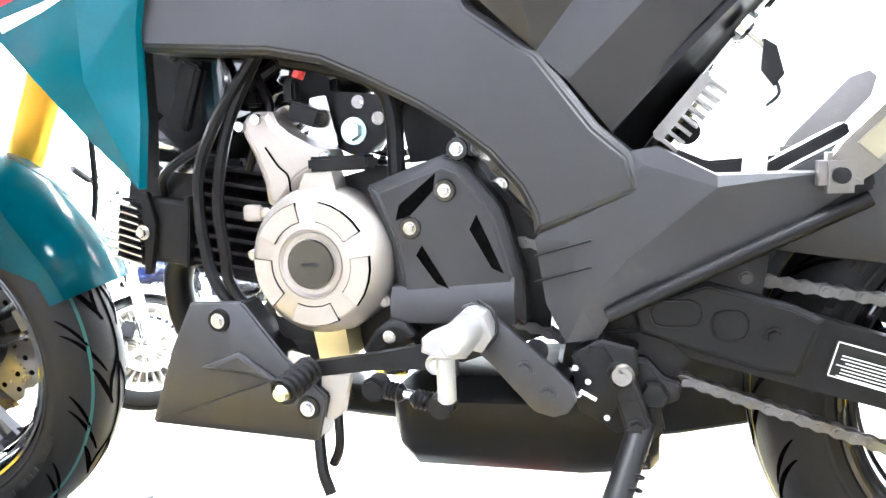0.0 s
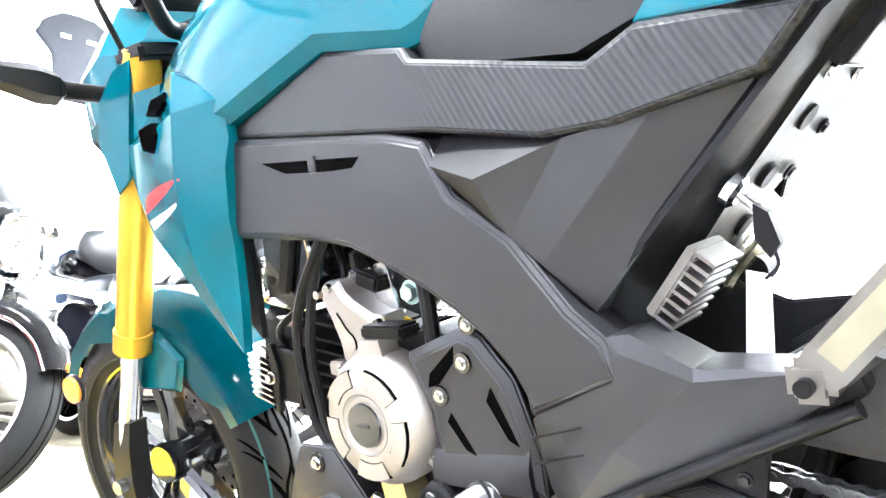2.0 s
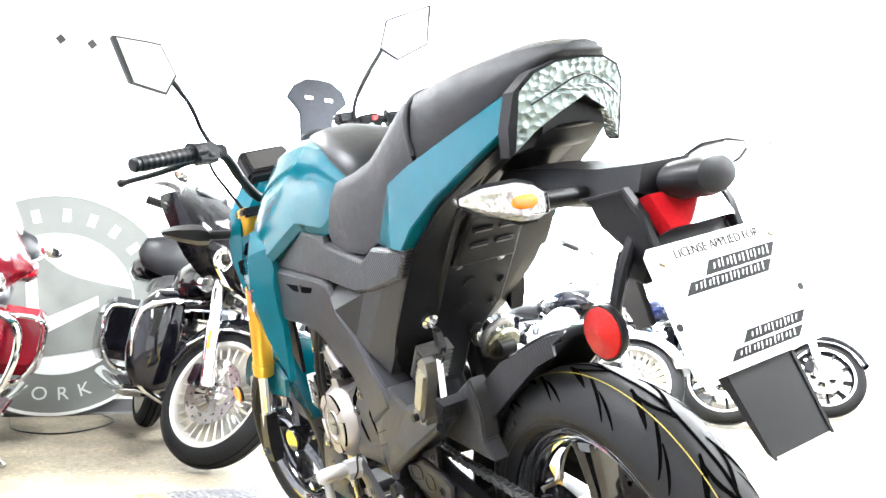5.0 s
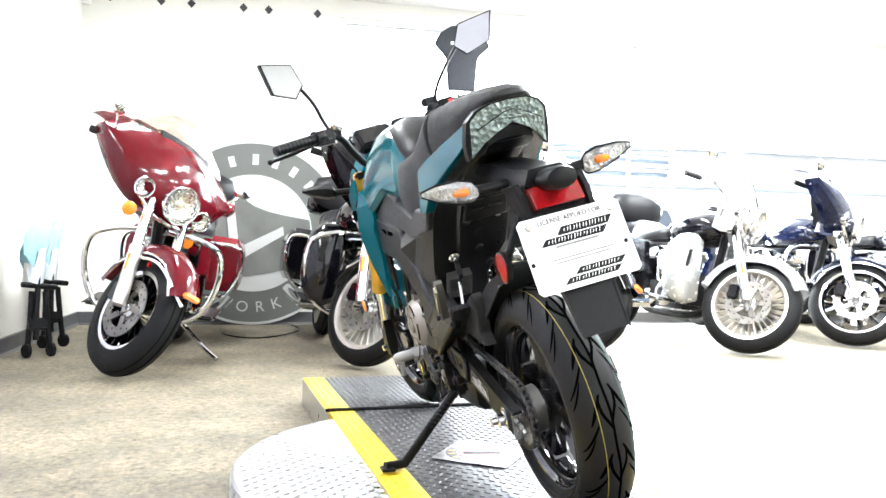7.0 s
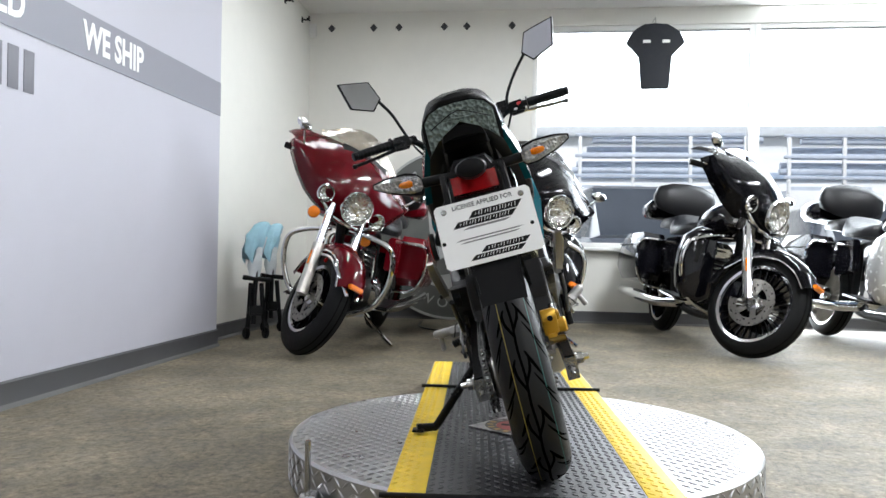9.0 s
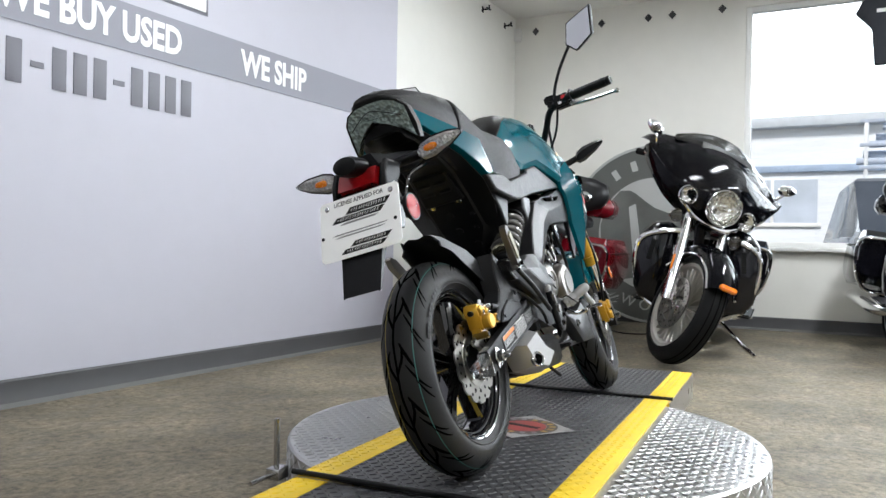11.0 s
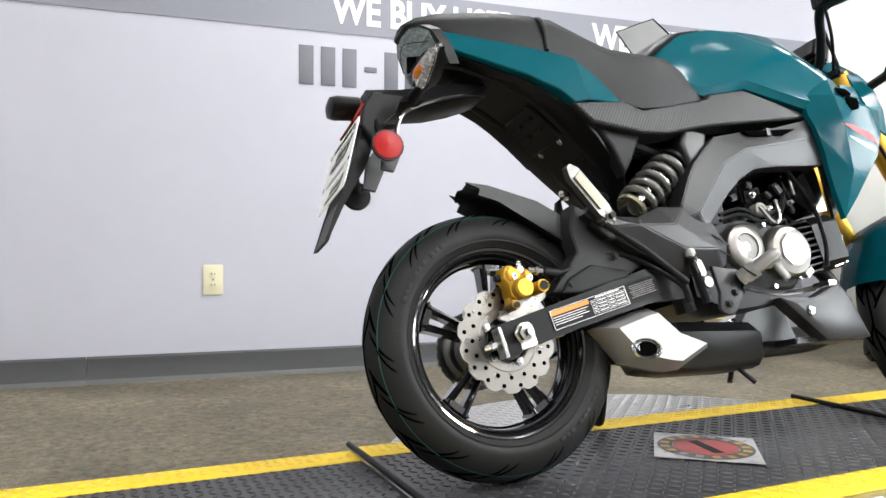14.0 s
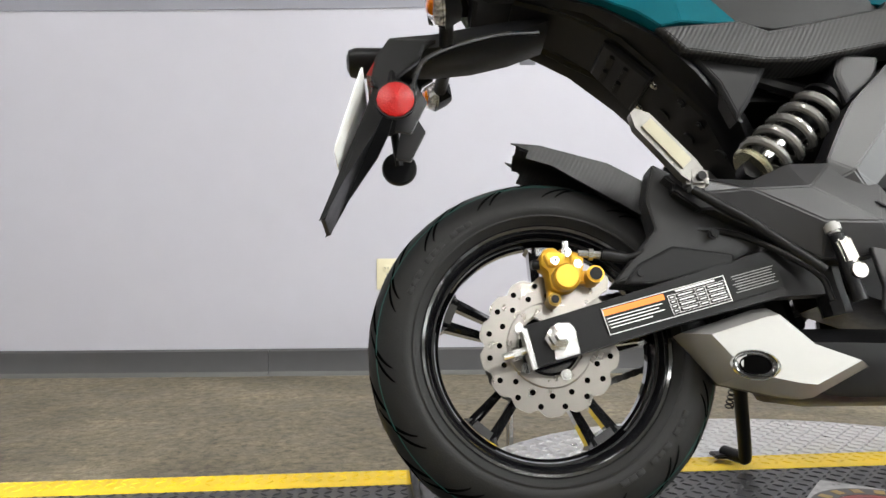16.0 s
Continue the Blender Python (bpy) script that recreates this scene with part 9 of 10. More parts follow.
    # trunk and bags
    if trunk:
        tp = add("top_trunk", soften(loft([[(x, w * u, z0 + (z1 - z0) * v) for u, v in ((-0.85, 0), (-1, 0.25), (-1, 0.6), (-0.85, 0.88), (-0.5, 1), (0.5, 1), (0.85, 0.88), (1, 0.6), (1, 0.25), (0.85, 0))] for x, w, z0, z1 in ((0.78, 0.20, 0.90, 1.02), (0.84, 0.25, 0.89, 1.06), (1.02, 0.24, 0.89, 1.05), (1.10, 0.18, 0.92, 0.99))]), 0.012, 0.4), paint, "painted top trunk with a padded backrest", angle=50)
        secs = []
        for y, h, d in ((-0.25, 0.02, 0.03), (-0.22, 0.09, 0.055), (-0.12, 0.125, 0.075), (0, 0.135, 0.08), (0.12, 0.125, 0.075), (0.22, 0.09, 0.055), (0.25, 0.02, 0.03)):
            secs.append([(0.72 + d * u + 0.18 * h * v, y, 1.05 + h * v) for u, v in ((-0.5, -1), (-1, -0.6), (-1, 0.5), (-0.6, 1), (0.4, 1), (0.8, 0.5), (0.8, -0.7))])
        add("backrest_pad", loft(secs), LEATHER, "thick padded black backrest", tp, angle=60)
    else:
        add("backrest", soften(box(0.06, 0.26, 0.15, (0.74, 0, 1.02), turn=Matrix.Rotation(0.15, 4, "Y")), 0.025, 0.5), LEATHER, "small padded backrest", angle=60)
        add("backrest_bar", tube([(0.80, -0.12, 0.82), (0.79, -0.12, 1.0), (0.78, 0, 1.06), (0.79, 0.12, 1.0), (0.80, 0.12, 0.82)], 0.009, seg=8), CHROME)
    for s in (-1, 1):
        bg = add("saddlebag", soften(loft([[(x, s * y, z) for y, z in ((0.17, z0), (0.33, z0 + 0.01), (0.36, z0 + 0.06), (0.36, z1 - 0.06), (0.33, z1), (0.17, z1))] for x, z0, z1 in ((0.52, 0.44, 0.70), (0.58, 0.38, 0.75), (1.0, 0.36, 0.74), (1.10, 0.42, 0.66))]), 0.015, 0.4), paint, "hard saddlebag")
        add("bag_lid_line", soften(loft([[(x, s * y, 0.645) for y in (0.165, 0.366)] + [(x, s * y, 0.651) for y in (0.366, 0.165)] for x in (0.55, 1.08)]), 0.001, 0.5), INK, "", bg)
        add("bag_guard", tube([(0.50, s * 0.18, 0.70), (0.50, s * 0.36, 0.68), (0.51, s * 0.37, 0.50), (0.52, s * 0.30, 0.36), (0.52, s * 0.16, 0.34)], 0.013, seg=8), CHROME, "chrome bag guard", bg)
        add("exhaust_pipe", tube([(0.05, s * 0.16, 0.26), (0.35, s * 0.22, 0.24), (0.75, s * 0.25, 0.26), (1.20, s * 0.25, 0.28)], 0.045, seg=14, radii=(0.035, 0.046)), CHROME, "long chrome silencer")
        if guard_bar:
            add("engine_guard", tube([(-0.47, s * 0.06, 0.74), (-0.46, s * 0.22, 0.715), (-0.445, s * 0.335, 0.65), (-0.43, s * 0.345, 0.48), (-0.41, s * 0.27, 0.31), (-0.40, s * 0.10, 0.22)], 0.016, seg=10), CHROME, "chrome engine guard loop")
        if lowers:
            secs = []
            for x, k in ((-0.450, 0.80), (-0.435, 0.93), (-0.390, 1.0), (-0.330, 0.98), (-0.285, 0.90), (-0.255, 0.74)):
                secs.append([(x, s * (0.245 + (y - 0.245) * k), 0.53 + (z - 0.53) * k) for y, z in ((0.13, 0.30), (0.22, 0.275), (0.30, 0.30), (0.345, 0.37), (0.362, 0.47), (0.360, 0.60), (0.335, 0.71), (0.27, 0.77), (0.19, 0.785), (0.135, 0.75))])
            lw = add("leg_fairing", loft(secs), accent, "rounded painted lower leg fairing", angle=60)
            add("lower_vent", soften(box(0.012, 0.035, 0.13, (-0.447, s * 0.262, 0.60), turn=Matrix.Rotation(s * 0.15, 4, "X")), 0.004, 0.5), INK, "", lw)
        fbd = add("floorboard", soften(box(0.30, 0.10, 0.022, (-0.20, s * 0.29, 0.305), turn=Matrix.Rotation(-0.1, 4, "Y")), 0.008, 0.5), BLACK, "rider floorboard")
        add("board_edge", tube([(-0.35, s * 0.345, 0.29), (-0.2, s * 0.345, 0.305), (-0.05, s * 0.345, 0.32)], 0.006, seg=6), CHROME, "", fbd)
    # engine
    en = add("engine_case", soften(box(0.46, 0.22, 0.24, (0.0, 0, 0.36)), 0.04, 0.5), BLACK, "black and chrome V-twin engine", angle=50)
    for a, x in ((-0.40, -0.09), (0.40, 0.09)):
        d = Vector((math.sin(a), 0, math.cos(a)))
        c0 = Vector((x, 0, 0.46))
        for k in range(9):
            c = c0 + d * (0.02 + 0.018 * k)
            add("cooling_fin", lathe([(0, -0.004), (0.085, -0.004), (0.085, 0.004), (0, 0.004)], c, d, seg=20), STEEL if k % 2 else BLACK, "", en)
        add("rocker_box", soften(box(0.15, 0.15, 0.07, c0 + d * 0.21, turn=Matrix.Rotation(a, 4, "Y")), 0.02, 0.5), CHROME, "", en)
        for s in (-1, 1):
            add("pushrod_tube", cyl(c0 + Vector((0, s * 0.095, -0.06)), c0 + d * 0.18 + Vector((0, s * 0.075, 0)), 0.014, seg=10), CHROME, "", en)
    add("air_cleaner", lathe([(0, 0.06), (0.07, 0.058), (0.09, 0.04), (0.09, 0)], (0, 0.10, 0.60), (0, 1, 0), seg=28), CHROME, "", en)
    for s in (-1, 1):
        add("case_cover", lathe([(0, 0.05), (0.07, 0.045), (0.10, 0.02), (0.10, 0)], (0.10 if s < 0 else -0.02, s * 0.11, 0.35), (0, s, 0), seg=32), CHROME, "", en)
    add("chassis", tube([(-0.48, 0, 0.80), (-0.42, 0, 0.50), (-0.34, 0, 0.24), (0.1, 0, 0.20), (0.42, 0, 0.26), (0.46, 0, 0.55), (0.40, 0, 0.74), (-0.40, 0, 0.74)], 0.03, seg=8), BLACK)
    add("side_stand", tube([(-0.22, -0.16, 0.24), (-0.28, -0.30, 0.13), (-0.34, -0.40, 0.073)], 0.013, seg=8), CHROME, "chrome side stand")
    add("side_cover", soften(plate([(0.15, 0.50), (0.42, 0.46), (0.44, 0.72), (0.20, 0.73)], -0.20, -0.15), 0.01, 0.4), paint)
    add("side_cover", soften(plate([(0.15, 0.50), (0.42, 0.46), (0.44, 0.72), (0.20, 0.73)], 0.15, 0.20), 0.01, 0.4), paint)
    add("tail_lamp", soften(box(0.05, 0.12, 0.06, (1.15, 0, 0.62)), 0.012, 0.5), REDLENS, "red tail lamp")
    return t


def park(fx, fy, rx, ry, lean=8.0):
    """The pose of a bike whose front tyre stands at (fx, fy) and whose rear tyre stands towards (rx, ry)."""
    d = Vector((rx - fx, ry - fy, 0)).normalized()
    mid = Vector((fx, fy, 0)) + d * 0.80
    return Matrix.Translation((mid.x, mid.y, FLOOR + 0.004)) @ Matrix.Rotation(math.atan2(d.y, d.x), 4, "Z") @ Matrix.Rotation(radians(lean), 4, "X")


touring_bike(park(-1.955, -1.34, -3.52, -1.27), CRED, "deep red touring motorcycle with a batwing fairing and clear screen", steer=47, screen="tall", lowers=False, back=0.11, rim=0.215, amber=True, fork_mat=SATIN)
touring_bike(park(-2.17, -0.13, -3.77, -0.25), CBLK, "gloss black touring motorcycle with chrome engine guards", steer=36, wheel_bars=28, spoke_mat=SATIN)
touring_bike(park(-2.49, 1.24, -4.10, 0.98), CBLK, "gloss black touring motorcycle with a padded top trunk", steer=36, wheel_bars=28)
touring_bike(park(-2.48, 2.43, -4.08, 2.24), CBLK, "black touring motorcycle with a clear windscreen, silver fender and leg guards", steer=36, fairing=False, accent=CSIL, tip_lamp=False, guard_bar=False, wheel_bars=28, spoke_mat=SATIN)
touring_bike(park(-2.80, 3.52, -4.35, 3.25), CNAVY, "dark blue touring motorcycle with a batwing fairing", steer=36, trunk=False, lowers=False, wheel_bars=10, tip_lamp=False)
touring_bike(park(-2.95, 4.75, -4.45, 4.45), CBLK, "gloss black cruiser with a small backrest", steer=36, fairing=False, screen="", trunk=False, lowers=False, wheel_bars=10, tip_lamp=False, guard_bar=False)

# ---- the corner: round sign, shirt, scooters, small wall things ----
def raised_text(text, size, depth):
    """Letters of the built-in font as a mesh, standing in the x-y plane about their middle."""
    c = bpy.data.curves.new("letters", "FONT")
    c.body, c.size, c.align_x, c.align_y, c.extrude = text, size, "CENTER", "CENTER", depth / 2
    o = new("letters", c)
    bpy.context.view_layer.update()
    me = o.to_mesh()
    b = bmesh.new()
    b.from_mesh(me)
    o.to_mesh_clear()
    bpy.data.objects.remove(o)
    return b


def round_sign():
    t = thing("round_sign", Matrix.Translation((-4.50, -0.775, FLOOR + 0.76)) @ pose(0, 0, 0, 0, 3, 0), "large round grey and white sign leaning on the wall", "sign")
    grey = mat("sign_grey", (0.10, 0.105, 0.098), 0.4, var=0.06, scale=12)
    white = mat("sign_white", (0.42, 0.43, 0.42), 0.4, var=0.03, scale=12)
    X = (1, 0, 0)
    part("sign_board", lathe([(0, 0), (0.755, 0), (0.755, 0.03), (0, 0.03)], (0, 0, 0), X, seg=96), grey, t)
    part("sign_rim", lathe([(0.735, 0.03), (0.755, 0.03), (0.755, 0.036), (0.735, 0.036)], (0, 0, 0), X, seg=96, close=True), white, t)
    part("sign_field", lathe([(0, 0.031), (0.48, 0.031), (0.48, 0.035), (0, 0.035)], (0, 0, 0), X, seg=96), white, t)
    part("sign_panel", plate([(-0.465, 0.08), (-0.41, 0.24), (-0.29, 0.375), (-0.20, 0.375), (-0.15, 0.345), (-0.07, 0.28), (0.005, 0.226), (0.12, 0.182), (0.26, 0.152), (0.455, 0.12), (0.47, 0.0), (0.43, -0.19), (0.36, -0.27), (0.17, -0.319), (0.015, -0.342), (-0.255, -0.385), (-0.38, -0.28), (-0.455, -0.12)], 0.036, 0.041, plane="yz"), mat("sign_dark_field", (0.115, 0.12, 0.112), 0.4, var=0.35, scale=5), t)
    part("sign_stroke", plate([(-0.215, 0.235), (-0.155, 0.262), (-0.108, -0.116), (0.241, 0.062), (0.252, -0.007), (-0.130, -0.240), (-0.172, -0.242)], 0.042, 0.047, plane="yz"), white, t)
    for k, a in enumerate([139, 123, 106.7, 88.8, 73.3, 58.1, 42] + [208, 222, 315, 330]):
        c, s = math.cos(radians(a)), math.sin(radians(a))
        b = box(0.004, 0.05, 0.085, (0.033, 0, 0))
        b.transform(Matrix.Translation((0, 0.605 * c, 0.605 * s)) @ Matrix.Rotation(radians(a - 90 if k < 7 else a + 90), 4, "X"))
        part("letter_bar", b, white, t)
    for ch, a in zip("WORK", (248.6, 262.7, 276, 288.7)):
        q = raised_text(ch, 0.125, 0.005)
        q.transform(Matrix.Translation((0.031, 0.612 * math.cos(radians(a)), 0.612 * math.sin(radians(a)))) @ Matrix.Rotation(radians(a + 90), 4, "X") @ Matrix.Rotation(radians(90), 4, "Z") @ Matrix.Rotation(radians(90), 4, "X"))
        part("letter", q, white, t)


round_sign()


def shirt():
    t = thing("hanging_shirt", Matrix.Translation((-4.40, 0.945, 2.2)), "black printed shirt hanging in the window", "shirt")
    o = [(-0.115, -0.29), (0.115, -0.29), (0.135, -0.02), (0.165, 0.02), (0.245, 0.10), (0.20, 0.19), (0.10, 0.255), (0.0, 0.262), (-0.10, 0.255), (-0.20, 0.19), (-0.245, 0.10), (-0.165, 0.02), (-0.135, -0.02)]
    part("cloth", soften(plate(o, -0.025, 0.025, chamfer=0.02, lift=0.008, plane="yz"), 0.006, 0.4), mat("black_cloth", (0.018, 0.02, 0.026), 0.85, var=0.2, scale=30, bump=0.4, bscale=60), t)
    for y in (-0.075, 0.085):
        part("print_patch", box(0.004, 0.062, 0.026, (0.036, y, 0.105)), WHITEP, t, "white printed patch")
    part("hanger_hook", tube([(0, 0, 0.25), (0, 0, 0.30), (-0.02, 0, 0.32), (-0.08, 0, 0.325), (-0.185, 0, 0.325)], 0.004, seg=6, curved=False), STEEL, t)


shirt()
FILM = mat("crumpled_film", (0.62, 0.66, 0.68), 0.25, var=0.15, scale=20, bump=0.8, bscale=25)
BLUEBAG = mat("pale_blue_bag", (0.30, 0.52, 0.62), 0.45, var=0.15, scale=18, bump=0.6, bscale=25)


def wrapped_stand(x, y, lean, turn):
    t = thing("wrapped_stand", Matrix.Translation((x, y, FLOOR)) @ pose(0, 0, 0, lean, 0, turn), "black fork stand half wrapped in film and a blue bag", "stand", "wrapped stands")
    part("stem", tube([(0.02, 0, 0.10), (0.01, 0, 0.30), (-0.01, 0, 0.52), (-0.03, 0, 0.70)], 0.016, seg=12), BLACK, t)
    part("crossbar", cyl((-0.10, 0, 0.40), (0.09, 0, 0.42), 0.017, seg=14, bevel=0.004), BLACK, t)
    for s in (-1, 1):
        part("leg", tube([(s * 0.035, 0, 0.38), (s * 0.045, -0.01, 0.22), (s * 0.06, -0.02, 0.05)], 0.016, seg=10), BLACK, t)
        part("caster", lathe([(0, -0.014), (0.034, -0.014), (0.042, -0.008), (0.042, 0.008), (0.034, 0.014), (0, 0.014)], (s * 0.064, -0.02, 0.043), (1, 0.3, 0), seg=20), BLACK, t)
    part("clamp", soften(box(0.10, 0.06, 0.07, (0.01, 0, 0.19)), 0.012, 0.5), BLACK, t)
    b = loft([[(dx + w * math.cos(2 * math.pi * k / 12) * (1 + 0.22 * math.sin(k * 2.1 + z * 30)), w * 0.45 * math.sin(2 * math.pi * k / 12), z) for k in range(12)] for w, z, dx in ((0.034, 0.42, 0.01), (0.044, 0.50, 0.01), (0.050, 0.60, 0.0), (0.050, 0.70, -0.02))])
    part("film_wrap", b, FILM, t, "crumpled clear film")
    b = loft([[(dx + w * math.cos(2 * math.pi * k / 20) * (1 + 0.16 * math.sin(k * 1.9 + z * 26)), w * 0.6 * math.sin(2 * math.pi * k / 20) * (1 + 0.2 * math.cos(k * 2.7)), z + (0.055 * math.sin(k * 0.94 + 0.6) + 0.03 * math.sin(k * 2.3)) * (z < 0.62) + 0.02 * math.sin(k * 1.3) * (0.62 < z < 0.72)) for k in range(20)] for w, z, dx in ((0.058, 0.58, 0.03), (0.062, 0.64, 0.018), (0.066, 0.69, 0.0), (0.062, 0.735, -0.02), (0.050, 0.785, -0.045), (0.028, 0.805, -0.055), (0.01, 0.81, -0.055))])
    part("blue_bag", b, BLUEBAG, t, "pale blue plastic bag", angle=70)


wrapped_stand(-2.70, -1.90, 9, -62)
wrapped_stand(-3.14, -1.93, 8, -50)
DIAM = mat("dark_tile", (0.03, 0.03, 0.035), 0.3, var=0.2)
for _y in (-1.927, -1.536, -1.301, -0.887, -0.683, -0.278):
    d = thing("wall_diamond", Matrix.Translation((FRONT_X, _y, 2.52)), "small dark diamond tile on the white wall", "wall tile", "wall diamonds")
    part("tile", soften(plate([(-0.034, 0), (0, -0.038), (0.034, 0), (0, 0.038)], 0.0, 0.008, plane="yz"), 0.002, 0.5), DIAM, d)
tb2 = thing("wall_box", Matrix.Translation((FRONT_X, -2.10, 2.50)), "small white box in the wall corner", "wall box")
part("case", soften(box(0.04, 0.07, 0.12, (0.02, 0, 0)), 0.006, 0.5), WHITEF, tb2)
for _x, _z in ((-3.55, 2.60), (-3.85, 2.55), (-4.32, 2.53)):
    hk = thing("wall_hook", Matrix.Translation((_x, -2.13, _z)), "small black hook high on the white wall", "hook", "wall hooks")
    part("hook_plate", soften(box(0.03, 0.008, 0.05, (0, 0.004, 0)), 0.002, 0.5), BLACK, hk)
    part("hook_arm", tube([(0, 0.005, 0), (0, 0.06, 0.0), (0, 0.065, 0.03)], 0.007, seg=8, bm=cyl((-0.035, 0.06, 0), (0.035, 0.06, 0), 0.007, seg=8)), BLACK, hk)
cb = thing("floor_cable", Matrix.Translation((0, 0, FLOOR + 0.006)), "thin dark cable lying on the floor by the sign", "cable")
part("cable", tube([(-4.50, -0.45, 0), (-4.1, -0.40, 0), (-3.7, -0.55, 0), (-3.55, -0.75, 0), (-3.8, -0.95, 0), (-4.3, -1.0, 0)], 0.005, seg=6), BLACK, cb)


# ---- outside the windows: parked cars and a long low building ----
def car(m, paint, label, tall):
    t = thing("parked_car", m, label, "car", "parked cars")
    z = 0.62
    body = loft([[(x, w * u, z0 + (z1 - z0) * v) for u, v in ((-0.92, 0), (-1, 0.3), (-0.97, 0.8), (-0.9, 1), (0.9, 1), (0.97, 0.8), (1, 0.3), (0.92, 0))] for x, w, z0, z1 in ((-2.3, 0.80, 0.38, 0.80), (-2.1, 0.9, 0.30, 0.95), (-0.9, 0.92, 0.28, 1.0), (1.5, 0.92, 0.28, 1.02), (2.15, 0.9, 0.32, 1.0), (2.3, 0.84, 0.40, 0.85))])
    part("body", soften(body, 0.03, 0.4), paint, t, angle=40)
    cab = loft([[(x, w * u, z0 + (z1 - z0) * v) for u, v in ((-1, 0), (-0.82, 1), (0.82, 1), (1, 0))] for x, w, z0, z1 in ((-0.9, 0.84, 0.98, 1.02), (-0.35, 0.84, 0.98, tall), (1.6, 0.84, 0.98, tall), (2.1, 0.82, 0.98, 1.04))])
    part("cabin", soften(cab, 0.03, 0.4), mat("tinted_car_glass", (0.07, 0.08, 0.095), 0.12, var=0.1, scale=3), t, "dark glazed cabin")
    part("roof", soften(box(1.9, 1.36, 0.05, (0.62, 0, tall + 0.01)), 0.02, 0.5), paint, t)
    for x in (-1.4, 1.4):
        for s in (-1, 1):
            w = part("wheel", lathe([(0, 0.0), (0.2, 0.02), (0.22, 0.05), (0.33, 0.06), (0.34, 0.0), (0.34, -0.15), (0, -0.15)], (x, s * 0.88, 0.34), (0, s, 0), seg=28), RUBBER, t)
            part("rim", lathe([(0, 0.052), (0.06, 0.056), (0.21, 0.055)], (x, s * 0.88, 0.34), (0, s, 0), seg=20), STEEL, w)
    for s in (-1, 1):
        part("tail_lamp", soften(box(0.06, 0.16, 0.18, (2.27, s * 0.74, 0.82)), 0.02, 0.5), REDLENS, t)
        part("headlamp", soften(box(0.06, 0.2, 0.14, (-2.24, s * 0.68, 0.72)), 0.02, 0.5), CLEARL, t)


GR = FLOOR - 0.2
# dark car whose paint is lightened for the glare in the windows
car(Matrix.Translation((-9.6, 1.2, GR)) @ pose(0, 0, 0, 0, 0, 6), mat("glare_lifted_car_paint", (0.14, 0.155, 0.18), 0.35, var=0.1, scale=6), "dark grey parked car outside, paint lightened for window glare", 1.66)
car(Matrix.Translation((-10.2, 4.6, GR)) @ pose(0, 0, 0, 0, 0, -4), CSIL, "silver parked car outside the shop window", 1.5)


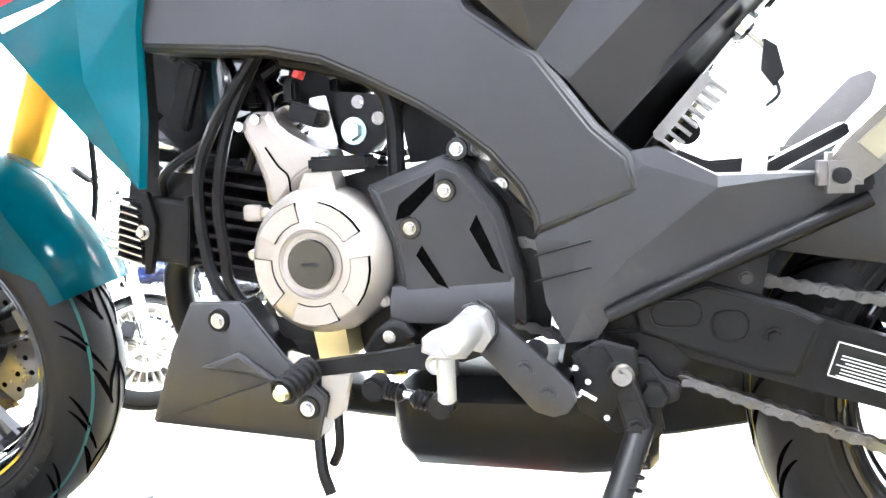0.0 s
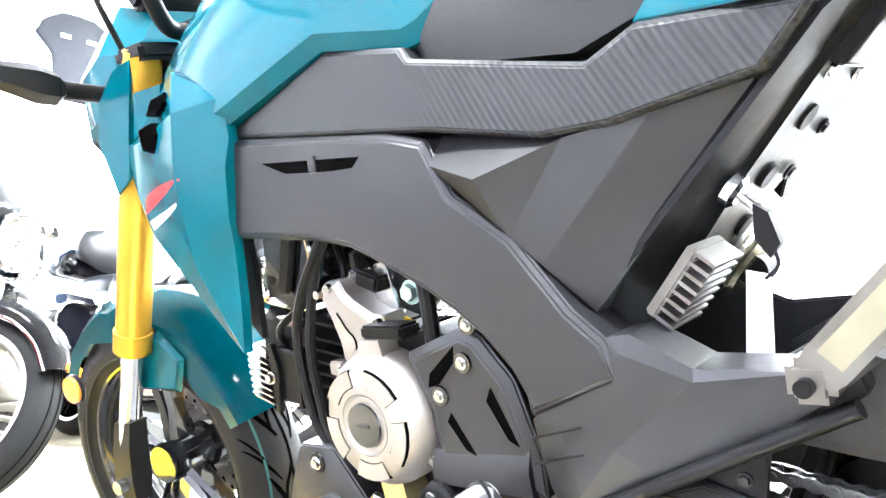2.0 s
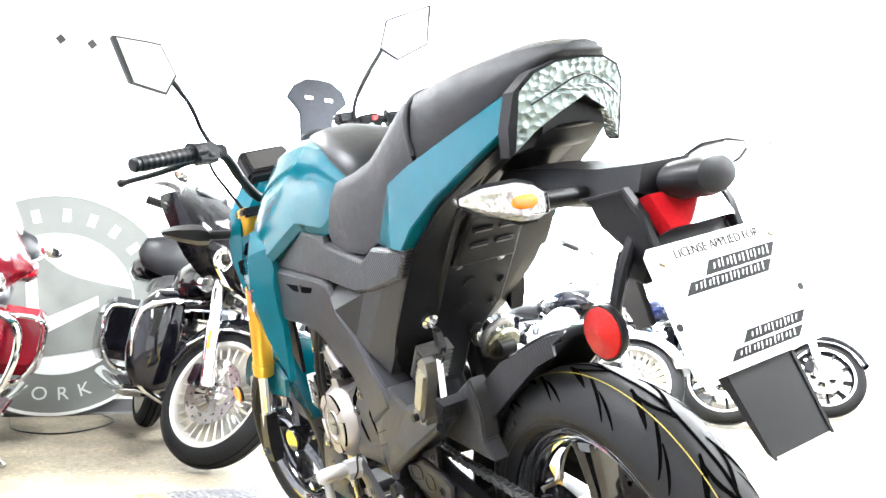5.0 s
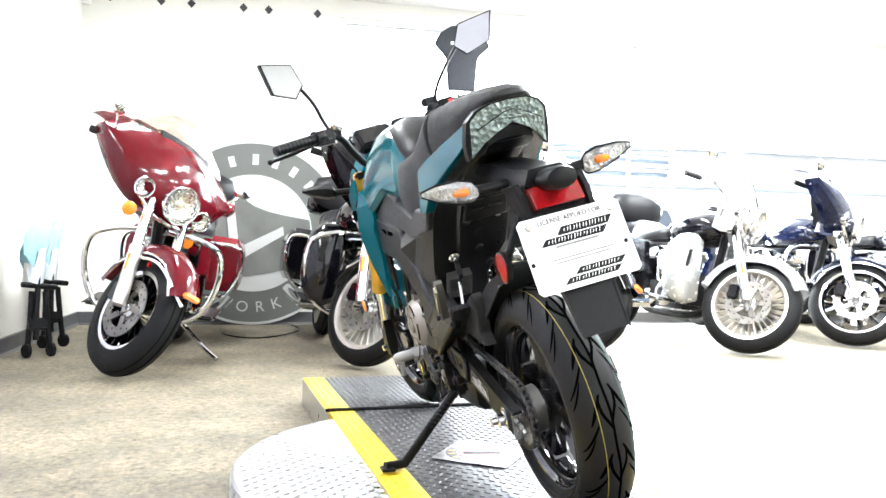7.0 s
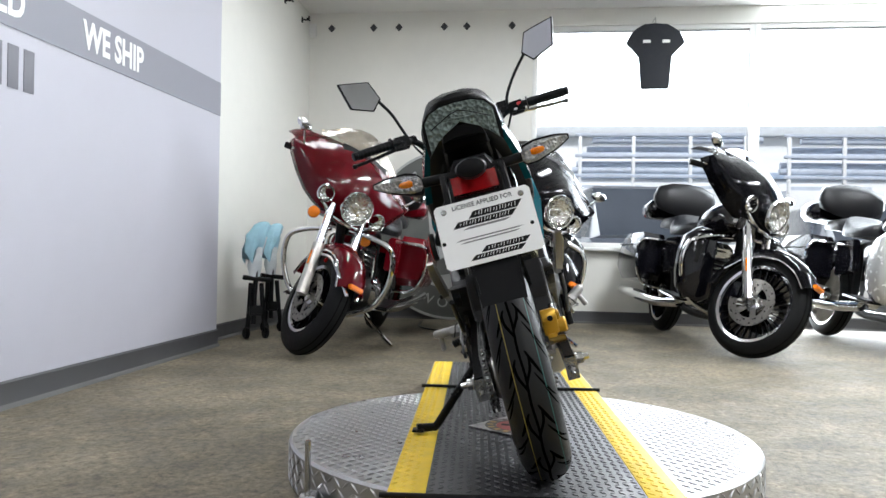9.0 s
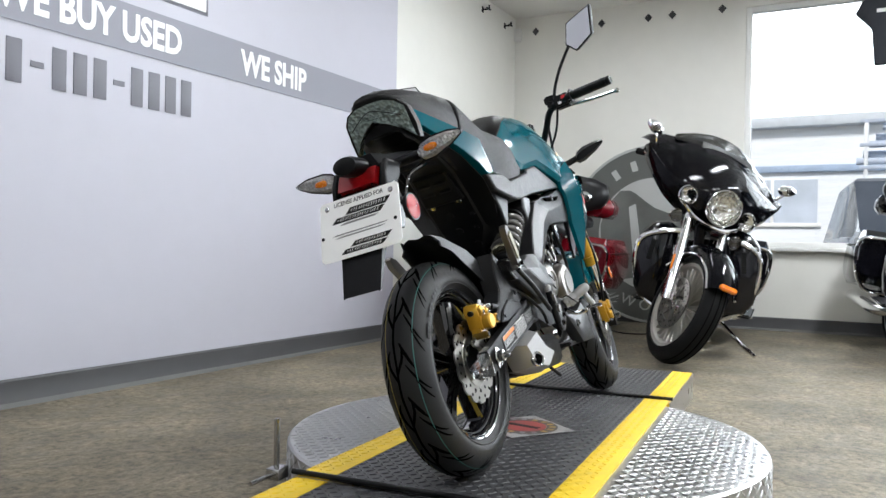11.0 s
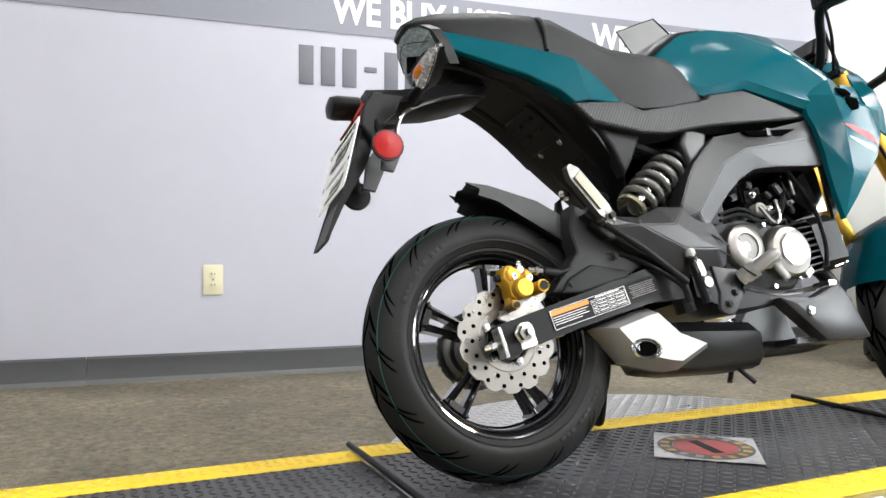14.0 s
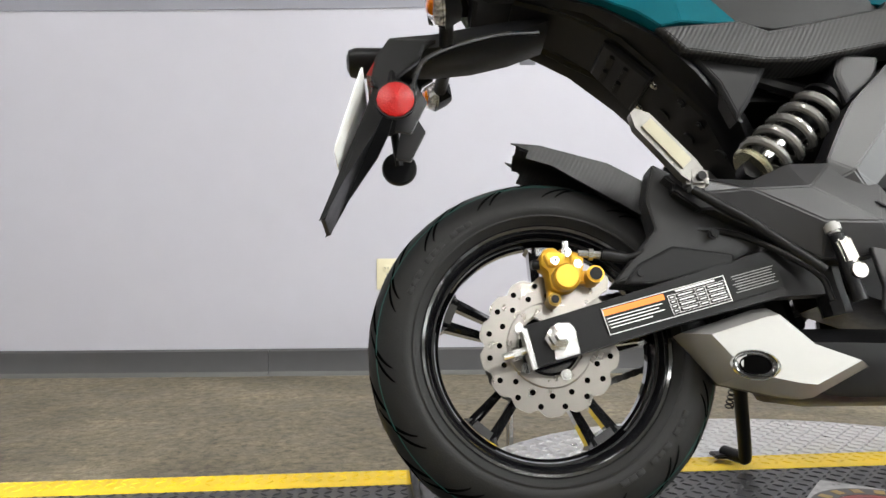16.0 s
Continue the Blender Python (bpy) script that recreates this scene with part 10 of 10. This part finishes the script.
def service_truck(m, label):
    """White work truck side-on, its ladder rack loaded with dark pipes."""
    t = thing("service_truck", m, label, "truck", "parked trucks")
    # dark steel with the haze of the bright windows mixed into its colour
    white, dark = mat("white_truck_paint", (0.7, 0.72, 0.74), 0.3, var=0.04), mat("glare_lifted_steel", (0.40, 0.45, 0.54), 0.5, var=0.2, scale=8)
    part("body", soften(box(2.0, 3.3, 1.1, (0, 0, 1.55)), 0.05, 0.4), white, t)
    part("chassis", box(0.9, 3.5, 0.2, (0, 0, 0.85), bevel=0.02), dark, t)
    for y in (-1.1, 0, 1.1):
        d = part("locker_door", soften(box(0.03, 0.95, 0.8, (1.012, y, 1.55)), 0.012, 0.4), white, t)
        part("latch", box(0.02, 0.10, 0.05, (1.035, y, 1.62), bevel=0.004), dark, d)
    for y in (-1.2, 1.2):
        w = part("wheel", lathe([(0, 0.0), (0.2, 0.02), (0.24, 0.05), (0.40, 0.06), (0.42, 0.0), (0.42, -0.25), (0, -0.25)], (0.95, y, 0.42), (1, 0, 0), seg=28), RUBBER, t)
        part("rim", lathe([(0, 0.052), (0.06, 0.056), (0.23, 0.055)], (0.95, y, 0.42), (1, 0, 0), seg=20), STEEL, w)
    for y in (-1.6, -0.55, 0.55, 1.6):
        part("rack_post", box(0.06, 0.07, 1.15, (0.95, y, 2.62), bevel=0.01), white, t)
    for z in (2.35, 2.75, 3.17):
        part("rack_rail", box(0.06, 3.4, 0.06, (0.96, 0, z), bevel=0.01), dark, t)
    for k in range(5):
        part("pipe", cyl((0.85 - 0.24 * (k % 2), -1.75 + 0.1 * k, 2.47 + 0.15 * k), (0.85 - 0.24 * (k % 2), 1.62 + 0.08 * k, 2.47 + 0.15 * k), 0.062, seg=12), dark, t)


service_truck(Matrix.Translation((-14.4, 2.4, GR)), "white work truck with dark pipes on its rack")
service_truck(Matrix.Translation((-14.6, 6.4, GR)) @ pose(0, 0, 0, 0, 0, 3), "white work truck with a loaded ladder rack")
# panes paled by the same window glare, put into their colour
GREYPANE = mat("glare_lifted_panes", (0.45, 0.50, 0.57), 0.1, var=0.2, scale=2)
bl = thing("low_building", Matrix.Translation((-19.0, 3.0, GR)), "long low blue-grey building across the car park", "building")
part("wall", box(3, 30, 3.7, (0, 0, 1.85)), mat("pale_blue_grey_cladding", (0.74, 0.77, 0.80), 0.6, var=0.1, scale=3, stretch=(1, 1, 12)), bl)
part("roof", box(3.6, 30.6, 0.25, (0, 0, 3.82), bevel=0.03), mat("grey_roof_edge", (0.5, 0.54, 0.58), 0.5), bl)
part("fascia", box(0.12, 30, 0.16, (1.56, 0, 2.75), bevel=0.02), mat("blue_grey_fascia", (0.30, 0.38, 0.50), 0.5), bl)
for k in range(10):
    w = part("window", box(0.06, 1.9, 1.0, (1.52, -12.2 + 2.7 * k, 2.0)), GREYPANE, bl)
    part("frame", box(0.05, 2.06, 0.09, (1.56, -12.2 + 2.7 * k, 1.46), bevel=0.01), WHITEF, w)
    part("mullion", box(0.05, 0.07, 1.0, (1.565, -12.2 + 2.7 * k, 2.0), bevel=0.01), WHITEF, w)
